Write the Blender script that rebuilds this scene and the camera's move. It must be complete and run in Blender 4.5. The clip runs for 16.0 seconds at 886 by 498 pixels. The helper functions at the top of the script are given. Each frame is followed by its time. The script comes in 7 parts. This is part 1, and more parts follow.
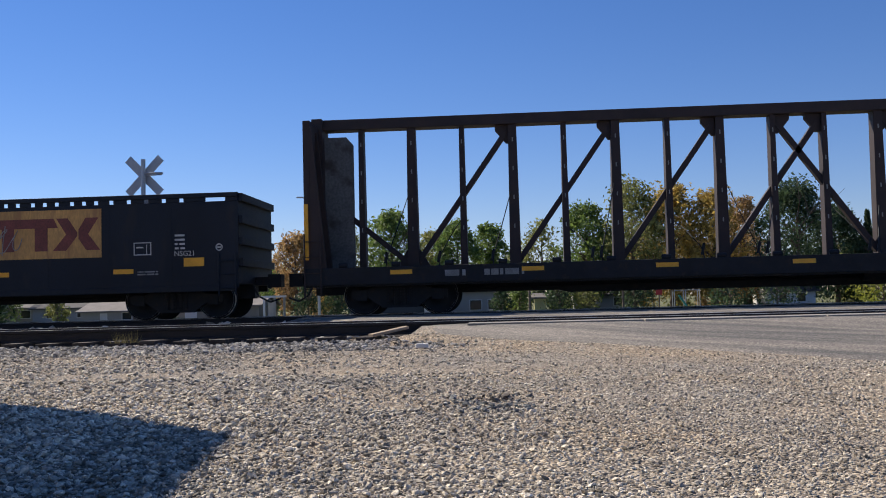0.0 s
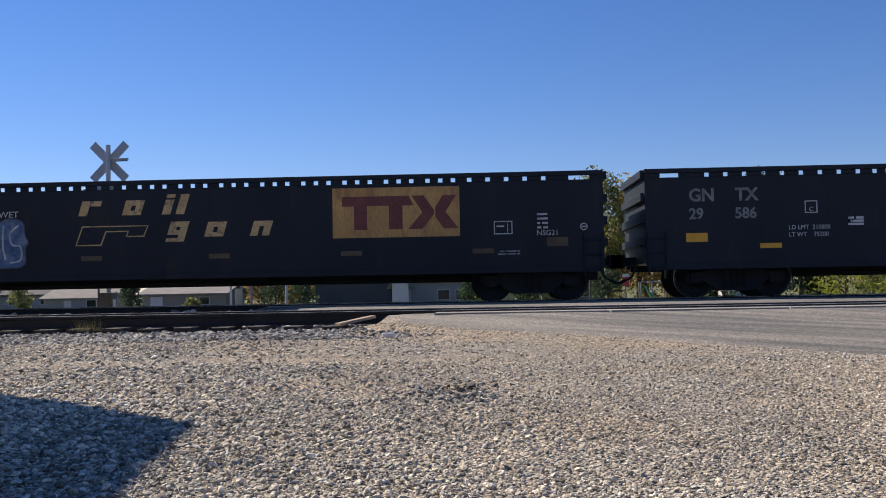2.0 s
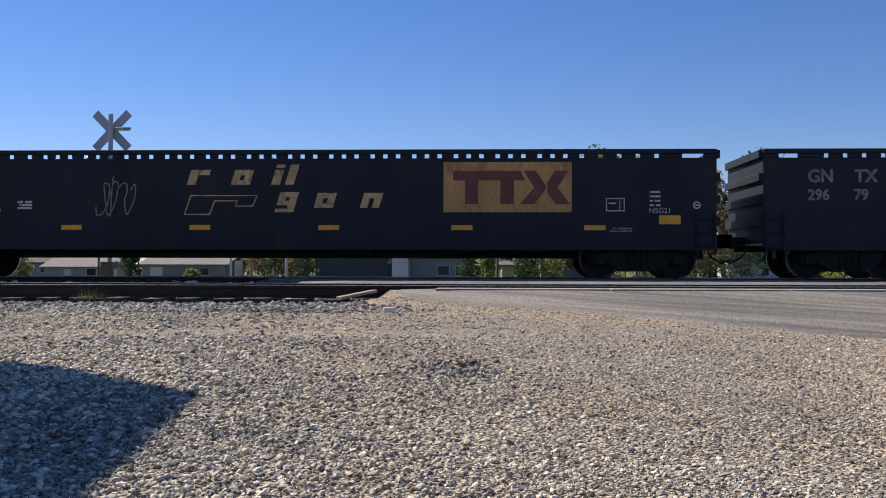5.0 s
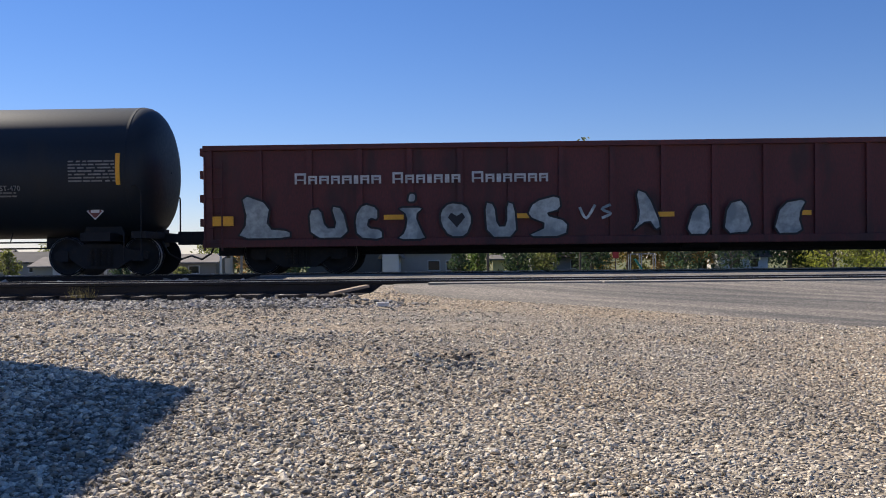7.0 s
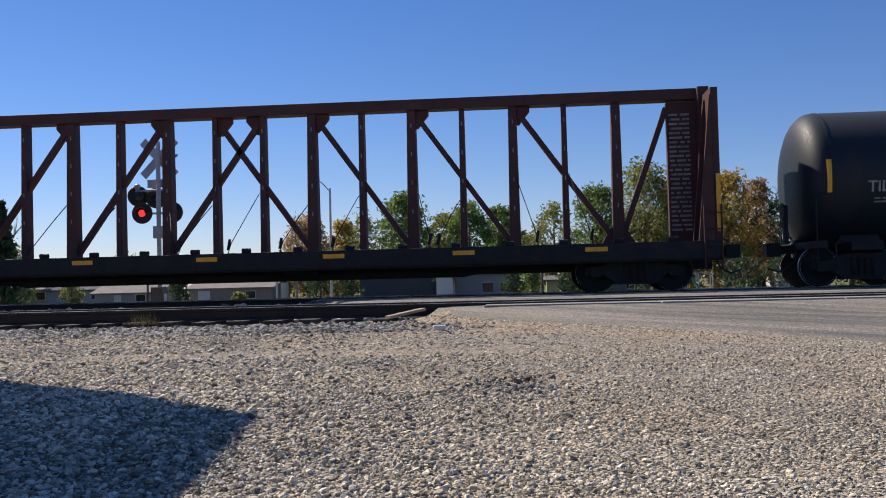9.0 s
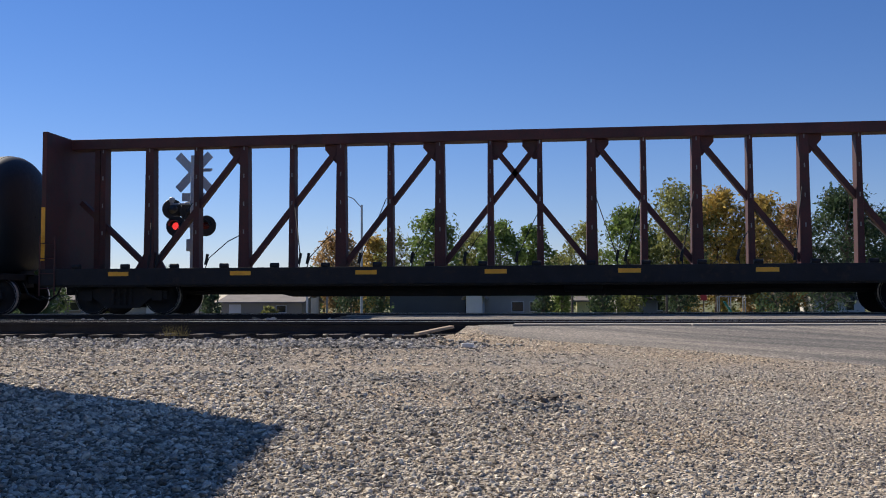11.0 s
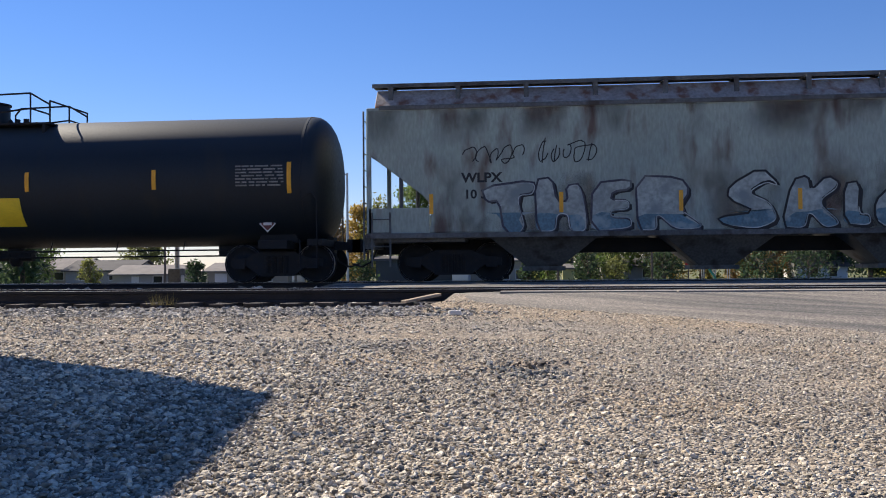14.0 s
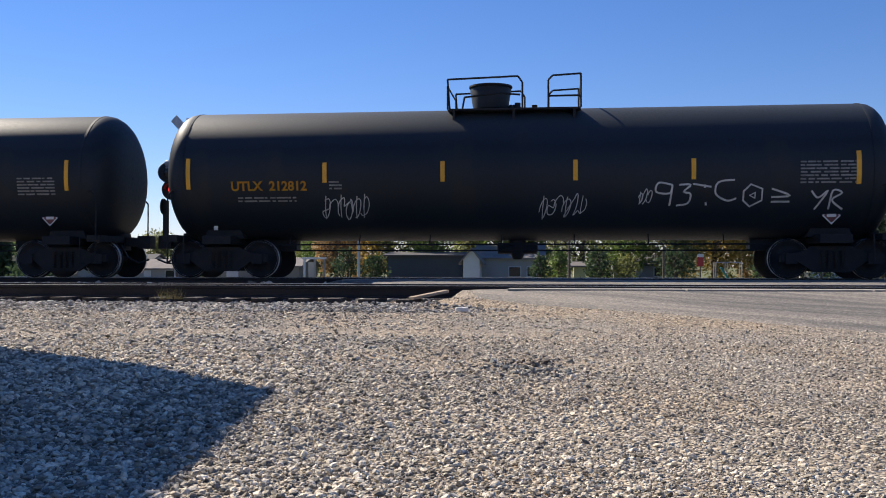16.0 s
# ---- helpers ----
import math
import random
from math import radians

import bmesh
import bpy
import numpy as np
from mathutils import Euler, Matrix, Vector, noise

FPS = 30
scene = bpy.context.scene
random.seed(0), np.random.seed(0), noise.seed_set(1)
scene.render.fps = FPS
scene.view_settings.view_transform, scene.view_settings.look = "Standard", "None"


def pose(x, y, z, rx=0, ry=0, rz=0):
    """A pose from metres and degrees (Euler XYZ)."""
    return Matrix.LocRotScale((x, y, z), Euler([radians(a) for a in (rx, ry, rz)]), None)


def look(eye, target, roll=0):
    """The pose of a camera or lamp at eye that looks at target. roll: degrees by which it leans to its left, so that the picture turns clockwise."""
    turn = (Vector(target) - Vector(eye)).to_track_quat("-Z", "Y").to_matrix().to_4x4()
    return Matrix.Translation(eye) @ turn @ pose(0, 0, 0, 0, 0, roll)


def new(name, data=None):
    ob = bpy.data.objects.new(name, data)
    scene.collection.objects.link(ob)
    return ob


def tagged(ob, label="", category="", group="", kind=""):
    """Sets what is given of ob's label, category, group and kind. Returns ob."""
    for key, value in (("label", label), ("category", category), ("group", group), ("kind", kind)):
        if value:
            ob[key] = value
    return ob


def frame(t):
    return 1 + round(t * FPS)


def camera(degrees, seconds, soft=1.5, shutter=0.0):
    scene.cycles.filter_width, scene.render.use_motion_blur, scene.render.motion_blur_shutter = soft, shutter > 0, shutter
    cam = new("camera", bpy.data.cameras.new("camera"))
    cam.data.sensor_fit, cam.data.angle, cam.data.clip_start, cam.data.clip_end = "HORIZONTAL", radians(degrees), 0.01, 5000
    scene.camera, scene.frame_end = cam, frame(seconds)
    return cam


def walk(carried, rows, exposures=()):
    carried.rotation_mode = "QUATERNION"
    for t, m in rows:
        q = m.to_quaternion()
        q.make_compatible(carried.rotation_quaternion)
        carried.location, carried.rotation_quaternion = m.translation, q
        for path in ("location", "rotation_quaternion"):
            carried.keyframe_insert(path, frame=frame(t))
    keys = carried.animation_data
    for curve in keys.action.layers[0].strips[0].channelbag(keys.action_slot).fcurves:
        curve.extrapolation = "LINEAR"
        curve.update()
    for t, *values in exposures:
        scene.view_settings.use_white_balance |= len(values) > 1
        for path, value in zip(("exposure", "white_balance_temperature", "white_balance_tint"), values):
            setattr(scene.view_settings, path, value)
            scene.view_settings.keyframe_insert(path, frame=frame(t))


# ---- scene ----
def eye(x, y, z, yaw, pitch, roll):
    return pose(x, y, z, 90 + pitch, 0, yaw) @ pose(0, 0, 0, 0, 0, roll)


PATH = [
    (0, 0.035, 0.007, 0.764, 4.08, 3.00, -1.45),
    (0.5, 0.029, 0.004, 0.760, 3.72, 2.85, -1.33),
    (1, 0.027, 0.010, 0.758, 4.20, 1.84, -1.50),
    (1.5, 0.033, 0.027, 0.758, 4.17, 1.77, -1.39),
    (2, 0.049, 0.023, 0.763, 2.23, 2.35, -1.02),
    (2.5, 0.041, 0.002, 0.754, 1.57, 1.34, 0.06),
    (3, 0.034, -0.004, 0.751, 2.10, 0.19, 0.61),
    (3.5, 0.059, 0.003, 0.758, 1.81, 0.04, -0.53),
    (4, 0.050, -0.003, 0.767, 2.43, 1.07, -1.23),
    (4.5, 0.032, -0.003, 0.766, 2.37, 1.19, -0.78),
    (5, 0.018, -0.002, 0.762, 2.24, 0.92, 0.13),
    (7.5, -0.025, 0.004, 0.749, 1.63, 0.62, -0.71),
    (8, -0.039, -0.004, 0.750, 3.30, 0.92, -0.60),
    (8.5, -0.039, -0.010, 0.759, 4.28, 1.38, -0.76),
    (9, -0.040, 0.001, 0.761, 4.79, 1.97, -1.39),
    (9.5, -0.047, -0.009, 0.770, 5.99, 3.33, -1.16),
    (10, -0.039, -0.030, 0.747, 6.85, 2.90, -0.18),
    (12.5, -0.019, -0.024, 0.763, 4.54, 3.43, -1.13),
    (13, -0.015, -0.014, 0.762, 2.98, 2.45, -0.89),
    (13.5, -0.038, -0.023, 0.753, 4.58, 1.36, -0.78),
    (14, -0.041, -0.023, 0.748, 5.76, 1.18, -0.48),
    (14.5, -0.025, -0.009, 0.747, 5.11, 1.10, -0.27),
    (15, -0.010, 0.013, 0.748, 4.05, 0.63, -0.10),
    (15.5, 0.018, 0.007, 0.753, 4.70, 0.83, -0.20),
    (16, 0.008, 0.000, 0.747, 6.46, 0.99, 0.04),
]
cam = camera(49.3, 16.0, soft=1.0)
EXPOSURE = [(0, 0.40), (1.5, 0.45), (4, 0.42), (7.5, 0.48), (9, 0.36), (10, 0.27), (12.5, 0.5), (13.5, 0.62), (16, 0.61)]
walk(cam, [(r[0], eye(*r[1:])) for r in PATH], EXPOSURE)

# ---- light: low sun from the far side, clear sky ----
SUN_FROM = Vector((-0.82, 0.575, 0.853)).normalized()
world = bpy.data.worlds.new("sky")
scene.world = world
world.use_nodes = True
wn = world.node_tree.nodes
sky = wn.new("ShaderNodeTexSky")
sky.sky_type = "NISHITA"
sky.sun_disc = False
sky.sun_elevation = math.asin(SUN_FROM.z)
sky.sun_rotation = math.atan2(SUN_FROM.x, SUN_FROM.y)
sky.air_density, sky.dust_density, sky.ozone_density = 1.0, 0.0, 4.0
wn["Background"].inputs["Strength"].default_value = 0.066
tint = wn.new("ShaderNodeHueSaturation")
tint.inputs["Saturation"].default_value = 1.2
haze = wn.new("ShaderNodeMix")
haze.data_type, haze.blend_type = "RGBA", "MULTIPLY"
haze.inputs[0].default_value = 1.0
haze.inputs[7].default_value = (1.02, 0.96, 1.22, 1)
world.node_tree.links.new(sky.outputs[0], tint.inputs["Color"])
world.node_tree.links.new(tint.outputs[0], haze.inputs[6])
world.node_tree.links.new(haze.outputs[2], wn["Background"].inputs["Color"])
sun_data = bpy.data.lights.new("sun", "SUN")
sun_data.energy, sun_data.angle, sun_data.color = 5.0, radians(0.5), (1.0, 0.90, 0.76)
sun = new("sun", sun_data)
sun.matrix_world = look(SUN_FROM * 100, (0, 0, 0))


# ---- materials ----
def material(name, color, rough=0.6, metal=0.0, grain=30.0, vary=0.25, coarse=1.5, stain=None, stain_amount=0.0,
             bump=0.1, stretch=(1, 1, 1), island=0.0, random=0.0, coat=0.0, emit=None, spec=0.5, thin=0.0, ragged=None, sunlit_top=None, fade=None):
    m = bpy.data.materials.new(name)
    m.use_nodes = True
    t = m.node_tree
    n, lk = t.nodes, t.links.new
    b = n["Principled BSDF"]
    b.inputs["Roughness"].default_value = rough
    b.inputs["Metallic"].default_value = metal
    b.inputs["Coat Weight"].default_value = coat
    b.inputs["Specular IOR Level"].default_value = spec
    tc = n.new("ShaderNodeTexCoord")
    mp = n.new("ShaderNodeMapping")
    mp.inputs["Scale"].default_value = stretch
    lk(tc.outputs["Object"], mp.inputs["Vector"])

    def tex(scale, detail=4.0):
        x = n.new("ShaderNodeTexNoise")
        x.inputs["Scale"].default_value, x.inputs["Detail"].default_value = scale, detail
        lk(mp.outputs[0], x.inputs["Vector"])
        return x

    def mix(kind, fac, a, c):
        x = n.new("ShaderNodeMix")
        x.data_type, x.blend_type = "RGBA", kind
        for sock, value in ((x.inputs[0], fac), (x.inputs[6], a), (x.inputs[7], c)):
            if isinstance(value, (int, float)):
                sock.default_value = value
            elif isinstance(value, tuple):
                sock.default_value = (*value, 1)
            else:
                lk(value, sock)
        return x.outputs[2]

    def ramp(sock, lo, hi, a=0.0, c=1.0):
        x = n.new("ShaderNodeMapRange")
        x.inputs[1].default_value, x.inputs[2].default_value = lo, hi
        x.inputs[3].default_value, x.inputs[4].default_value = a, c
        lk(sock, x.inputs[0])
        return x.outputs[0]

    fine, broad = tex(grain), tex(coarse)
    col = mix("MULTIPLY", 1.0, tuple(color), ramp(fine.outputs[0], 0.3, 0.7, 1 - vary, 1 + vary))
    col = mix("MULTIPLY", 1.0, col, ramp(broad.outputs[0], 0.3, 0.7, 1 - vary * 0.8, 1 + vary * 0.8))
    if island or random:
        if island:
            g = n.new("ShaderNodeNewGeometry")
            src = g.outputs["Random Per Island"]
        else:
            g = n.new("ShaderNodeObjectInfo")
            src = g.outputs["Random"]
        amount = island or random
        col = mix("MULTIPLY", 1.0, col, ramp(src, 0, 1, 1 - amount, 1 + amount))
    if stain:
        blot = tex(coarse * 2.3, 8.0)
        col = mix("MIX", ramp(blot.outputs[0], 0.62 - stain_amount * 0.3, 0.72 - stain_amount * 0.2), col, tuple(stain))
    # paler colour on upward faces, standing in for sunlight on the top
    if sunlit_top:
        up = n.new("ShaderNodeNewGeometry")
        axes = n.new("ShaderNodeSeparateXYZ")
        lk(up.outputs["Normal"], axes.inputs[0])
        col = mix("MIX", ramp(axes.outputs["Z"], 0.35, 0.95), col, tuple(sunlit_top))
    lk(col, b.inputs["Base Color"])
    lk(ramp(fine.outputs[0], 0.3, 0.7, max(rough - 0.08, 0.02), min(rough + 0.08, 1)), b.inputs["Roughness"])
    if bump:
        bp = n.new("ShaderNodeBump")
        bp.inputs["Strength"].default_value, bp.inputs["Distance"].default_value = bump, 0.02
        lk(fine.outputs[0], bp.inputs["Height"])
        lk(bp.outputs[0], b.inputs["Normal"])
    if thin:
        tl = n.new("ShaderNodeBsdfTranslucent")
        ms = n.new("ShaderNodeMixShader")
        ms.inputs[0].default_value = thin
        lk(col, tl.inputs["Color"])
        lk(b.outputs[0], ms.inputs[1])
        lk(tl.outputs[0], ms.inputs[2])
        lk(ms.outputs[0], n["Material Output"].inputs["Surface"])
    if ragged:
        gap = n.new("ShaderNodeBsdfTransparent")
        ms = n.new("ShaderNodeMixShader")
        patch = tex(ragged[0], 10.0)
        cover = ramp(patch.outputs[0], ragged[1], ragged[1] + ragged[2], 0, 0.55)
        if fade:
            high = n.new("ShaderNodeSeparateXYZ")
            lk(tc.outputs["Object"], high.inputs[0])
            both = n.new("ShaderNodeMath")
            both.operation = "MULTIPLY"
            lk(cover, both.inputs[0])
            lk(ramp(high.outputs["Z"], *fade), both.inputs[1])
            cover = both.outputs[0]
        lk(cover, ms.inputs[0])
        lk(gap.outputs[0], ms.inputs[1])
        lk(b.outputs[0], ms.inputs[2])
        lk(ms.outputs[0], n["Material Output"].inputs["Surface"])
    if emit:
        b.inputs["Emission Color"].default_value = (*emit[0], 1)
        b.inputs["Emission Strength"].default_value = emit[1]
    return m


BLACK = material("black_car_paint", (0.0078, 0.0125, 0.0205), 0.6, 0, 40, 0.3, 0.9, (0.018, 0.019, 0.021), 0.12, 0.05, (1, 1, 0.35), spec=0.3)
# tank paint with the sunlit top band put into its colour
TANK = material("black_tank_paint", (0.0100, 0.0155, 0.0225), 0.55, 0, 25, 0.2, 0.5, (0.017, 0.020, 0.022), 0.1, 0.03, (1, 1, 0.4), spec=0.3, sunlit_top=(0.044, 0.052, 0.058))
IRON = material("dirty_iron", (0.0080, 0.0095, 0.0125), 0.75, 0.1, 30, 0.4, 3.0, (0.018, 0.014, 0.012), 0.2, 0.3)
RIM = material("worn_wheel_rim", (0.80, 0.79, 0.77), 0.4, 0.0, 60, 0.2, 5.0)
MAROON = material("maroon_car_paint", (0.082, 0.017, 0.017), 0.62, 0, 30, 0.3, 0.8, (0.045, 0.014, 0.014), 0.25, 0.06, (1, 1, 0.35))
BEAM_RED = material("oxide_red_paint", (0.058, 0.015, 0.013), 0.65, 0, 30, 0.35, 1.3, (0.05, 0.02, 0.015), 0.3, 0.1)
BEAM_BROWN = material("brown_car_paint", (0.024, 0.0135, 0.0125), 0.68, 0, 30, 0.35, 1.3, (0.03, 0.018, 0.014), 0.3, 0.1)
HOPPER = material("weathered_grey_hopper_paint", (0.285, 0.335, 0.30), 0.7, 0, 18, 0.15, 0.7, (0.13, 0.09, 0.07), 0.22, 0.05, (1, 1, 0.3))
HOPPER_DARK = material("grimy_grey_paint", (0.10, 0.105, 0.105), 0.75, 0, 18, 0.3, 1.0, (0.05, 0.04, 0.035), 0.3, 0.05)
ROOF_RUST = material("rusty_galvanised_roof", (0.36, 0.31, 0.27), 0.65, 0.2, 14, 0.25, 1.2, (0.20, 0.09, 0.05), 0.35, 0.2)
YELLOW = material("yellow_reflector", (0.75, 0.36, 0.02), 0.45, 0, 60, 0.12, 4.0, bump=0)
DULL_YELLOW = material("grimy_reflector", (0.085, 0.06, 0.032), 0.6, 0, 60, 0.3, 4.0, bump=0)
YELLOW_SIGN = material("yellow_placard", (0.70, 0.52, 0.03), 0.5, 0, 40, 0.1, 3.0, bump=0)
LOGO_YELLOW = material("faded_yellow_panel", (0.46, 0.26, 0.08), 0.6, 0, 25, 0.22, 2.0, (0.33, 0.17, 0.06), 0.25, 0, (1, 1, 0.3))
LOGO_RED = material("faded_red_lettering", (0.15, 0.038, 0.03), 0.6, 0, 25, 0.3, 3.0, bump=0)
WHITE_PAINT = material("white_stencil_paint", (0.50, 0.50, 0.48), 0.6, 0, 60, 0.25, 5.0, bump=0)
GREY_PAINT = material("faded_stencil_paint", (0.20, 0.20, 0.195), 0.6, 0, 60, 0.35, 5.0, bump=0)
CREAM = material("faded_cream_paint", (0.50, 0.35, 0.16), 0.6, 0, 40, 0.25, 3.0, (0.2, 0.15, 0.09), 0.2, 0)
G_WHITE = material("white_spray_paint", (0.55, 0.56, 0.57), 0.6, 0, 20, 0.25, 1.5, (0.33, 0.34, 0.36), 0.25, 0)
G_BLACK = material("black_spray_paint", (0.012, 0.012, 0.014), 0.6, 0, 40, 0.3, 3.0, bump=0)
G_BLUE = material("blue_spray_paint", (0.055, 0.11, 0.22), 0.6, 0, 9, 0.45, 1.6, (0.15, 0.20, 0.29), 0.45, 0)
G_VIOLET = material("violet_spray_paint", (0.032, 0.034, 0.075), 0.6, 0, 20, 0.4, 1.2, (0.03, 0.03, 0.06), 0.3, 0)
G_TEAL = material("teal_spray_paint", (0.10, 0.19, 0.24), 0.6, 0, 20, 0.25, 1.5, (0.25, 0.33, 0.35), 0.3, 0)
G_NAVY = material("navy_spray_paint", (0.045, 0.045, 0.068), 0.6, 0, 12, 0.35, 0.9, (0.12, 0.125, 0.13), 0.35, 0)
G_PALE = material("pale_spray_paint", (0.40, 0.43, 0.42), 0.6, 0, 9, 0.3, 1.2, (0.20, 0.25, 0.26), 0.55, 0)
G_GREY = material("smoky_grey_spray_paint", (0.34, 0.38, 0.36), 0.6, 0, 9, 0.3, 0.8, (0.20, 0.24, 0.24), 0.4, 0)
RUST_FILM = material("rust_streaks", (0.10, 0.062, 0.045), 0.75, 0, 20, 0.35, 2.0, None, 0, 0, (1, 1, 0.7), ragged=(0.75, 0.44, 0.3), fade=(3.05, 3.8))
RUST_FILM_LOW = material("rust_blooms", (0.15, 0.08, 0.045), 0.75, 0, 20, 0.35, 2.0, None, 0, 0, (1, 1, 0.6), ragged=(0.8, 0.50, 0.3), fade=(3.0, 2.2))
STEEL = material("rail_steel_head", (0.60, 0.58, 0.56), 0.4, 0.6, 50, 0.2, 4.0)
RAIL_RUST = material("rusty_rail_side", (0.020, 0.0175, 0.019), 0.8, 0.1, 40, 0.35, 3.0, bump=0.3)
TIE = material("creosoted_tie_wood", (0.038, 0.032, 0.030), 0.9, 0, 25, 0.4, 4.0, (0.12, 0.10, 0.085), 0.2, 0.5, (0.3, 3, 3), random=0.3)
STONE = material("crushed_stone", (0.485, 0.43, 0.345), 0.9, 0, 60, 0.3, 0.4, bump=0.35, island=0.72)
BALLAST = material("grey_ballast", (0.31, 0.288, 0.255), 0.9, 0, 60, 0.3, 0.6, bump=0.35, island=0.75)
CONCRETE = material("crossing_concrete", (0.27, 0.245, 0.215), 0.85, 0, 30, 0.25, 1.0, (0.22, 0.2, 0.18), 0.3, 0.3, random=0.15)
WOOD = material("weathered_board", (0.36, 0.27, 0.19), 0.85, 0, 25, 0.25, 2.0, bump=0.3, stretch=(0.5, 4, 4))
GALV = material("galvanised_steel", (0.42, 0.43, 0.44), 0.5, 0.6, 30, 0.15, 2.0)
SIGN_BACK = material("aluminium_sign_back", (0.42, 0.43, 0.44), 0.55, 0.3, 30, 0.15, 2.0)
LAMP_BLACK = material("black_signal_enamel", (0.015, 0.015, 0.016), 0.5, 0, 40, 0.2, 3.0, bump=0)
RED_LIT = material("lit_red_lens", (0.6, 0.02, 0.01), 0.3, 0, 30, 0.05, 3.0, bump=0, emit=((1.0, 0.05, 0.05), 0.8))
RED_DARK = material("unlit_red_lens", (0.10, 0.012, 0.010), 0.25, 0, 30, 0.05, 3.0, bump=0)
BARK = material("grey_bark", (0.13, 0.10, 0.08), 0.9, 0, 20, 0.35, 3.0, bump=0.6, stretch=(1, 1, 0.3))
LEAF_GREEN = material("green_leaves", (0.150, 0.215, 0.055), 0.6, 0, 20, 0.25, 0.35, island=0.45, bump=0, thin=0.45)
LEAF_OLIVE = material("olive_leaves", (0.225, 0.235, 0.075), 0.6, 0, 20, 0.25, 0.35, island=0.45, bump=0, thin=0.45)
LEAF_GOLD = material("golden_autumn_leaves", (0.42, 0.30, 0.075), 0.6, 0, 20, 0.25, 0.35, island=0.45, bump=0, thin=0.45)
LEAF_RUST = material("russet_autumn_leaves", (0.38, 0.25, 0.11), 0.6, 0, 20, 0.25, 0.35, island=0.45, bump=0, thin=0.45)
LEAF_DARK = material("dark_needles", (0.060, 0.095, 0.045), 0.7, 0, 20, 0.25, 0.5, island=0.4, bump=0, thin=0.45)
LEAF_LIME = material("yellow_green_leaves", (0.30, 0.32, 0.05), 0.6, 0, 20, 0.25, 0.5, island=0.4, bump=0, thin=0.45)
SIDING = material("pale_lap_siding", (0.33, 0.32, 0.30), 0.8, 0, 20, 0.1, 0.5, bump=0.05, random=0.15)
SIDING_TAN = material("tan_lap_siding", (0.28, 0.25, 0.21), 0.8, 0, 20, 0.1, 0.5, bump=0.05)
SIDING_BLUE = material("slate_blue_siding", (0.055, 0.065, 0.075), 0.8, 0, 20, 0.1, 0.5, bump=0.05)
SHINGLE = material("asphalt_shingles", (0.20, 0.18, 0.165), 0.9, 0, 20, 0.2, 0.8, bump=0.2)
SHINGLE_DARK = material("dark_shingles", (0.085, 0.08, 0.08), 0.9, 0, 20, 0.2, 0.8, bump=0.2)
TRIM = material("white_trim", (0.62, 0.61, 0.60), 0.6, 0, 20, 0.06, 0.8, bump=0)
GLASS_DARK = material("dark_window_pane", (0.02, 0.025, 0.03), 0.08, 0, 20, 0.05, 0.8, bump=0)
GRASS = material("dry_grass_blades", (0.20, 0.17, 0.07), 0.85, 0, 20, 0.3, 0.8, island=0.4, bump=0)
PANEL_GREY = material("grey_wall_paint", (0.40, 0.39, 0.37), 0.8, 0, 20, 0.1, 0.5, bump=0.05)
RED_SIGN = material("red_sign_paint", (0.45, 0.03, 0.03), 0.5, 0, 30, 0.1, 2.0, bump=0)
PLAY_GREEN = material("green_plastic", (0.02, 0.24, 0.20), 0.4, 0, 30, 0.1, 2.0, bump=0)
LEMON = material("pale_yellow_paint", (0.72, 0.66, 0.34), 0.7, 0, 30, 0.08, 1.0, bump=0)


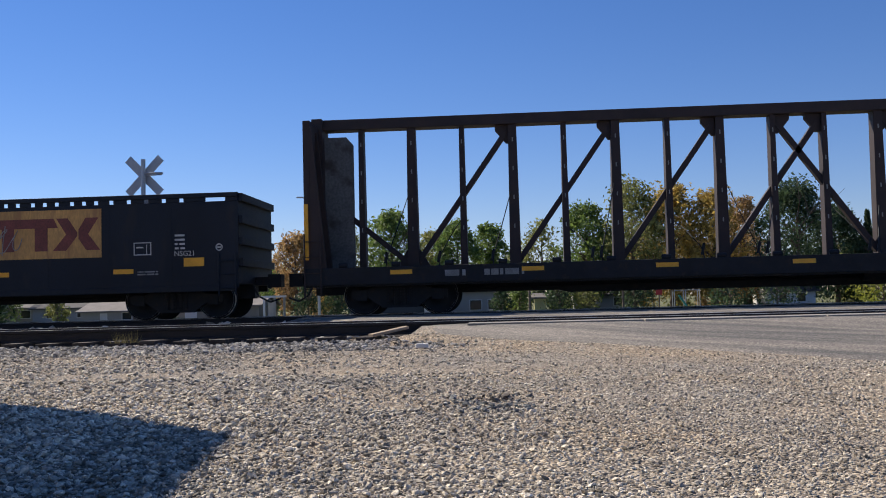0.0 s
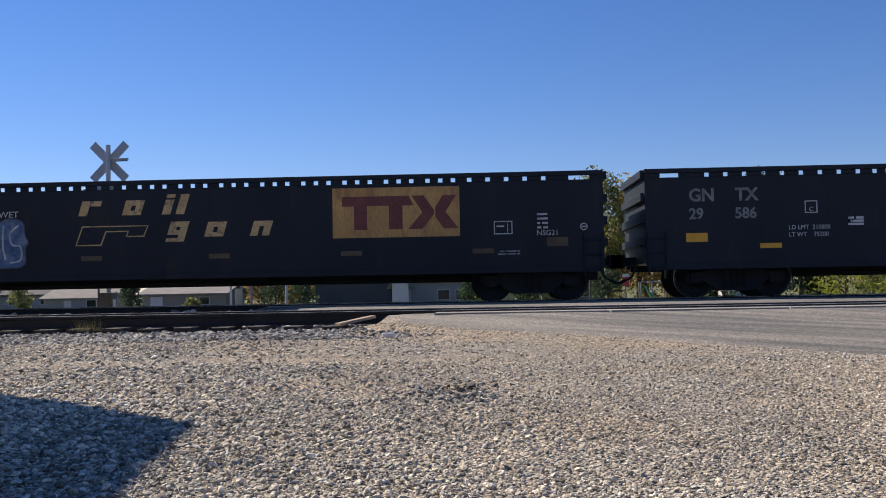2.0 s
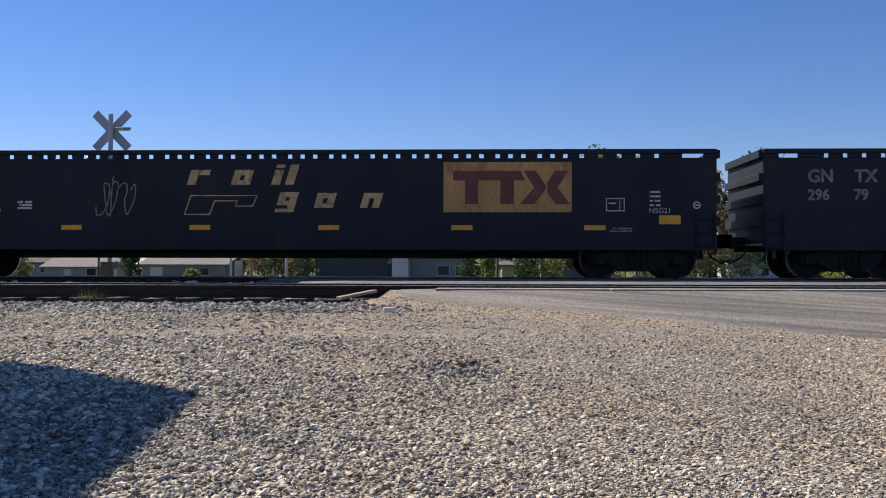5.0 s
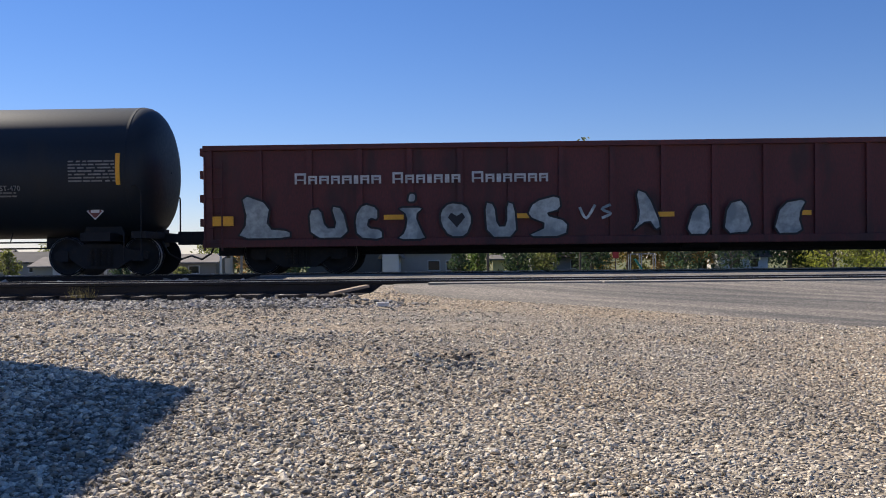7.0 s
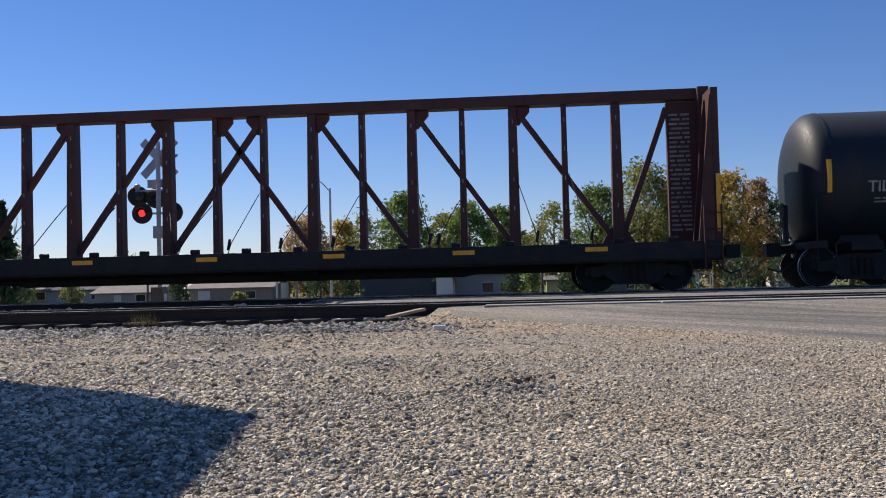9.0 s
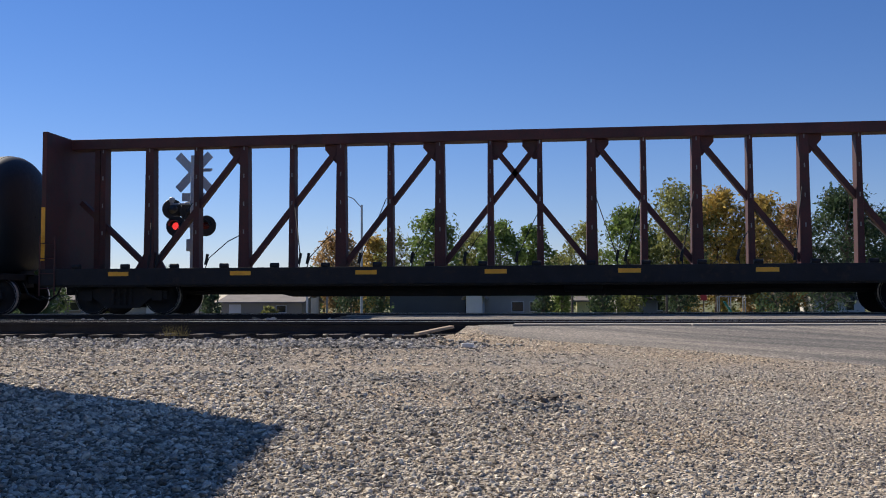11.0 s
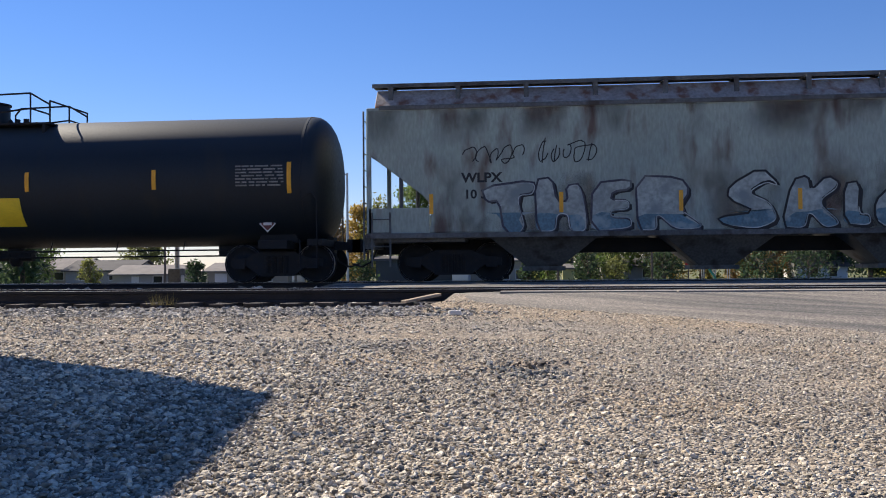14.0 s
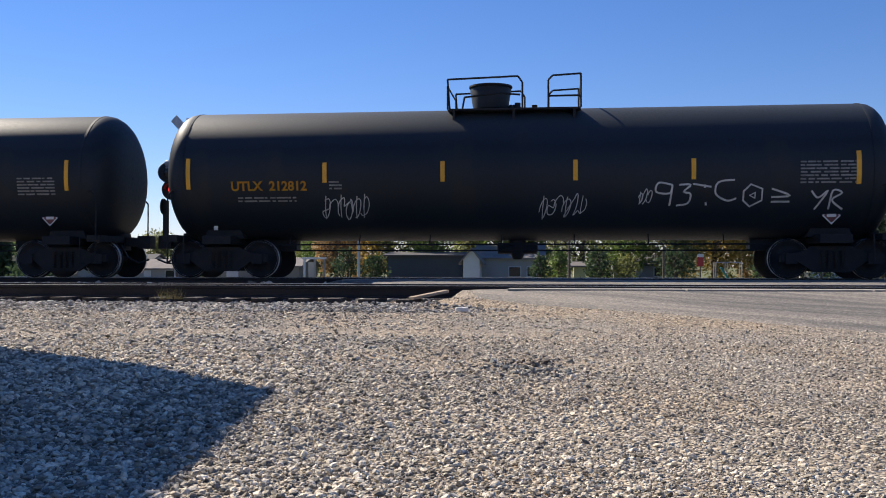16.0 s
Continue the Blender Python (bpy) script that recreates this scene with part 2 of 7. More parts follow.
def ground_material():
    m = bpy.data.materials.new("gravel_and_dry_grass")
    m.use_nodes = True
    t = m.node_tree
    n, lk = t.nodes, t.links.new
    b = n["Principled BSDF"]
    b.inputs["Roughness"].default_value = 0.95
    geo = n.new("ShaderNodeNewGeometry")
    sep = n.new("ShaderNodeSeparateXYZ")
    lk(geo.outputs["Position"], sep.inputs[0])
    vor = n.new("ShaderNodeTexVoronoi")
    vor.inputs["Scale"].default_value = 44.0
    lk(geo.outputs["Position"], vor.inputs["Vector"])
    hue = n.new("ShaderNodeValToRGB")
    e = hue.color_ramp.elements
    e[0].position, e[0].color = 0.0, (0.075, 0.066, 0.055, 1)
    e[1].position, e[1].color = 1.0, (0.66, 0.60, 0.50, 1)
    e.new(0.5).color = (0.31, 0.265, 0.21, 1)
    lk(vor.outputs["Color"], hue.inputs[0])
    broad = n.new("ShaderNodeTexNoise")
    broad.inputs["Scale"].default_value, broad.inputs["Detail"].default_value = 0.55, 5
    lk(geo.outputs["Position"], broad.inputs["Vector"])
    tone = n.new("ShaderNodeValToRGB")
    e = tone.color_ramp.elements
    e[0].position, e[0].color = 0.35, (0.85, 0.86, 0.90, 1)
    e[1].position, e[1].color = 0.65, (1.12, 1.0, 0.86, 1)
    lk(broad.outputs[0], tone.inputs[0])
    mul = n.new("ShaderNodeMix")
    mul.data_type, mul.blend_type = "RGBA", "MULTIPLY"
    mul.inputs[0].default_value = 1
    lk(hue.outputs[0], mul.inputs[6])
    lk(tone.outputs[0], mul.inputs[7])
    turf = n.new("ShaderNodeTexNoise")
    turf.inputs["Scale"].default_value, turf.inputs["Detail"].default_value = 0.4, 8
    lk(geo.outputs["Position"], turf.inputs["Vector"])
    gr = n.new("ShaderNodeValToRGB")
    e = gr.color_ramp.elements
    e[0].position, e[0].color = 0.35, (0.06, 0.085, 0.025, 1)
    e[1].position, e[1].color = 0.7, (0.20, 0.18, 0.07, 1)
    lk(turf.outputs[0], gr.inputs[0])
    far = n.new("ShaderNodeMapRange")
    far.inputs[1].default_value, far.inputs[2].default_value = 28.0, 34.0
    lk(sep.outputs["Y"], far.inputs[0])
    mx = n.new("ShaderNodeMix")
    mx.data_type = "RGBA"
    lk(far.outputs[0], mx.inputs[0])
    lk(mul.outputs[2], mx.inputs[6])
    lk(gr.outputs[0], mx.inputs[7])
    lk(mx.outputs[2], b.inputs["Base Color"])
    bp = n.new("ShaderNodeBump")
    bp.inputs["Strength"].default_value, bp.inputs["Distance"].default_value = 0.9, 0.03
    bp.invert = True
    lk(vor.outputs["Distance"], bp.inputs["Height"])
    lk(bp.outputs[0], b.inputs["Normal"])
    return m




def asphalt_material():
    m = bpy.data.materials.new("worn_asphalt")
    m.use_nodes = True
    t = m.node_tree
    n, lk = t.nodes, t.links.new
    b = n["Principled BSDF"]
    b.inputs["Roughness"].default_value = 0.92
    geo = n.new("ShaderNodeNewGeometry")
    vor = n.new("ShaderNodeTexVoronoi")
    vor.inputs["Scale"].default_value = 60.0
    lk(geo.outputs["Position"], vor.inputs["Vector"])
    chips = n.new("ShaderNodeValToRGB")
    e = chips.color_ramp.elements
    e[0].position, e[0].color = 0.1, (0.10, 0.095, 0.09, 1)
    e[1].position, e[1].color = 1.0, (0.34, 0.315, 0.285, 1)
    e.new(0.6).color = (0.19, 0.177, 0.162, 1)
    lk(vor.outputs["Color"], chips.inputs[0])
    turn = n.new("ShaderNodeMapping")
    turn.vector_type = "TEXTURE"
    turn.inputs["Rotation"].default_value = (0, 0, radians(52))
    turn.inputs["Scale"].default_value = (0.42, 5.5, 1)
    lk(geo.outputs["Position"], turn.inputs["Vector"])
    streak = n.new("ShaderNodeTexNoise")
    streak.inputs["Scale"].default_value, streak.inputs["Detail"].default_value = 1.3, 7
    lk(turn.outputs[0], streak.inputs["Vector"])
    tone = n.new("ShaderNodeValToRGB")
    e = tone.color_ramp.elements
    e[0].position, e[0].color = 0.38, (0.62, 0.63, 0.65, 1)
    e[1].position, e[1].color = 0.66, (1.5, 1.42, 1.3, 1)
    lk(streak.outputs[0], tone.inputs[0])
    mul = n.new("ShaderNodeMix")
    mul.data_type, mul.blend_type = "RGBA", "MULTIPLY"
    mul.inputs[0].default_value = 1
    lk(chips.outputs[0], mul.inputs[6])
    lk(tone.outputs[0], mul.inputs[7])
    lk(mul.outputs[2], b.inputs["Base Color"])
    bp = n.new("ShaderNodeBump")
    bp.inputs["Strength"].default_value, bp.inputs["Distance"].default_value = 0.8, 0.012
    bp.invert = True
    lk(vor.outputs["Distance"], bp.inputs["Height"])
    lk(bp.outputs[0], b.inputs["Normal"])
    return m


ASPHALT = asphalt_material()
GROUND = ground_material()


# ---- mesh helpers ----
class Shape:
    """A growing list of vertices and faces."""

    def __init__(self):
        self.v, self.f = [], []

    def add(self, verts, faces):
        k = len(self.v)
        self.v.extend(verts)
        self.f.extend([tuple(i + k for i in f) for f in faces])
        return self

    def box(self, x0, x1, y0, y1, z0, z1):
        return self.add([(x0, y0, z0), (x1, y0, z0), (x1, y1, z0), (x0, y1, z0), (x0, y0, z1), (x1, y0, z1), (x1, y1, z1), (x0, y1, z1)],
                        [(0, 3, 2, 1), (4, 5, 6, 7), (0, 1, 5, 4), (1, 2, 6, 5), (2, 3, 7, 6), (3, 0, 4, 7)])

    def rod(self, a, b, r, seg=8, r2=None):
        a, b = Vector(a), Vector(b)
        r2 = r if r2 is None else r2
        q = (b - a).to_track_quat("Z", "Y")
        va = [tuple(a + q @ Vector((r * math.cos(2 * math.pi * i / seg), r * math.sin(2 * math.pi * i / seg), 0))) for i in range(seg)]
        vb = [tuple(b + q @ Vector((r2 * math.cos(2 * math.pi * i / seg), r2 * math.sin(2 * math.pi * i / seg), 0))) for i in range(seg)]
        f = [(i, (i + 1) % seg, seg + (i + 1) % seg, seg + i) for i in range(seg)]
        return self.add(va + vb, f + [tuple(range(seg))[::-1], tuple(range(seg, 2 * seg))])

    def pipe(self, pts, r, seg=6):
        for a, b in zip(pts, pts[1:]):
            self.rod(a, b, r, seg)
        return self

    def beam(self, a, b, w, d):
        """A square bar from a to b in the x-z plane, w wide there and d deep in y."""
        a, b = Vector(a), Vector(b)
        u = (b - a).normalized()
        s = Vector((u.z, 0, -u.x)) * (w / 2)
        e = Vector((0, d / 2, 0))
        v = [a - s - e, a + s - e, a + s + e, a - s + e, b - s - e, b + s - e, b + s + e, b - s + e]
        return self.add([tuple(p) for p in v], [(0, 1, 2, 3), (7, 6, 5, 4), (4, 5, 1, 0), (5, 6, 2, 1), (6, 7, 3, 2), (7, 4, 0, 3)])

    def slab(self, poly, y0, y1):
        """A polygon of (x, z), extruded from y0 to y1."""
        k = len(poly)
        return self.add([(x, y0, z) for x, z in poly] + [(x, y1, z) for x, z in poly],
                        [tuple(range(k)), tuple(range(2 * k - 1, k - 1, -1))] + [(i + k, (i + 1) % k + k, (i + 1) % k, i) for i in range(k)])

    def bar(self, section, x0, x1):
        """A section of (y, z), extruded along x."""
        k = len(section)
        return self.add([(x0, y, z) for y, z in section] + [(x1, y, z) for y, z in section],
                        [tuple(range(k))[::-1], tuple(range(k, 2 * k))] + [(i, (i + 1) % k, (i + 1) % k + k, i + k) for i in range(k)])

    def lathe_x(self, profile, seg=48, cz=0.0):
        """A profile of (x, r) turned about the x axis at height cz."""
        k = len(profile)
        v = [(x, r * math.sin(2 * math.pi * j / seg), cz + r * math.cos(2 * math.pi * j / seg)) for x, r in profile for j in range(seg)]
        f = [(i * seg + j, i * seg + (j + 1) % seg, (i + 1) * seg + (j + 1) % seg, (i + 1) * seg + j) for i in range(k - 1) for j in range(seg)]
        return self.add(v, f)

    def lathe_z(self, profile, x=0, y=0, seg=24):
        k = len(profile)
        v = [(x + r * math.cos(2 * math.pi * j / seg), y + r * math.sin(2 * math.pi * j / seg), z) for z, r in profile for j in range(seg)]
        f = [(i * seg + j, i * seg + (j + 1) % seg, (i + 1) * seg + (j + 1) % seg, (i + 1) * seg + j) for i in range(k - 1) for j in range(seg)]
        return self.add(v, f + [tuple(range(seg))[::-1], tuple(range((k - 1) * seg, k * seg))])

    def stroke(self, pts, width, y, depth=0.004):
        """A painted line through (x, z) points on a wall that faces -y: one joined ribbon."""
        closed = len(pts) > 3 and pts[0] == pts[-1]
        p = [Vector(q) for q in (pts[:-1] if closed else pts)]
        k = len(p)
        left, right = [], []
        for i in range(k):
            a = p[(i - 1) % k] if closed or i else p[i]
            b = p[(i + 1) % k] if closed or i < k - 1 else p[i]
            u = (p[i] - a).normalized() + (b - p[i]).normalized()
            u = u.normalized() if u.length > 1e-3 else Vector((1, 0))
            side = Vector((-u.y, u.x)) * width / 2
            left.append(p[i] + side)
            right.append(p[i] - side)
        v = [(q.x, yy, q.y) for yy in (y - depth, y) for q in left + right]
        f = []
        for i in range(k if closed else k - 1):
            j = (i + 1) % k
            f += [(i, j, k + j, k + i), (i, 2 * k + i, 2 * k + j, j), (k + i, k + j, 3 * k + j, 3 * k + i), (2 * k + i, 3 * k + i, 3 * k + j, 2 * k + j)]
        return self.add(v, f)

    def mesh(self, name, mat, smooth=False):
        me = bpy.data.meshes.new(name)
        me.from_pydata([tuple(p) for p in self.v], [], self.f)
        me.materials.append(mat)
        if smooth:
            me.shade_smooth()
        bm = bmesh.new()
        bm.from_mesh(me)
        bmesh.ops.recalc_face_normals(bm, faces=bm.faces)
        bm.to_mesh(me)
        bm.free()
        return me


def part(name, shape, mat, parent=None, label="", at=(0, 0, 0), smooth=False, bevel=0.0):
    ob = new(name, shape if isinstance(shape, bpy.types.Mesh) else shape.mesh(name, mat, smooth))
    ob.parent = parent
    ob.location = at
    if smooth and not isinstance(shape, bpy.types.Mesh):
        ob.data.set_sharp_from_angle(angle=radians(40))
    if bevel:
        mod = ob.modifiers.new("edges", "BEVEL")
        mod.width, mod.segments, mod.limit_method = bevel, 2, "ANGLE"
    return tagged(ob, label) if label else ob


def thing(name, at, label, category, group="", kind=""):
    ob = new(name)
    ob.empty_display_size = 0.3
    ob.location = at
    return tagged(ob, label, category, group, kind)


def lettering(text, x, z, size, y, mat, parent, label="", wide=1.0, bold=0.0, shear=0.0, align="LEFT"):
    """Painted letters on a wall that faces -y."""
    cu = bpy.data.curves.new("lettering", "FONT")
    cu.body, cu.size, cu.offset, cu.shear, cu.extrude, cu.align_x = text, size, bold, shear, 0.002, align
    cu.resolution_u = 3
    tmp = bpy.data.objects.new("tmp", cu)
    me = bpy.data.meshes.new_from_object(tmp)
    bpy.data.objects.remove(tmp)
    me.transform(Matrix.Translation((x, y - 0.003, z)) @ Matrix.Diagonal((wide, 1, 1, 1)) @ pose(0, 0, 0, 90, 0, 0))
    me.materials.clear()
    me.materials.append(mat)
    # one part for each letter
    bm = bmesh.new()
    bm.from_mesh(me)
    bm.verts.ensure_lookup_table()
    seen, groups = set(), []
    for v in bm.verts:
        if v.index in seen:
            continue
        stack, island = [v], []
        seen.add(v.index)
        while stack:
            w = stack.pop()
            island.append(w)
            for e in w.link_edges:
                o = e.other_vert(w)
                if o.index not in seen:
                    seen.add(o.index)
                    stack.append(o)
        groups.append(island)
    for island in groups:
        index = {w: i for i, w in enumerate(island)}
        s = Shape().add([w.co[:] for w in island], [tuple(index[w] for w in f.verts) for f in bm.faces if f.verts[0] in index])
        part("letter", s, mat, parent, label)
    bm.free()
    bpy.data.meshes.remove(me)


# ---- the lie of the land ----
RAIL = 0.45      # height of the railheads
NEAR_Y, TRAIN_Y = 14.82, 23.45


def lerp(x, xs, ys):
    return float(np.interp(x, xs, ys))


# the road runs from the near right to the far left over both tracks
EDGE_Y = (-6, 1.5, 7.5, 9.5, 10.6, 11.7, 12.6, 13.4, 14.8, 21, 30, 60, 140)
EDGE_X = (15, 10.5, 5.5, 3.14, 1.79, 0.28, -0.95, -1.2, -1.4, -4.4, -9, -24, -64)


def road_left(y):
    return lerp(y, EDGE_Y, EDGE_X)


def road_z(y):
    return lerp(y, (-40, 4, 9, 12, 13.6, 25.5, 29, 34, 60, 3000), (0, 0, 0.12, 0.29, 0.42, 0.42, 0.2, -0.86, -1.27, -1.27))


def ground_z(x, y):
    z = lerp(y, (-40, 4, 13, 13.6, 25.5, 34, 60, 3000), (0, 0, 0.19, 0.20, 0.24, -0.9, -1.3, -1.3))
    near = min(max((x - road_left(y) + (1.0 if y < 13.0 else 0.3)) / (1.0 if y < 13.0 else 0.3), 0), 1)
    z += (road_z(y) - 0.03 - z) * near * near * (3 - 2 * near)
    if y < 13:
        z += 0.03 * noise.noise((x * 0.5, y * 0.5, 0)) * min(1, (13 - y) / 3)
    return z


def ground():
    xs = [-2500, -600, -200, -100, -60, -40, -30, -24] + list(np.arange(-20, -8, 1.0)) + list(np.arange(-8, -4, 0.4)) + list(np.arange(-4, 8, 0.15)) + list(np.arange(8, 20.1, 1.0)) + [24, 30, 40, 60, 100, 200, 600, 2500]
    ys = [-300, -60, -20, -8] + list(np.arange(-4, 7.6, 0.8)) + list(np.arange(8, 12, 0.2)) + list(np.arange(12, 16, 0.2)) + list(np.arange(16, 30.1, 0.8)) + [32, 34, 37, 40, 50, 60, 80, 120, 200, 400, 1000, 3000]
    s = Shape()
    s.v = [(x, y, ground_z(x, y)) for y in ys for x in xs]
    w = len(xs)
    s.f = [(j * w + i, j * w + i + 1, (j + 1) * w + i + 1, (j + 1) * w + i) for j in range(len(ys) - 1) for i in range(w - 1)]
    tagged(part("ground", s, GROUND, smooth=True), "tan gravel yard that turns to dry grass beyond the railway", "ground", kind="structure")


ground()

def road():
    s = Shape()
    ys = [-6, -3, 0, 2, 4, 5, 6, 7, 8, 9, 10, 11, 12, 12.7, 13.4, 14.0, 14.2, 15.44, 15.64, 17, 19, 21, 22.63, 22.83, 24.07, 24.27, 25.5, 27, 29, 31, 34, 37, 40, 50, 60, 90, 140]
    k = 30
    rows = []
    for y in ys:
        left = road_left(y)
        rows.append([])
        for i in range(k + 1):
            x = left - 0.25 + 0.3 * noise.noise((y * 0.8, 3, 0)) * (i == 0) + (i * 0.4 if i < 4 else 1.6 + (i - 4) * 14.0 / (k - 4))
            edge = min(i, k - i)
            low = ground_z(x, y)
            z = low + (-0.02, 0.012, 0.02, 0.03)[min(edge, 3)]
            rows[-1].append(len(s.v))
            s.v.append((x, y, z + 0.006 * noise.noise((x * 0.6, y * 0.6, 5))))
    for j in range(len(ys) - 1):
        if any(abs((ys[j] + ys[j + 1]) / 2 - r) < 0.12 for r in (14.1, 15.54, 22.73, 24.17)):
            continue
        for i in range(k):
            s.f.append((rows[j][i], rows[j][i + 1], rows[j + 1][i + 1], rows[j + 1][i]))
    tagged(part("road", s, ASPHALT, smooth=True), "worn sun-bleached asphalt road over the railway crossing", "road", kind="structure")


road()


def rail_section():
    return [(-0.07, 0), (0.07, 0), (0.07, 0.012), (0.012, 0.03), (0.012, 0.13), (0.036, 0.14), (0.036, 0.172), (0.028, 0.18),
            (-0.028, 0.18), (-0.036, 0.172), (-0.036, 0.14), (-0.012, 0.13), (-0.012, 0.03), (-0.07, 0.012)]


def track(y, label):
    root = thing("railway_track", (0, y, 0.27), label, "railway track", "tracks", "structure")
    for dy in (-0.72, 0.72):
        web = part("rail", Shape().bar([(dy + a, b) for a, b in rail_section()], -160, 160), RAIL_RUST, root, "rusty steel rail")
        part("running_surface", Shape().box(-160, 160, dy - 0.03, dy + 0.03, 0.18, 0.184), STEEL, web, "polished railhead")
    tie = Shape().box(-0.115, 0.115, -1.3, 1.3, -0.17, 0).mesh("tie", TIE)
    r = random.Random(int(y))
    for i in range(-60, 40):
        x = i * 0.52
        if x > road_left(y) + 0.3 or x < -26:
            continue
        ob = part("tie", tie, TIE, root)
        ob.location = (x, r.uniform(-0.06, 0.06), r.uniform(-0.012, 0.012))
        ob.rotation_euler = (0, 0, r.uniform(-0.02, 0.02))
    # crossing panels between and beside the rails
    for a, b, name in ((-0.62, 0.62, "crossing_panel"), (-1.4, -0.80, "crossing_panel"), (0.80, 1.4, "crossing_panel")):
        x = road_left(y) + 0.8
        for i in range(5):
            part(name, Shape().box(x + i * 2.44, x + i * 2.44 + 2.42, a, b, 0.05, 0.156), CONCRETE, root, bevel=0.008)
    return root


track(NEAR_Y, "rusty siding track on dark wooden ties in ballast")
track(TRAIN_Y, "main line track with polished rails under the train")


# ---- stones: one loose layer of uneven lumps ----
def stones(name, count, place, size, mat, label, seed, spread=1.0):
    rng = np.random.default_rng(seed)
    g = (1 + 5 ** 0.5) / 2
    v0 = np.array([(-1, g, 0), (1, g, 0), (-1, -g, 0), (1, -g, 0), (0, -1, g), (0, 1, g), (0, -1, -g), (0, 1, -g), (g, 0, -1), (g, 0, 1), (-g, 0, -1), (-g, 0, 1)]) / 1.9
    f0 = np.array([(0, 11, 5), (0, 5, 1), (0, 1, 7), (0, 7, 10), (0, 10, 11), (1, 5, 9), (5, 11, 4), (11, 10, 2), (10, 7, 6), (7, 1, 8),
                   (3, 9, 4), (3, 4, 2), (3, 2, 6), (3, 6, 8), (3, 8, 9), (4, 9, 5), (2, 4, 11), (6, 2, 10), (8, 6, 7), (9, 8, 1)])
    px, py = place(rng, count)
    pz = np.array([ground_z(x, y) for x, y in zip(px, py)])
    sc = size * np.exp(np.clip(rng.normal(0, 0.5, count), -1, 1.05)) * np.interp(px, (-2.5, 1.2), (1.3, spread))
    kinds = []
    for k in range(24):
        j = v0 * rng.uniform(0.6, 1.3, (len(v0), 1)) * rng.uniform((0.8, 0.6, 0.4), (1.4, 1.0, 0.7))
        kinds.append(j)
    kinds = np.array(kinds)[rng.integers(0, 24, count)]
    a = rng.uniform(0, 2 * np.pi, count)
    tilt = rng.normal(0, 0.35, count)
    c, s = np.cos(a)[:, None], np.sin(a)[:, None]
    x, y, z = kinds[..., 0], kinds[..., 1], kinds[..., 2]
    ct, st = np.cos(tilt)[:, None], np.sin(tilt)[:, None]
    x, z = x * ct - z * st, x * st + z * ct
    x, y = x * c - y * s, x * s + y * c
    v = np.stack([x, y, z], -1) * sc[:, None, None]
    v += np.stack([px, py, pz + sc * rng.uniform(-0.05, 0.7, count)], -1)[:, None]
    f = (f0[None] + (np.arange(count) * len(v0))[:, None, None]).reshape(-1, 3)
    me = bpy.data.meshes.new(name)
    me.vertices.add(v.shape[0] * v.shape[1])
    me.vertices.foreach_set("co", v.astype(np.float32).ravel())
    me.loops.add(f.size)
    me.loops.foreach_set("vertex_index", f.astype(np.int32).ravel())
    me.polygons.add(len(f))
    me.polygons.foreach_set("loop_start", np.arange(0, f.size, 3, dtype=np.int32))
    me.update(calc_edges=True)
    me.shade_flat()
    me.materials.append(mat)
    return tagged(new(name, me), label, "gravel", kind="stuff")


def wedge(y0, y1, left=0.62, right=0.52, bias=1.0, keep=lambda x, y: True):
    def place(rng, count):
        y = y0 + (y1 - y0) * rng.uniform(0, 1, count) ** bias
        x = rng.uniform(-left * y - 0.5, right * y + 0.5, count)
        for i in range(count):
            while not keep(x[i], y[i]):
                y[i] = rng.uniform(y0, y1)
                x[i] = rng.uniform(-left * y[i] - 0.5, right * y[i] + 0.5)
        return x, y
    return place


off_road = lambda x, y: x < road_left(y) + 0.05 + 0.35 * noise.noise((x * 3, y * 3, 2))


# ---- rail vehicles: origin at mid-length, on the railheads, side that is seen faces -y ----
def wheel_mesh():
    s = Shape()
    for k in (-1, 1):
        ring = [(k * 0.66, 0.10), (k * 0.66, 0.42), (k * 0.655, 0.485), (k * 0.685, 0.485), (k * 0.69, 0.457), (k * 0.79, 0.450),
                (k * 0.79, 0.40), (k * 0.735, 0.36), (k * 0.735, 0.17), (k * 0.80, 0.14), (k * 0.80, 0.10)]
        t = Shape().lathe_x(ring, 32)
        s.add([(z, x, y) for x, y, z in t.v], t.f)
    s.rod((0, -0.95, 0), (0, 0.95, 0), 0.085, 12)
    for k in (-1, 1):
        for i in range(3):
            a = 2 * math.pi * i / 3
            s.rod((0.05 * math.cos(a), k * 0.95, 0.05 * math.sin(a)), (0.05 * math.cos(a), k * 0.97, 0.05 * math.sin(a)), 0.015, 6)
    return s.mesh("wheelset", IRON, True)


def tread_mesh():
    s = Shape()
    t = Shape().lathe_x([(-0.056, 0.456), (0.056, 0.456), (0.056, 0.418), (-0.056, 0.418)], 40)
    s.add([(z, x, y) for x, y, z in t.v], t.f)
    return s.mesh("wheel_tread", RIM, True)


def side_frame_mesh():
    s = Shape()
    outline = [(-1.12, 0.38), (-1.12, 0.56), (-0.72, 0.60), (-0.42, 0.74), (0.42, 0.74), (0.72, 0.60), (1.12, 0.56), (1.12, 0.38),
               (0.74, 0.40), (0.40, 0.16), (-0.40, 0.16), (-0.74, 0.40)]
    s.slab(outline, -0.06, 0.06)
    for x in (-0.89, 0.89):
        s.box(x - 0.13, x + 0.13, -0.10, 0.10, 0.34, 0.58)
    for x in (-0.22, -0.07, 0.08, 0.23):
        for i in range(6):
            s.rod((x, -0.08, 0.24 + i * 0.07), (x, -0.08, 0.28 + i * 0.07), 0.055, 8)
    return s.mesh("side_frame", IRON)


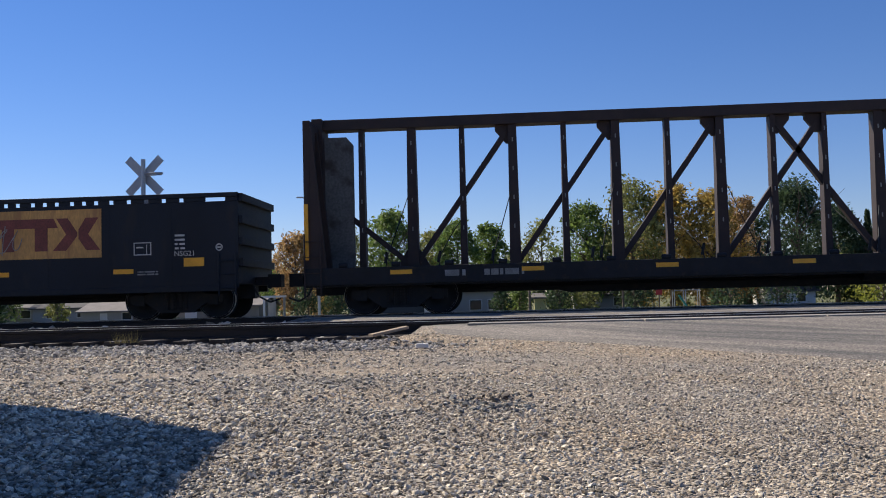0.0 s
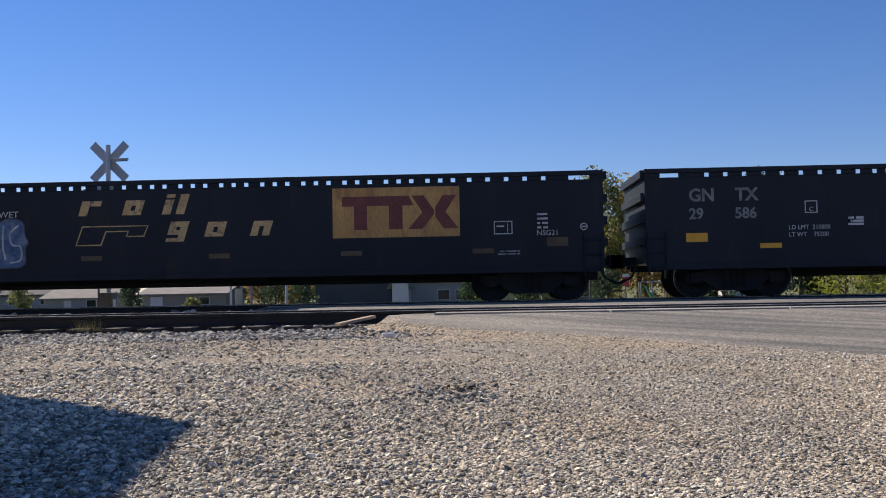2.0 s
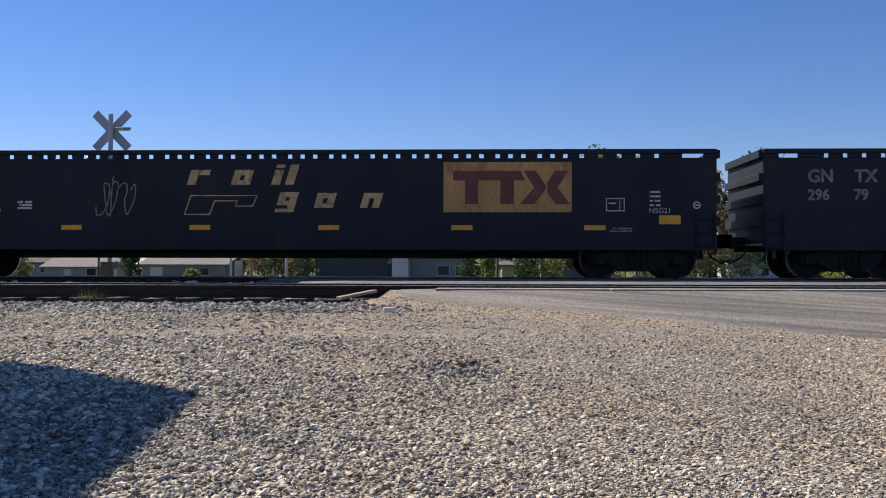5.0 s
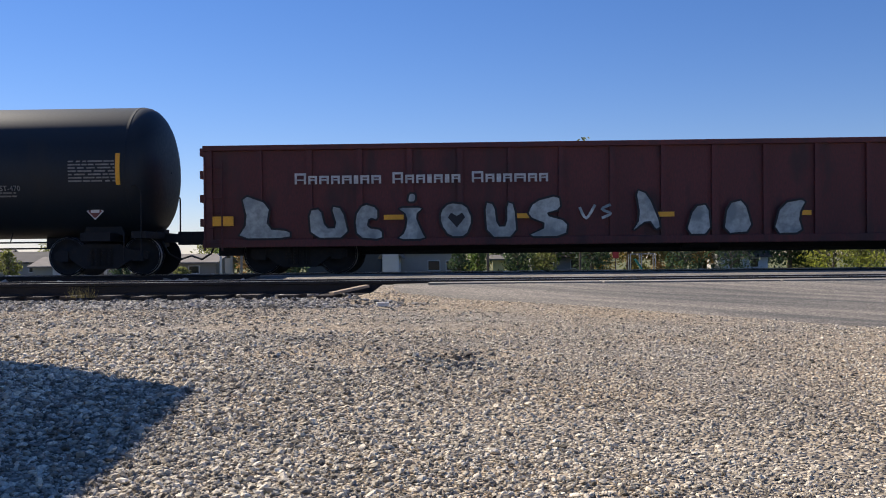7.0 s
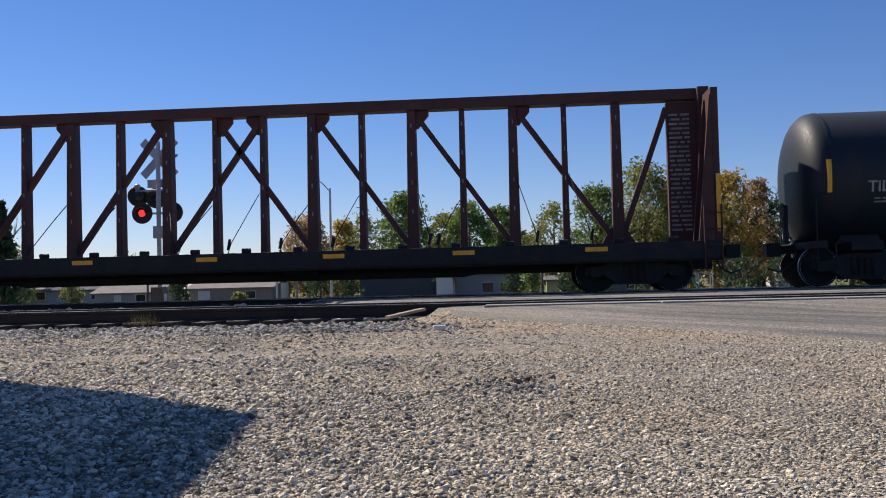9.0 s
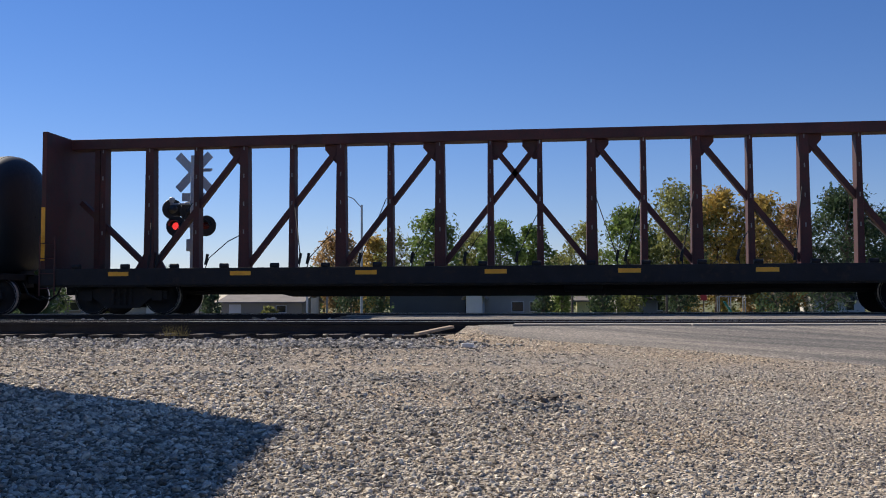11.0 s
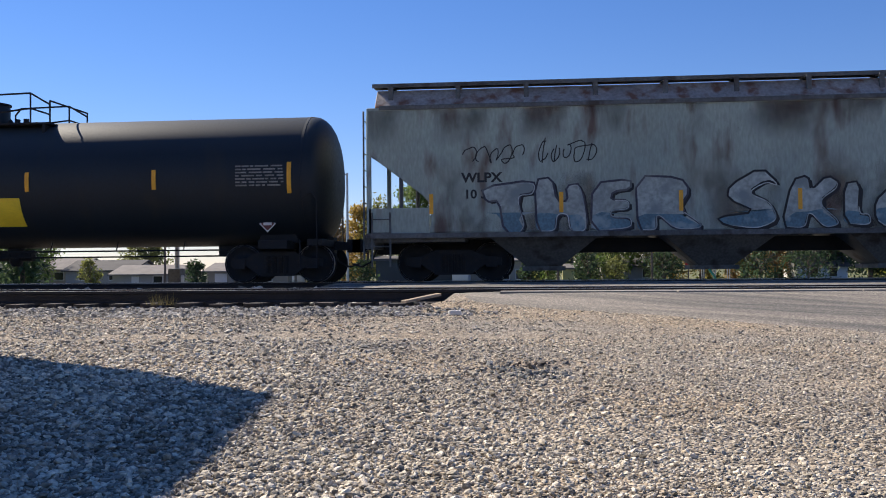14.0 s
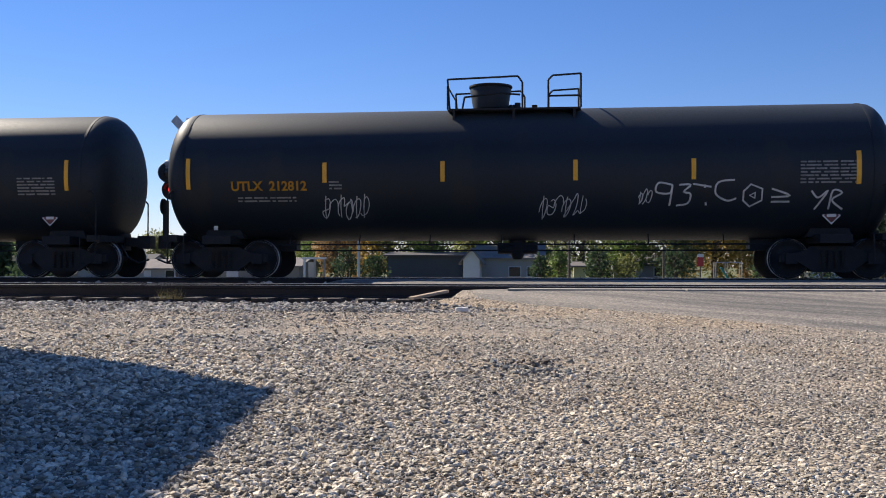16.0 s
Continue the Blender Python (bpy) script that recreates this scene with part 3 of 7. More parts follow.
def bolster_mesh():
    s = Shape()
    s.box(-0.22, 0.22, -1.05, 1.05, 0.50, 0.70)
    s.box(-0.30, 0.30, -0.25, 0.25, 0.68, 0.80)
    for x in (-0.36, 0.36):
        s.rod((x, -0.75, 0.34), (x, 0.75, 0.34), 0.05, 8)
    return s.mesh("truck", IRON)


WHEEL, TREAD, FRAME_SIDE, BOLSTER = wheel_mesh(), tread_mesh(), side_frame_mesh(), bolster_mesh()
SPINNING, CARS = [], []


def truck(car, x):
    tr = part("truck", BOLSTER, IRON, car, "cast steel two-axle truck", (x, 0, 0))
    for y in (-1.0, 1.0):
        part("side_frame", FRAME_SIDE, IRON, tr, at=(0, y, 0))
    for dx in (-0.89, 0.89):
        w = part("wheelset", WHEEL, IRON, tr, "dark steel wheels on an axle", (dx, 0, 0.457))
        w.data = WHEEL
        SPINNING.append(w)
        for y in (-0.747, 0.747):
            part("wheel_rim", TREAD, RIM, tr, "bright worn wheel rim", (dx, y, 0.457))


def coupler(car, x, k):
    s = Shape()
    s.box(min(x, x + k * 0.35), max(x, x + k * 0.35), -0.09, 0.09, 0.78, 0.98)
    s.slab([(x + k * 0.33, 0.72), (x + k * 0.66, 0.72), (x + k * 0.66, 1.04), (x + k * 0.33, 1.04)], -0.17, 0.17)
    part("coupler", s, IRON, car, "knuckle coupler")
    hose = Shape().pipe([(x, -0.35, 0.8), (x + k * 0.15, -0.33, 0.5), (x + k * 0.4, -0.25, 0.36), (x + k * 0.66, -0.2, 0.45)], 0.025)
    part("brake_hose", hose, LAMP_BLACK, car)


def ladder(car, x0, x1, y, z0, z1, mat, rungs=6, name="ladder"):
    s = Shape()
    for x in (x0, x1):
        s.rod((x, y, z0), (x, y, z1), 0.022, 6)
    for i in range(rungs):
        z = z0 + (z1 - z0) * (i + 0.5) / rungs
        s.rod((x0, y, z), (x1, y, z), 0.014, 6)
    part(name, s, mat, car)


def underframe(car, hl, z, mat, tx, gear=True):
    s = Shape()
    s.box(-hl, hl, -0.17, 0.17, z - 0.16, z + 0.32)
    for x in (-tx, tx):
        s.box(x - 0.25, x + 0.25, -1.35, 1.35, z + 0.12, z + 0.34)
    part("centre_sill", s, mat, car)
    if gear:
        g = Shape()
        g.lathe_x([(-0.45, 0.02), (-0.43, 0.15), (0.43, 0.15), (0.45, 0.02)], 14, z + 0.02)
        part("air_reservoir", g, IRON, car, at=(1.6, -0.55, 0), smooth=True)
        p = Shape()
        p.pipe([(-tx + 1.2, -0.6, z + 0.05), (tx - 1.2, -0.6, z + 0.05)], 0.022)
        p.pipe([(-tx + 1.2, -0.35, z - 0.08), (-1.0, -0.35, z - 0.04), (0.4, -0.4, z - 0.06), (tx - 1.2, -0.35, z - 0.08)], 0.02)
        part("brake_rigging", p, IRON, car)


def plate(car, x, z, w, h, mat, y=-1.556, name="reflector", label=""):
    s = Shape().box(x - w / 2, x + w / 2, y - 0.005, y, z - h / 2, z + h / 2)
    return part(name, s, mat, car, label)


def text_bars(car, x, z, w, lines, mat, y, height=0.05, gap=0.045, seed=0):
    """Writing too small to read: short bars, line by line."""
    r = random.Random(seed)
    s = Shape()
    for i in range(lines):
        c = x
        while c < x + w - 0.03:
            d = min(r.uniform(0.06, 0.34), x + w - c)
            s.box(c, c + d, y - 0.004, y, z - i * (height + gap) - height, z - i * (height + gap))
            c += d + r.uniform(0.02, 0.07)
        if r.random() < 0.3:
            s.box(x, x + 0.05, y - 0.004, y, z - i * (height + gap) - height, z - i * (height + gap))
    return tagged(part("stencilled_writing", s, mat, car, "rows of small stencilled writing"), kind="stuff")


def box_mark(car, x, z, w, h, mat, y, inner=True):
    s = Shape()
    t = 0.022
    s.box(x, x + w, y - 0.004, y, z, z + t).box(x, x + w, y - 0.004, y, z + h - t, z + h)
    s.box(x, x + t, y - 0.004, y, z + t, z + h - t).box(x + w - t, x + w, y - 0.004, y, z + t, z + h - t)
    if inner:
        s.box(x + 0.06, x + w * 0.55, y - 0.004, y, z + h * 0.55, z + h * 0.66)
        s.box(x + w * 0.72, x + w * 0.76, y - 0.004, y, z + t, z + h * 0.8)
    part("stencilled_box", s, mat, car)


def rounded(pts, times=2):
    """A closed outline with its corners cut."""
    for k in range(times):
        out = []
        for (a, b), (c, d) in zip(pts, pts[1:] + pts[:1]):
            out += [(a * 0.78 + c * 0.22, b * 0.78 + d * 0.22), (a * 0.22 + c * 0.78, b * 0.22 + d * 0.78)]
        pts = out
    return pts


def flowing(pts):
    """A curve through the points."""
    if len(pts) < 3 or pts[0] == pts[-1]:
        return pts
    p = [np.array(q, float) for q in [pts[0]] + list(pts) + [pts[-1]]]
    out = []
    for i in range(1, len(p) - 2):
        for t in (0, 0.25, 0.5, 0.75):
            a, b, c, d = p[i - 1:i + 3]
            q = 0.5 * (2 * b + (c - a) * t + (2 * a - 5 * b + 4 * c - d) * t * t + (3 * b - a - 3 * c + d) * t ** 3)
            out.append((float(q[0]), float(q[1])))
    return out + [tuple(pts[-1])]


def graffiti(car, strokes, width, mat, y, x0=0.0, z0=0.0, scale=1.0, label="", name="graffiti"):
    for line in strokes:
        s = Shape().stroke([(x0 + a * scale, z0 + b * scale) for a, b in flowing(line)], width, y)
        part(name, s, mat, car, label)


def scrawl(x, z, w, h, seed, loops=7):
    """A lively tag: looping letters along a line, with a few slashes."""
    r = random.Random(seed)
    out, line = [], []
    for i in range(loops):
        cx, cz = x + w * (i + 0.5) / loops, z + h * r.uniform(0.4, 0.6)
        a0, turn = r.uniform(1.5, 4.5), r.choice((-1, 1))
        n = r.randint(7, 12)
        rx, rz = w / loops * r.uniform(0.35, 0.7), h * r.uniform(0.32, 0.5)
        for k in range(n):
            a = a0 + turn * k * 0.55
            line.append((cx + rx * math.cos(a) * (1 - 0.03 * k) + rz * 0.25 * math.sin(a), cz + rz * math.sin(a) * r.uniform(0.85, 1.1)))
        if r.random() < 0.45:
            out.append(line)
            line = []
        if r.random() < 0.4:
            out.append([(cx - rx * 0.4, cz - rz * 1.1), (cx - rx * 0.2, cz), (cx + rx * 0.2, cz + rz * 1.25)])
    if len(line) > 1:
        out.append(line)
    return out


# ---- gondola ----
def gondola(s0, label, plates=True):
    car = thing("gondola_car", (s0, TRAIN_Y, RAIL), label, "railway gondola", "cars of the freight train")
    CARS.append((car, s0))
    hl, lo, z0, z1 = 9.9, -10.6, 0.72, 2.93
    for k in (-1, 1):
        y = k * 1.55
        s = Shape()
        s.box(lo, hl, min(y, y - k * 0.05), max(y, y - k * 0.05), z0, 2.73)
        s.box(lo, hl, min(y + k * 0.03, y - k * 0.08), max(y + k * 0.03, y - k * 0.08), 2.825, z1)
        x, i = lo + 0.15, 0
        edges = [lo]
        edges += [x + 0.2, x + 0.62]
        x += 1.2
        while x < hl - 1.2:
            edges += [x, x + 0.1]
            x += (0.29, 0.29, 0.37)[i % 3] if -6 < x < 6.5 else 0.42
            i += 1
        edges += [hl - 0.77, hl - 0.3, hl]
        for a, b in zip(edges[0::2], edges[1::2]):
            s.box(a, b, min(y, y - k * 0.05), max(y, y - k * 0.05), 2.73, 2.825)
        part("side_wall", s, BLACK, car, "black steel side with a row of slots under the top chord", bevel=0.012 if k < 0 else 0)
        sill = Shape().box(lo + 0.1, hl - 0.1, min(y + k * 0.02, y - k * 0.14), max(y + k * 0.02, y - k * 0.14), 0.64, 0.78)
        part("side_sill", sill, BLACK, car, bevel=0.01)
    for x in np.arange(lo + 1.1, hl - 0.5, 1.485):
        part("panel_seam", Shape().box(x - 0.012, x + 0.012, -1.554, -1.55, 0.8, 2.68), BLACK, car)
    for k in (-1, 1):
        x = hl if k > 0 else lo
        s = Shape().box(min(x, x - k * 0.08), max(x, x - k * 0.08), -1.5, 1.5, 0.8, 2.9)
        end = part("end_wall", s, BLACK, car, "ribbed steel end", bevel=0.01)
        for z in (1.3, 1.8, 2.3, 2.82):
            part("rib", Shape().box(min(x, x + k * 0.09), max(x, x + k * 0.09), -1.5, 1.5, z - 0.09, z + 0.09), BLACK, end, bevel=0.01)
        ladder(car, x - k * 0.05, x - k * 0.45, -1.61, 0.55, 1.5, BLACK, 3, "grab_irons")
        coupler(car, x, k)
    part("car_floor", Shape().box(lo + 0.08, hl - 0.08, -1.5, 1.5, 0.8, 0.88), BLACK, car)
    underframe(car, hl, 0.62, IRON, 8.1)
    for x in (-8.5, 8.25):
        truck(car, x)
    if plates:
        tone = DULL_YELLOW if plates == "dull" else YELLOW
        for x in (-7.82, -4.83, -1.84, 1.13, 4.17, 7.17):
            plate(car, x, 1.15, 0.48, 0.11, tone)
        plate(car, -9.46, 1.36, 0.48, 0.2, tone)
        plate(car, 8.85, 1.33, 0.48, 0.2, tone)
    # yellow panel with plain red block shapes
    p = plate(car, 5.2, 2.07, 2.9, 1.14, LOGO_YELLOW, name="logo_panel", label="faded yellow panel with dark red block shapes")
    y = -1.562
    shapes = [[(3.97, 2.22), (4.24, 2.22), (4.24, 1.68), (4.54, 1.68), (4.54, 2.22), (5.04, 2.22), (5.04, 1.68), (5.35, 1.68), (5.35, 2.22), (5.6, 2.22), (5.5, 2.44), (3.97, 2.44)],
              [(5.56, 2.44), (5.84, 2.44), (6.07, 2.1), (6.07, 2.02), (5.80, 1.68), (5.48, 1.68), (5.80, 2.06)],
              [(6.58, 2.44), (6.27, 2.44), (6.10, 2.17), (6.10, 1.95), (6.29, 1.68), (6.62, 1.68), (6.33, 2.06)]]
    for poly in shapes:
        part("block_shape", Shape().slab(poly, y - 0.004, y), LOGO_RED, p, "dark red block shape")
    return car


def car_name_blocks(car, mat):
    """The large slanted block letters in mid-car, as plain slanted blocks."""
    y = -1.556

    def slant(s, x, z, w, h, base, k=0.09):
        x += k * (z - base) / 0.3
        s.slab([(x, z), (x + w, z), (x + w + k * h / 0.3, z + h), (x + k * h / 0.3, z + h)], y - 0.004, y)
    for x, z, kind in ((-2.15, 2.13, "r"), (-1.13, 2.13, "o"), (-0.2, 2.13, "i"), (0.12, 2.13, "i"), (-0.12, 1.5, "g"), (0.78, 1.6, "o"), (1.84, 1.6, "n")):
        s = Shape()
        if kind == "r":
            slant(s, x, z, 0.2, 0.34, z)
            slant(s, x + 0.22, z + 0.22, 0.24, 0.12, z)
        elif kind == "i":
            slant(s, x, z, 0.2, 0.34 if x < 0 else 0.46, z)
            if x < 0:
                slant(s, x, z + 0.38, 0.2, 0.08, z)
        else:
            h = 0.46 if kind == "g" else 0.34
            slant(s, x + (0.26 if kind == "g" else 0), z, 0.17, h, z)
            slant(s, x + (0 if kind == "g" else 0.27), z + (0.16 if kind == "g" else 0), 0.17, h - (0.16 if kind == "g" else 0), z)
            slant(s, x + 0.17, z + h - 0.12, 0.1, 0.12, z)
            if kind == "g":
                slant(s, x + 0.0, z, 0.26, 0.08, z)
                slant(s, x + 0.17, z + 0.16, 0.09, 0.1, z)
            elif kind != "n":
                slant(s, x + 0.17, z, 0.1, 0.1, z)
        part("slanted_block", s, mat, car, "faded slanted block shape")
    out = [(-2.2, 1.45), (-1.62, 1.45), (-1.5, 1.76), (-0.98, 1.76), (-1.02, 1.64), (-0.62, 1.64), (-0.52, 1.88), (-2.05, 1.88), (-2.2, 1.45)]
    graffiti(car, [out], 0.035, mat, y, label="line drawing of a gondola outline", name="outline_emblem")


def gondola_marks(car, mark, number, faint=False):
    m = GREY_PAINT if faint else WHITE_PAINT
    y = -1.556
    a, b = mark
    c, d = number
    lettering(a, -9.62, 2.18, 0.40, y, GREY_PAINT, car, wide=0.95, bold=0.012)
    lettering(b, -8.58, 2.18, 0.40, y, GREY_PAINT, car, wide=0.95, bold=0.012)
    lettering(c, -9.62, 1.78, 0.34, y, GREY_PAINT, car, wide=0.95, bold=0.01)
    lettering(d, -8.6, 1.78, 0.34, y, GREY_PAINT, car, wide=0.95, bold=0.01)
    lettering("LD LMT  210800", -7.42, 1.50, 0.14, y, m, car, wide=0.95)
    lettering("LT WT    75200", -7.42, 1.34, 0.14, y, m, car, wide=0.95)
    box_mark(car, -7.05, 1.86, 0.28, 0.28, m, y, False)
    lettering("C", -6.96, 1.9, 0.14, y, m, car)
    text_bars(car, -6.1, 1.76, 0.34, 3, m, y, 0.05, 0.02, 3)
    box_mark(car, 7.42, 1.52, 0.42, 0.3, m, y)
    lettering("NSG21", 8.38, 1.48, 0.17, y, m, car)
    text_bars(car, 8.4, 1.98, 0.24, 4, m, y, 0.045, 0.055, 5)
    text_bars(car, 7.5, 1.15, 0.5, 2, GREY_PAINT, y, 0.035, 0.025, 7)
    ring = Shape().lathe_x([(-0.002, 0.06), (-0.002, 0.085), (0.002, 0.085), (0.002, 0.06), (-0.002, 0.06)], 16)
    s = Shape().add([(9.45 + py, y - 0.002 + x, 1.66 + pz) for x, py, pz in ring.v], ring.f)
    s.box(9.40, 9.50, y - 0.004, y, 1.645, 1.675)
    part("round_stencil", s, m, car)


BLACK_GON = "black steel gondola car with yellow panel"
g1 = gondola(-16.27, BLACK_GON + " and patched markings")
gondola_marks(g1, ("GN", "TX"), ("29", "586"))
car_name_blocks(g1, GREY_PAINT)
g2 = gondola(-37.7, BLACK_GON + " and blue graffiti", plates="dull")
gondola_marks(g2, ("GN", "TX"), ("295", "744"))
car_name_blocks(g2, CREAM)
g3 = gondola(-59.45, BLACK_GON + " and huge white letters", plates=False)
gondola_marks(g3, ("GN", "TX"), ("296", "79"))
car_name_blocks(g3, CREAM)
g4 = gondola(-80.98, BLACK_GON + ", mostly clean")
gondola_marks(g4, ("GN", "TX"), ("295", "81"))
car_name_blocks(g4, CREAM)


# graffiti of the second, third and fourth gondola
blob = rounded([(-4.92, 1.85), (-4.85, 1.4), (-4.75, 0.98), (-4.1, 0.94), (-3.5, 0.96), (-3.08, 0.98), (-3.1, 1.4), (-3.0, 1.55), (-3.1, 1.7),
                (-3.12, 2.05), (-3.5, 2.12), (-3.7, 2.0), (-3.95, 2.08), (-4.25, 2.02), (-4.5, 2.16), (-4.8, 2.1)])
blob = [(a - 0.3, b) for a, b in blob]
part("graffiti_ground", Shape().slab(blob, -1.557, -1.553), G_BLUE, g2, "pale blue sprayed bubble shape")
graffiti(g2, [blob + [blob[0]]], 0.03, G_NAVY, -1.559, name="graffiti_outline")
graffiti(g2, [[(-4.7, 1.95), (-4.78, 1.5), (-4.68, 1.15), (-4.4, 1.1), (-4.38, 1.35), (-4.6, 1.45)], [(-4.5, 1.9), (-4.3, 1.75), (-4.35, 1.5)],
              [(-4.15, 1.95), (-4.2, 1.5), (-4.1, 1.1), (-3.85, 1.1), (-3.75, 1.4), (-4.0, 1.6)], [(-3.6, 1.95), (-3.62, 1.5), (-3.55, 1.15)],
              [(-3.25, 1.95), (-3.45, 1.75), (-3.4, 1.5), (-3.2, 1.45), (-3.2, 1.15), (-3.45, 1.08)]], 0.04, G_PALE, -1.561, x0=-0.3, label="white sprayed letter strokes")
lettering("WET", -4.02, 2.13, 0.2, -1.558, G_WHITE, g2, "small white tag", wide=1.1)
graffiti(g2, [[(-4.68, 2.36), (-4.58, 2.16), (-4.45, 2.36)]], 0.025, G_WHITE, -1.558)
g3a = Shape()
g3a.slab(rounded([(-1.4, 1.03), (-1.18, 2.5), (-0.79, 2.62), (-0.5, 2.49), (-0.36, 1.84), (-0.1, 1.32), (0.0, 1.0)]), -1.557, -1.553)
g3a.slab(rounded([(-5.3, 1.75), (-4.9, 1.9), (-4.7, 1.1), (-5.3, 1.2)]), -1.557, -1.553)
part("graffiti_ground", g3a, G_VIOLET, g3, "dark violet spray cloud")


def big_word(car):
    """Four tall white letters with dark outlines, and an arrow before them."""
    y = -1.562
    shapes = [
        [(-6.06, 1.95), (-6.03, 2.17), (-5.7, 2.32), (-5.37, 2.25), (-5.11, 2.37), (-5.08, 2.58), (-4.47, 2.17), (-4.86, 1.92), (-4.91, 2.06), (-5.32, 1.83), (-5.64, 1.94), (-5.97, 1.87)],
        [(-4.66, 1.11), (-4.71, 1.49), (-4.58, 1.75), (-4.28, 1.91), (-4.11, 1.96), (-4.11, 2.16), (-4.21, 2.19), (-4.1, 2.47), (-3.81, 2.54), (-3.62, 2.5), (-3.53, 2.24), (-3.47, 1.72), (-3.38, 1.14), (-3.4, 1.04), (-4.49, 1.06)],
        [(-3.3, 1.04), (-3.24, 2.17), (-3.1, 2.49), (-2.85, 2.39), (-2.72, 2.46), (-2.53, 2.38), (-2.4, 2.15), (-2.38, 1.02), (-2.79, 1.03), (-2.82, 1.9), (-2.9, 1.97), (-2.97, 1.03)],
        [(-2.33, 2.28), (-2.33, 2.49), (-1.42, 2.55), (-1.43, 2.23), (-1.76, 2.18), (-1.67, 1.49), (-1.58, 1.07), (-2.27, 1.06), (-2.13, 1.5), (-2.07, 2.19)],
        [(-1.44, 2.0), (-1.21, 2.12), (-1.02, 2.05), (-1.0, 1.66), (-0.86, 1.4), (-0.81, 1.08), (-1.45, 1.06), (-1.32, 1.48), (-1.32, 1.86)],
        [(-1.27, 2.56), (-1.01, 2.57), (-1.0, 2.27), (-1.22, 2.22)],
        [(-0.93, 2.21), (-0.8, 2.17), (-0.74, 1.85), (-0.85, 1.79), (-0.97, 1.98)],
        [(-0.68, 2.04), (-0.46, 2.03), (-0.43, 1.84), (-0.56, 1.69), (-0.66, 1.85)],
    ]
    for p in shapes:
        p = rounded(p, 2)
        part("graffiti_letter", Shape().slab(p, y, y + 0.004), G_WHITE, car, "white spray-painted letter")
        graffiti(car, [p + [p[0]]], 0.06, G_BLACK, y - 0.001, name="graffiti_outline")
    k = 14
    hole = Shape().slab([(-4.22 + 0.17 * math.cos(2 * math.pi * i / k), 1.73 + 0.2 * math.sin(2 * math.pi * i / k)) for i in range(k)], y - 0.005, y - 0.001)
    part("graffiti_counter", hole, G_NAVY, car)


lettering("Case", -7.36, 2.36, 0.26, -1.558, WHITE_PAINT, g3, "thin white handwritten word", shear=0.15)
lettering("Dismissed", -7.4, 2.14, 0.25, -1.558, WHITE_PAINT, g3, "thin white handwritten word", shear=0.15)
graffiti(g3, [[(-7.45, 2.1), (-6.8, 2.16), (-6.3, 2.1), (-6.55, 2.06)]], 0.022, WHITE_PAINT, -1.558)
plate(g3, 8.85, 1.4, 0.48, 0.2, DULL_YELLOW)
big_word(g3)
graffiti(g3, scrawl(0.74, 1.84, 0.6, 0.75, 4, 5), 0.028, G_WHITE, -1.566, label="white scrawled tag")
graffiti(g3, scrawl(0.77, 1.2, 0.52, 0.35, 9, 3), 0.026, G_WHITE, -1.566)
graffiti(g3, [[(4.7, 1.4), (4.85, 1.42), (4.9, 1.28), (4.72, 1.25), (4.7, 1.4)], [(5.0, 1.25), (5.1, 1.42), (5.2, 1.25)], [(5.3, 1.42), (5.25, 1.25)],
              [(5.5, 1.25), (5.5, 1.4), (5.62, 1.38)], [(5.75, 1.4), (5.9, 1.2)], [(5.95, 1.3), (6.4, 1.25), (6.3, 1.36)]], 0.022, GREY_PAINT, -1.557)
graffiti(g4, scrawl(-4.2, 1.45, 0.85, 0.8, 21, 4), 0.026, GREY_PAINT, -1.557, label="thin grey scrawled tag")
graffiti(g1, scrawl(3.8, 1.6, 1.0, 0.6, 5, 3), 0.02, GREY_PAINT, -1.567)


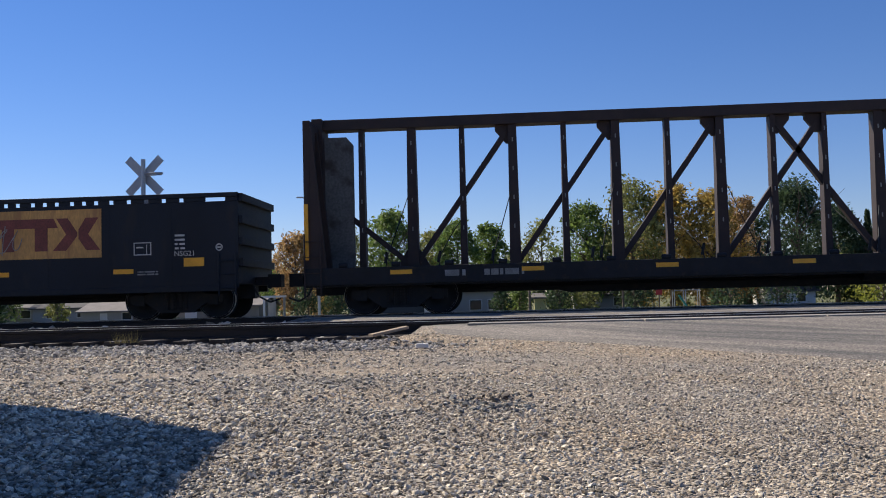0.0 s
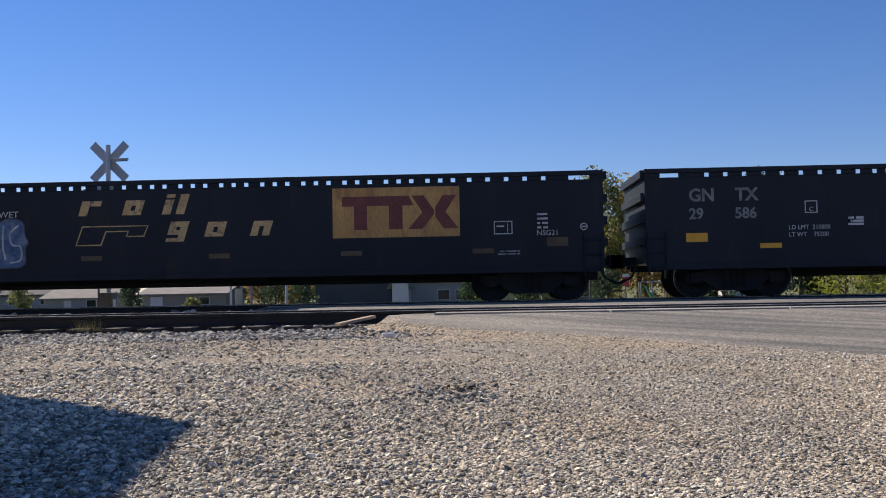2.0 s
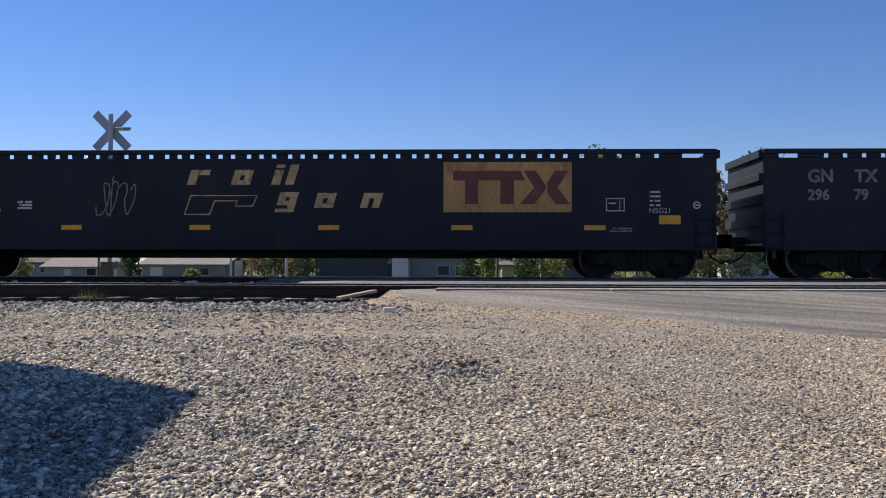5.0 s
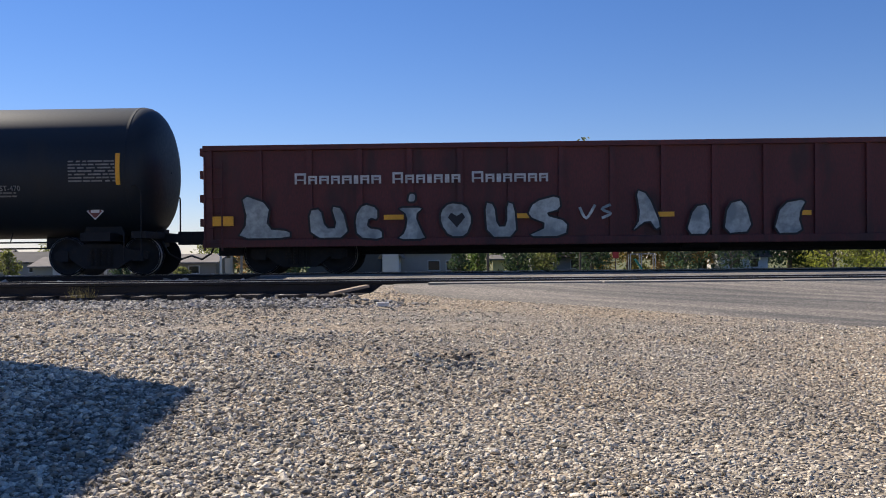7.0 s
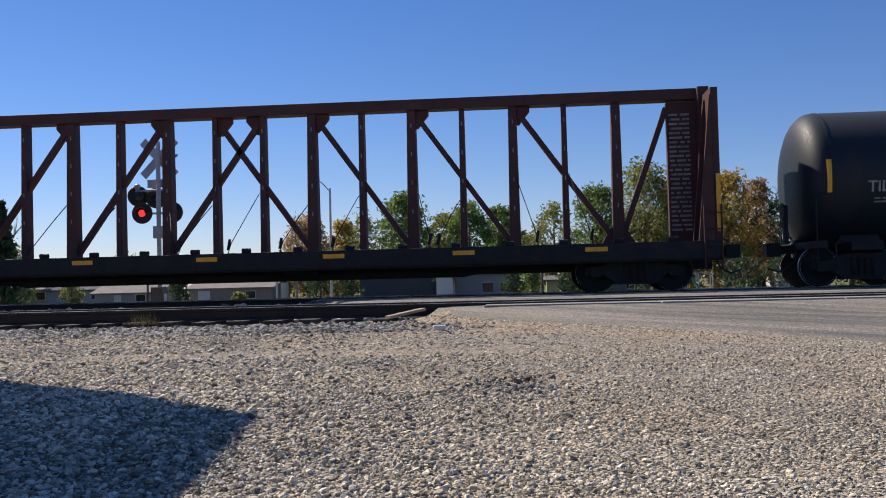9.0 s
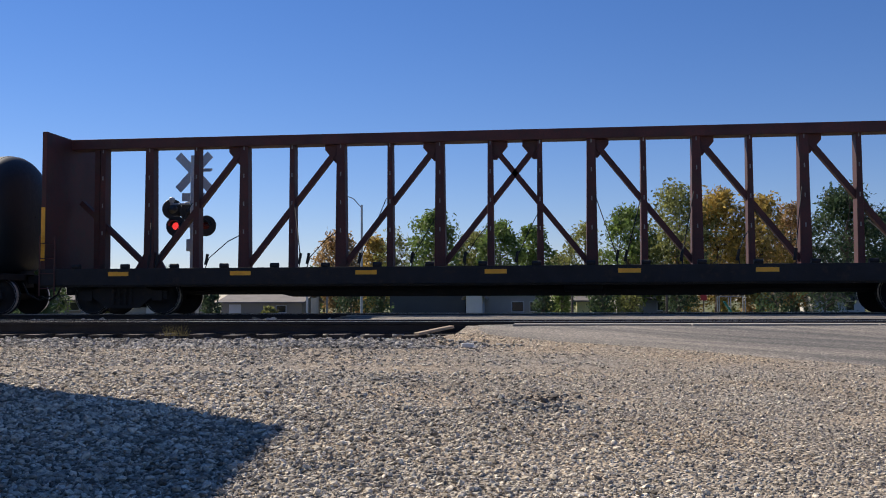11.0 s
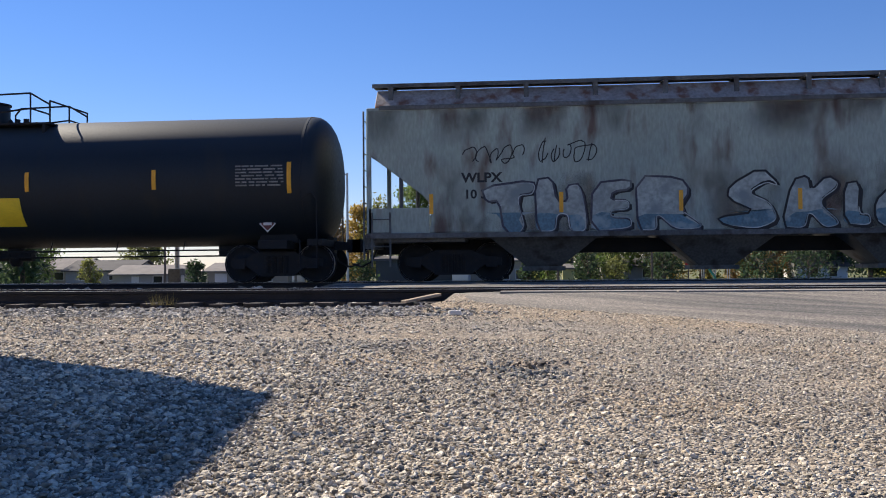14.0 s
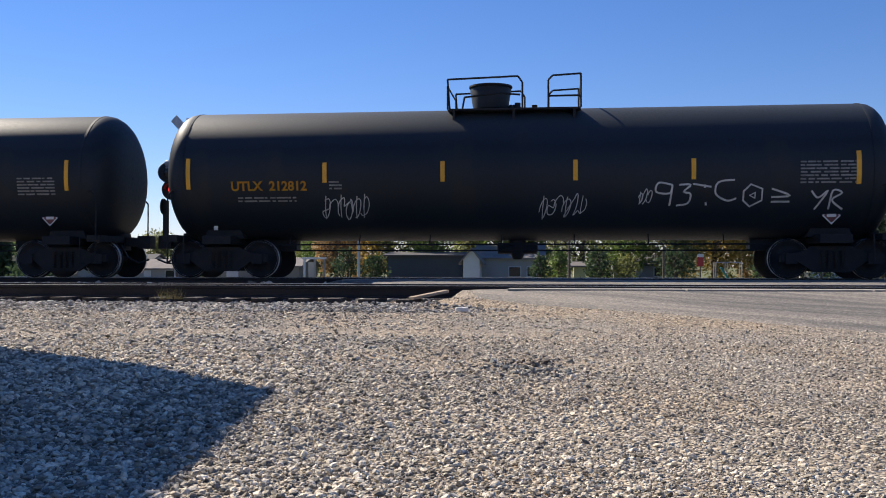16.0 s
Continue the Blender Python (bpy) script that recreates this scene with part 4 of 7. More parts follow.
def maroon_gondola(s0):
    car = thing("gondola_car", (s0, TRAIN_Y, RAIL), "maroon ribbed steel gondola with white graffiti on the main track", "railway gondola", "cars of the freight train")
    CARS.append((car, s0))
    hl = 9.9
    for k in (-1, 1):
        y = k * 1.5
        s = Shape().box(-hl, hl, min(y, y - k * 0.05), max(y, y - k * 0.05), 0.75, 2.85)
        part("side_wall", s, MAROON, car, "maroon steel side")
        c = Shape().box(-hl, hl, min(y + k * 0.1, y - k * 0.1), max(y + k * 0.1, y - k * 0.1), 2.83, 2.95)
        part("top_chord", c, MAROON, car, bevel=0.015)
        c = Shape().box(-hl, hl, min(y + k * 0.09, y - k * 0.12), max(y + k * 0.09, y - k * 0.12), 0.62, 0.80)
        part("side_sill", c, MAROON, car, bevel=0.012)
        for i in range(18):
            x = -hl + 0.15 + i * (2 * hl - 0.3) / 17
            b = Shape().slab([(x - 0.08, 0.8), (x + 0.08, 0.8), (x + 0.06, 2.83), (x - 0.06, 2.83)], min(y, y + k * 0.07), max(y, y + k * 0.07))
            part("side_post", b, MAROON, car)
        x = k * hl
        e = Shape().box(min(x, x - k * 0.08), max(x, x - k * 0.08), -1.45, 1.45, 0.8, 2.9)
        for z in (1.2, 1.75, 2.3, 2.82):
            e.box(min(x, x + k * 0.1), max(x, x + k * 0.1), -1.45, 1.45, z - 0.09, z + 0.09)
        part("end_wall", e, MAROON, car, "ribbed steel end", bevel=0.01)
        ladder(car, x - k * 0.05, x - k * 0.45, -1.6, 0.55, 2.6, MAROON, 6)
        coupler(car, x, k)
    part("car_floor", Shape().box(-hl + 0.1, hl - 0.1, -1.45, 1.45, 0.8, 0.88), MAROON, car)
    underframe(car, hl, 0.6, IRON, 7.8)
    for x in (-7.8, 7.8):
        truck(car, x)
    for x in (-5.6, -2.65, 0.5, 3.55, 6.6):
        plate(car, x, 1.27, 0.45, 0.11, YELLOW, -1.6)
    plate(car, -9.5, 1.22, 0.48, 0.22, YELLOW, -1.6)
    x = -7.85
    for big, w in ((1, .26), (0, .2), (0, .22), (0, .2), (0, .22), (0, .1), (0, .2), (0, .22), (2, .16), (1, .24), (0, .2), (0, .2), (0, .1), (0, .2), (0, .1), (0, .2), (2, .16), (1, .26), (0, .2), (0, .1), (0, .2), (0, .26), (0, .2), (0, .2)):
        if big < 2:
            h = 0.25 if big else 0.19
            s = Shape()
            s.box(x, x + 0.05, -1.604, -1.6, 2.04, 2.04 + h).box(x + w - 0.05, x + w, -1.604, -1.6, 2.04, 2.04 + h)
            s.box(x + 0.05, x + w - 0.05, -1.604, -1.6, 2.04 + h - 0.05, 2.04 + h)
            if w > 0.15:
                s.box(x + 0.05, x + w - 0.05, -1.604, -1.6, 2.12, 2.15)
            part("name_bar", s, WHITE_PAINT, car, "plain off-white block shape")
        x += w + 0.05
    y = -1.606
    glyphs = [
        [(-9.2, .8), (-7.95, .8), (-7.95, 1.0), (-8.5, 1.05), (-8.4, 1.6), (-9.1, 1.85), (-8.95, 1.2)],
        [(-7.5, .8), (-6.6, .8), (-6.75, 1.5), (-7.05, 1.55), (-6.9, 1.05), (-7.15, 1.05), (-7.25, 1.5), (-7.55, 1.45)],
        [(-6.45, .8), (-5.85, .75), (-5.85, 1.0), (-6.2, 1.05), (-6.15, 1.25), (-5.95, 1.2), (-5.95, 1.5), (-6.3, 1.6), (-6.5, 1.3)],
        [(-5.55, .75), (-4.85, .75), (-4.95, .95), (-5.1, 1.3), (-4.9, 1.5), (-5.55, 1.5), (-5.3, 1.3), (-5.35, .95)], [(-5.3, 1.6), (-5.1, 1.6), (-5.08, 1.8), (-5.25, 1.82)],
        [(-4.55, 1.1), (-4.35, .8), (-3.95, .8), (-3.8, 1.2), (-3.95, 1.55), (-4.35, 1.6), (-4.55, 1.4)],
        [(-3.5, .78), (-2.8, .78), (-2.85, 1.55), (-3.05, 1.6), (-3.05, 1.05), (-3.25, 1.05), (-3.3, 1.55), (-3.55, 1.6)],
        [(-2.65, .78), (-1.7, .78), (-1.65, 1.15), (-2.2, 1.3), (-1.8, 1.4), (-1.85, 1.75), (-2.45, 1.6), (-2.6, 1.25), (-2.1, 1.05)],
        [(-0.25, .85), (0.15, 1.15), (0.3, .9), (0.45, 1.0), (0.15, 1.75), (-0.15, 1.85), (-0.05, 1.2)],
        [(0.95, .8), (1.55, .8), (1.5, 1.5), (1.15, 1.45)], [(1.8, .8), (2.5, .85), (2.3, 1.6), (1.9, 1.5)],
        [(2.9, .8), (3.6, .8), (3.5, 1.2), (3.7, 1.6), (3.1, 1.5)]]
    for p in glyphs:
        p = rounded(p, 1)
        part("graffiti_letter", Shape().slab(p, y, y + 0.004), G_GREY, car, "pale grey graffiti letter")
        graffiti(car, [p + [p[0]]], 0.05, G_BLACK, y - 0.001, name="graffiti_outline")
    heart = Shape().slab([(-4.17, 1.02), (-3.98, 1.25), (-4.05, 1.36), (-4.17, 1.28), (-4.3, 1.36), (-4.37, 1.25)], y - 0.006, y - 0.001)
    part("painted_heart", heart, G_BLACK, car)
    graffiti(car, [[(-1.4, 1.45), (-1.25, 1.2), (-1.05, 1.5)], [(-0.7, 1.5), (-0.9, 1.4), (-0.7, 1.3), (-0.9, 1.2)]], 0.06, G_PALE, y)
    for ob in car.children:
        if ob.name.split(".")[0] in ("reflector", "name_bar", "graffiti_letter", "graffiti_outline", "painted_heart", "graffiti"):
            ob.location.x = 0.07
    return car


maroon_gondola(-102.57)


# ---- tank car ----
def tank(s0, hl, tx, label, rails, dome, stripes, stripe_h=0.46):
    car = thing("tank_car", (s0, TRAIN_Y, RAIL), label, "railway tank car", "cars of the freight train")
    CARS.append((car, s0))
    R, cz = 1.585, 2.49
    head = [(hl - 0.56 + 0.56 * math.sin(a), R * math.cos(a) ** 0.62) for a in (0, 0.2, 0.4, 0.6, 0.8, 1.0, 1.2, 1.35, 1.47)]
    head.append((hl, 0.02))
    profile = [(-x, r) for x, r in head[::-1]] + [(0, R)] + head
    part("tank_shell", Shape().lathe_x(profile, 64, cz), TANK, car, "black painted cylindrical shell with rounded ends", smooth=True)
    for x in (-hl + 0.62, hl - 0.62):
        ring = Shape().lathe_x([(x - 0.03, R - 0.01), (x - 0.03, R + 0.008), (x + 0.03, R + 0.008), (x + 0.03, R - 0.01)], 64, cz)
        part("jacket_seam", ring, TANK, car, smooth=True)
    for k in (-1, 1):
        e = k * (hl - 0.12)
        s = Shape()
        s.box(min(e, e - k * 2.9), max(e, e - k * 2.9), -0.2, 0.2, 0.68, 1.1)
        s.box(min(e, e - k * 0.35), max(e, e - k * 0.35), -1.5, 1.5, 0.86, 1.02)
        s.box(k * tx - 0.35, k * tx + 0.35, -1.4, 1.4, 0.8, 1.0)
        s.slab([(k * tx - 0.5, 0.95), (k * tx + 0.5, 0.95), (k * tx + 0.3, 1.5), (k * tx - 0.3, 1.5)], -0.85, 0.85)
        part("stub_sill", s, IRON, car, "end sill with saddle under the tank", bevel=0.01)
        coupler(car, e, k)
        # corner handrails and steps
        x = e - k * 0.12
        h = Shape()
        h.pipe([(x, -1.5, 1.0), (x, -1.5, 1.95), (x - k * 0.12, -1.5, 2.08), (x - k * 0.55, -1.47, 2.0)], 0.02)
        part("end_handrail", Shape().pipe([(x, 1.5, 1.0), (x, 1.5, 1.95), (x - k * 0.12, 1.5, 2.08), (x - k * 0.55, 1.47, 2.0)], 0.02), IRON, car)
        h.pipe([(x, -1.5, 1.0), (x, -1.5, 0.35), (x - k * 0.4, -1.5, 0.35), (x - k * 0.4, -1.5, 1.0)], 0.018)
        part("end_handrail", h, IRON, car)
    b = Shape().lathe_x([(-0.015, 0.02), (-0.015, 0.2), (0.015, 0.2), (0.015, 0.02)], 20, 1.75)
    part("brake_wheel", b, IRON, car, at=(-hl - 0.25, -0.55, 0))
    part("brake_stand", Shape().box(-hl - 0.24, -hl - 0.14, -0.62, -0.48, 1.0, 1.9), IRON, car)
    p = Shape()
    for z, y in ((0.80, -0.75), (0.66, -0.5)):
        p.rod((-tx + 1.3, y, z), (tx - 1.3, y, z), 0.022, 6)
    for x in np.arange(-tx + 1.6, tx - 1.2, 1.7):
        p.rod((x, -0.75, 0.8), (x, -0.6, 1.05), 0.015, 5)
    part("brake_piping", p, IRON, car)
    v = Shape().lathe_z([(0.45, 0.1), (0.55, 0.16), (0.8, 0.2), (0.95, 0.2)], 0, 0, 14)
    v.lathe_x([(-0.5, 0.02), (-0.47, 0.14), (0.47, 0.14), (0.5, 0.02)], 12, 0.72)
    part("bottom_valve", v, IRON, car, smooth=True)
    # manway platform on top
    lo, hi = rails[0], rails[1]
    pf = Shape()
    for y in (-0.75, 0.75):
        pf.box(lo, hi, y - 0.28, y + 0.28, 3.93, 3.97)
        for x in (lo + 0.15, (lo + hi) / 2, hi - 0.15):
            pf.box(x - 0.03, x + 0.03, y - 0.26, y + 0.26, 3.60, 3.93)
    part("platform", pf, IRON, car, "steel grating platform")
    for line in [[(x, 3.97 + (z - 3.97) * 0.82) for x, z in raw] for raw in rails[2]]:
        for y in (-0.98, 0.98):
            part("guard_rail", Shape().pipe([(x, y, z) for x, z in line], 0.024), IRON, car)
    for x in (lo, hi):
        if rails[3]:
            part("guard_rail", Shape().pipe([(x, -0.98, 3.97), (x, -0.98, 4.5), (x, 0.98, 4.5), (x, 0.98, 3.97)], 0.022), IRON, car)
    dx, dr, dz, taper = dome
    d = Shape().lathe_z([(3.85, dr * taper), (4.05, dr * taper), (4.10, dr * (taper + 1) / 2), (dz - 0.06, dr), (dz, dr * 0.96)], dx, 0, 24)
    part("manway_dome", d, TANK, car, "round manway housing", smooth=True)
    part("manway_lid", Shape().lathe_z([(dz, dr * 1.06), (dz + 0.04, dr * 1.06), (dz + 0.07, dr * 0.5)], dx, 0, 24), IRON, car, smooth=True)
    vs = Shape()
    r = random.Random(int(-s0))
    for i in range(5):
        x = dx + (0.75 if dx < (lo + hi) / 2 + 0.2 else -0.75) + r.uniform(-0.35, 0.35)
        vs.lathe_z([(3.95, 0.07), (4.12 + r.uniform(0, 0.12), 0.07), (4.2, 0.03)], x, r.uniform(-0.4, 0.4), 10)
    part("valves", vs, IRON, car)
    for x in stripes:
        wide = 0.72 if x in (min(stripes), max(stripes)) else stripe_h
        curve_plate(car, x, 2.43 + 0.02, 0.10, wide, YELLOW, R, cz, "reflector")
    for x in (-tx, tx):
        truck(car, x)
    return car


def curve_plate(car, x, z, w, h, mat, R, cz, name, label=""):
    """A plate bent round the shell."""
    s = Shape()
    n = 5
    for i in range(n + 1):
        zz = z - h / 2 + h * i / n
        a = math.asin(max(-1, min(1, (zz - cz) / R)))
        for rr in (R + 0.006, R + 0.018):
            for xx in (x - w / 2, x + w / 2):
                s.v.append((xx, -rr * math.cos(a), cz + rr * math.sin(a)))
    for i in range(n):
        k = i * 4
        s.f += [(k + 2, k + 3, k + 7, k + 6), (k, k + 2, k + 6, k + 4), (k + 3, k + 1, k + 5, k + 7)]
    return part(name, s, mat, car, label)


def shell_y(z, R=1.585, cz=2.49):
    return -math.sqrt(max(R * R - (z - cz) ** 2, 0.01)) - 0.012


def diamond(car, x, z, r):
    y = shell_y(z)
    part("hazard_placard", Shape().slab([(x - r, z), (x, z - r), (x + r, z), (x, z + r)], y - 0.006, y), TRIM, car, "white and red diamond placard")
    part("placard_field", Shape().slab([(x - r * .8, z), (x - r * .1, z - r * .75), (x + r * .1, z - r * .75), (x + r * .8, z), (x, z + r * .8)], y - 0.01, y - 0.006), LOGO_RED, car)
    part("placard_number", Shape().box(x - r * 0.5, x + r * 0.5, y - 0.014, y - 0.01, z - 0.035, z + 0.035), TRIM, car)


def tank_lines(car, items, mat=GREY_PAINT):
    for i, (x, z, w, n) in enumerate(items):
        text_bars(car, x, z, w, n, mat, shell_y(z), 0.035, 0.04, i + 3)


def wrap(car):
    """Lay painted marks on the round shell."""
    for ob in car.children:
        if ob.name.split(".")[0] in ("letter", "stencilled_writing", "graffiti", "stencilled_box", "name_bar"):
            top = max(v.co.y for v in ob.data.vertices)
            for v in ob.data.vertices:
                v.co.y = shell_y(v.co.z) + 0.006 + v.co.y - top


t1 = tank(-122.08, 8.4, 7.05, "black tank car with round manway dome on the main track",
          (-1.35, 1.15, [[(-1.15, 3.97), (-1.2, 4.75), (-1.05, 4.85), (-0.9, 4.8), (-0.85, 4.4), (-0.65, 4.35), (-0.6, 3.97)], [(-1.0, 3.97), (-1.0, 4.82)],
                         [(-0.15, 3.97), (-0.15, 4.7), (0.05, 4.82), (1.15, 4.84), (1.2, 4.5), (0.8, 4.48)], [(0.95, 3.97), (0.95, 4.84)]], False),
          (0.35, 0.46, 4.62, 1.0), (-7.87, -4.95, -1.95, 1.15, 4.4, 7.65))
lettering("TILX  285128", -7.05, 2.08, 0.34, shell_y(2.2), WHITE_PAINT, t1, bold=0.006)
tank_lines(t1, [(-6.9, 1.95, 1.9, 2), (-3.75, 2.13, 1.0, 4), (0.8, 1.92, 1.05, 5), (2.7, 1.92, 0.75, 3), (4.5, 1.95, 0.75, 2), (6.5, 2.65, 1.15, 7)])
lettering("AAR ST-470", 4.5, 1.98, 0.17, shell_y(2.05), WHITE_PAINT, t1)
curve_plate(t1, 0.15, 1.33, 0.75, 0.55, YELLOW_SIGN, 1.585, 2.49, "placard", "yellow placard")
curve_plate(t1, -3.37, 1.67, 0.72, 0.3, YELLOW, 1.585, 2.49, "placard", "amber placard")
graffiti(t1, scrawl(-2.6, 1.6, 1.0, 0.35, 31, 5), 0.02, GREY_PAINT, shell_y(1.6), label="thin scrawled tag")
diamond(t1, 7.0, 1.5, 0.2)
box_mark(t1, -4.8, 2.05, 0.28, 0.28, GREY_PAINT, shell_y(2.2), False)

t2 = tank(-187.97, 7.5, 6.15, "black tank car with two open guard hoops on the main track",
          (-1.3, 0.75, [[(-1.25, 3.97), (-1.35, 4.85), (-1.05, 4.95), (-0.85, 4.6), (-0.85, 3.97)], [(-1.1, 4.5), (-0.9, 4.4)],
                        [(-0.2, 3.97), (-0.15, 4.85), (0.0, 4.95), (0.8, 5.0), (0.6, 4.5), (0.6, 3.97)], [(-0.2, 4.5), (0.6, 4.5)]], False),
          (-0.62, 0.3, 4.08, 1.0), (-6.95, -4.2, -1.85, 0.8, 3.55, 6.4))
lettering("PRTX  134", -5.95, 2.05, 0.32, shell_y(2.2), WHITE_PAINT, t2, bold=0.006)
tank_lines(t2, [(-6.8, 2.53, 0.85, 1), (-5.9, 1.85, 1.6, 2), (0.35, 1.85, 0.6, 3), (1.55, 1.6, 0.8, 3), (3.1, 1.95, 0.9, 4), (4.7, 1.95, 1.0, 2), (5.9, 2.6, 0.6, 6)])
curve_plate(t2, 1.95, 2.0, 0.85, 0.3, YELLOW_SIGN, 1.585, 2.49, "placard", "yellow placard with a faint line")
box_mark(t2, -4.05, 2.0, 0.28, 0.28, GREY_PAINT, shell_y(2.2), False)
diamond(t2, 6.3, 1.5, 0.2)

t3 = tank(-226.1, 8.42, 7.1, "long black tank car with full guard rails and dome",
          (-1.88, 1.42, [[(-1.88, 3.97), (-1.88, 4.82), (-1.28, 4.82), (-1.13, 4.7), (-1.13, 3.97)], [(-1.88, 4.35), (-1.28, 4.35), (-1.18, 3.97)], [(-1.88, 4.82), (-1.28, 4.4)],
                         [(-0.58, 3.97), (-0.58, 4.6), (-0.43, 4.82), (0.92, 4.86), (1.42, 4.5), (1.42, 3.97)], [(0.02, 3.97), (0.12, 4.3), (0.92, 4.4), (1.42, 4.2)], [(0.92, 3.97), (0.92, 4.86)]], True),
          (-0.73, 0.5, 4.58, 1.0), (-7.66, -4.36, -1.64, 1.16, 4.3, 7.55))
x = -7.25
for i in range(6):
    y = shell_y(2.85)
    bars = Shape()
    bars.box(x + 0.11, x + 0.47, y - 0.004, y, 2.91, 3.02)
    for z in (2.6, 2.705, 2.81, 2.915):
        bars.box(x, x + 0.11, y - 0.004, y, z, z + 0.105)
        if i != 3 and z < 2.9 and (i or z > 2.7):
            bars.box(x + 0.36, x + 0.47, y - 0.004, y, z, z + 0.105)
    bars.box(x + 0.11, x + 0.36 + 0.11 * (i == 3), y - 0.004, y, *((2.6, 2.71) if i in (2, 3, 4) else (2.72, 2.82)))
    part("name_bar", bars, WHITE_PAINT, t3, "plain off-white angular shape")
    x += 0.575
lettering("PROX  48018", -6.85, 2.1, 0.30, shell_y(2.2), WHITE_PAINT, t3, bold=0.005)
tank_lines(t3, [(-6.75, 1.95, 1.5, 2), (6.27, 2.75, 1.15, 7), (-1.53, 2.95, 0.3, 1)])
curve_plate(t3, 0.57, 1.75, 0.75, 0.66, YELLOW_SIGN, 1.585, 2.49, "placard", "large tilted yellow placard")
diamond(t3, 6.92, 1.4, 0.2)
box_mark(t3, -4.13, 2.08, 0.28, 0.28, GREY_PAINT, shell_y(2.2), False)

t4 = tank(-244.3, 8.45, 7.05, "black tank car with bowl-shaped dome and white graffiti scrawl",
          (-1.6, 1.5, [[(-1.55, 3.97), (-1.6, 4.82), (0.05, 4.88), (0.15, 4.7), (0.15, 3.97)], [(-1.25, 3.97), (-1.2, 4.3), (-0.4, 4.4), (0.1, 4.35)],
                       [(0.75, 3.97), (0.75, 4.75), (0.85, 4.88), (1.5, 4.92), (1.5, 3.97)], [(0.75, 4.3), (1.5, 4.3)]], True),
          (-0.65, 0.5, 4.62, 0.7), (-7.68, -4.4, -1.65, 1.36, 3.96, 7.48))
lettering("UTLX  212812", -6.65, 2.05, 0.30, shell_y(2.2), YELLOW, t4, bold=0.008)
tank_lines(t4, [(-6.5, 1.9, 1.4, 2), (6.25, 2.6, 1.2, 7), (-4.3, 2.25, 0.3, 3)])
graffiti(t4, scrawl(-4.5, 1.4, 1.1, 0.5, 41, 6), 0.02, WHITE_PAINT, shell_y(1.5), label="thin white scrawled tag")
graffiti(t4, scrawl(0.55, 1.4, 1.05, 0.5, 43, 6), 0.02, WHITE_PAINT, shell_y(1.5), label="thin white scrawled tag")
word = [[(3.5, 2.1), (3.2, 2.15), (3.15, 1.95), (3.45, 1.92), (3.5, 2.1), (3.45, 1.65)], [(3.65, 2.1), (3.9, 2.1), (3.75, 1.95), (3.9, 1.9), (3.85, 1.7), (3.6, 1.65)],
        [(3.95, 2.12), (4.35, 2.05)], [(4.2, 2.1), (4.25, 1.65)], [(4.85, 2.2), (4.5, 2.15), (4.45, 1.9), (4.7, 1.75), (4.9, 1.8)],
        [(5.05, 1.95), (5.2, 2.1), (5.45, 2.0), (5.45, 1.75), (5.2, 1.62), (5.05, 1.75), (5.05, 1.95)], [(5.18, 1.86), (5.3, 1.92), (5.3, 1.8), (5.18, 1.86)],
        [(5.65, 2.0), (6.05, 1.85), (5.65, 1.82)], [(5.65, 1.72), (6.05, 1.72)], [(6.5, 1.95), (6.65, 1.8), (6.85, 1.95), (6.6, 1.55)],
        [(6.9, 1.55), (6.95, 1.95), (7.15, 1.9), (6.95, 1.75), (7.2, 1.55)]]
graffiti(t4, word, 0.04, WHITE_PAINT, shell_y(1.7), label="white looping graffiti letters")
graffiti(t4, scrawl(2.75, 1.65, 0.3, 0.35, 45, 3), 0.02, WHITE_PAINT, shell_y(1.7))
diamond(t4, 7.0, 1.42, 0.2)
plate(t4, -7.2, 1.2, 0.1, 0.1, TRIM, -1.0, "placard")

t5 = tank(-262.4, 8.35, 7.05, "plain black tank car at the tail on the main track",
          (-1.35, 1.15, [[(-1.15, 3.97), (-1.15, 4.8), (1.1, 4.8), (1.1, 3.97)]], True), (0.35, 0.46, 4.6, 1.0), (-7.6, -4.95, -1.95, 1.15, 4.4, 7.4))
tank_lines(t5, [(6.15, 2.4, 0.95, 6)])
diamond(t5, 6.8, 1.45, 0.2)

for ob in (t1, t2, t3, t4, t5):
    wrap(ob)


# ---- centre-beam flat car ----
def hook(x, y, z):
    h = Shape().rod((x - 0.03, y, z - 0.16), (x + 0.02, y, z + 0.1), 0.035, 6)
    return h.v, h.f


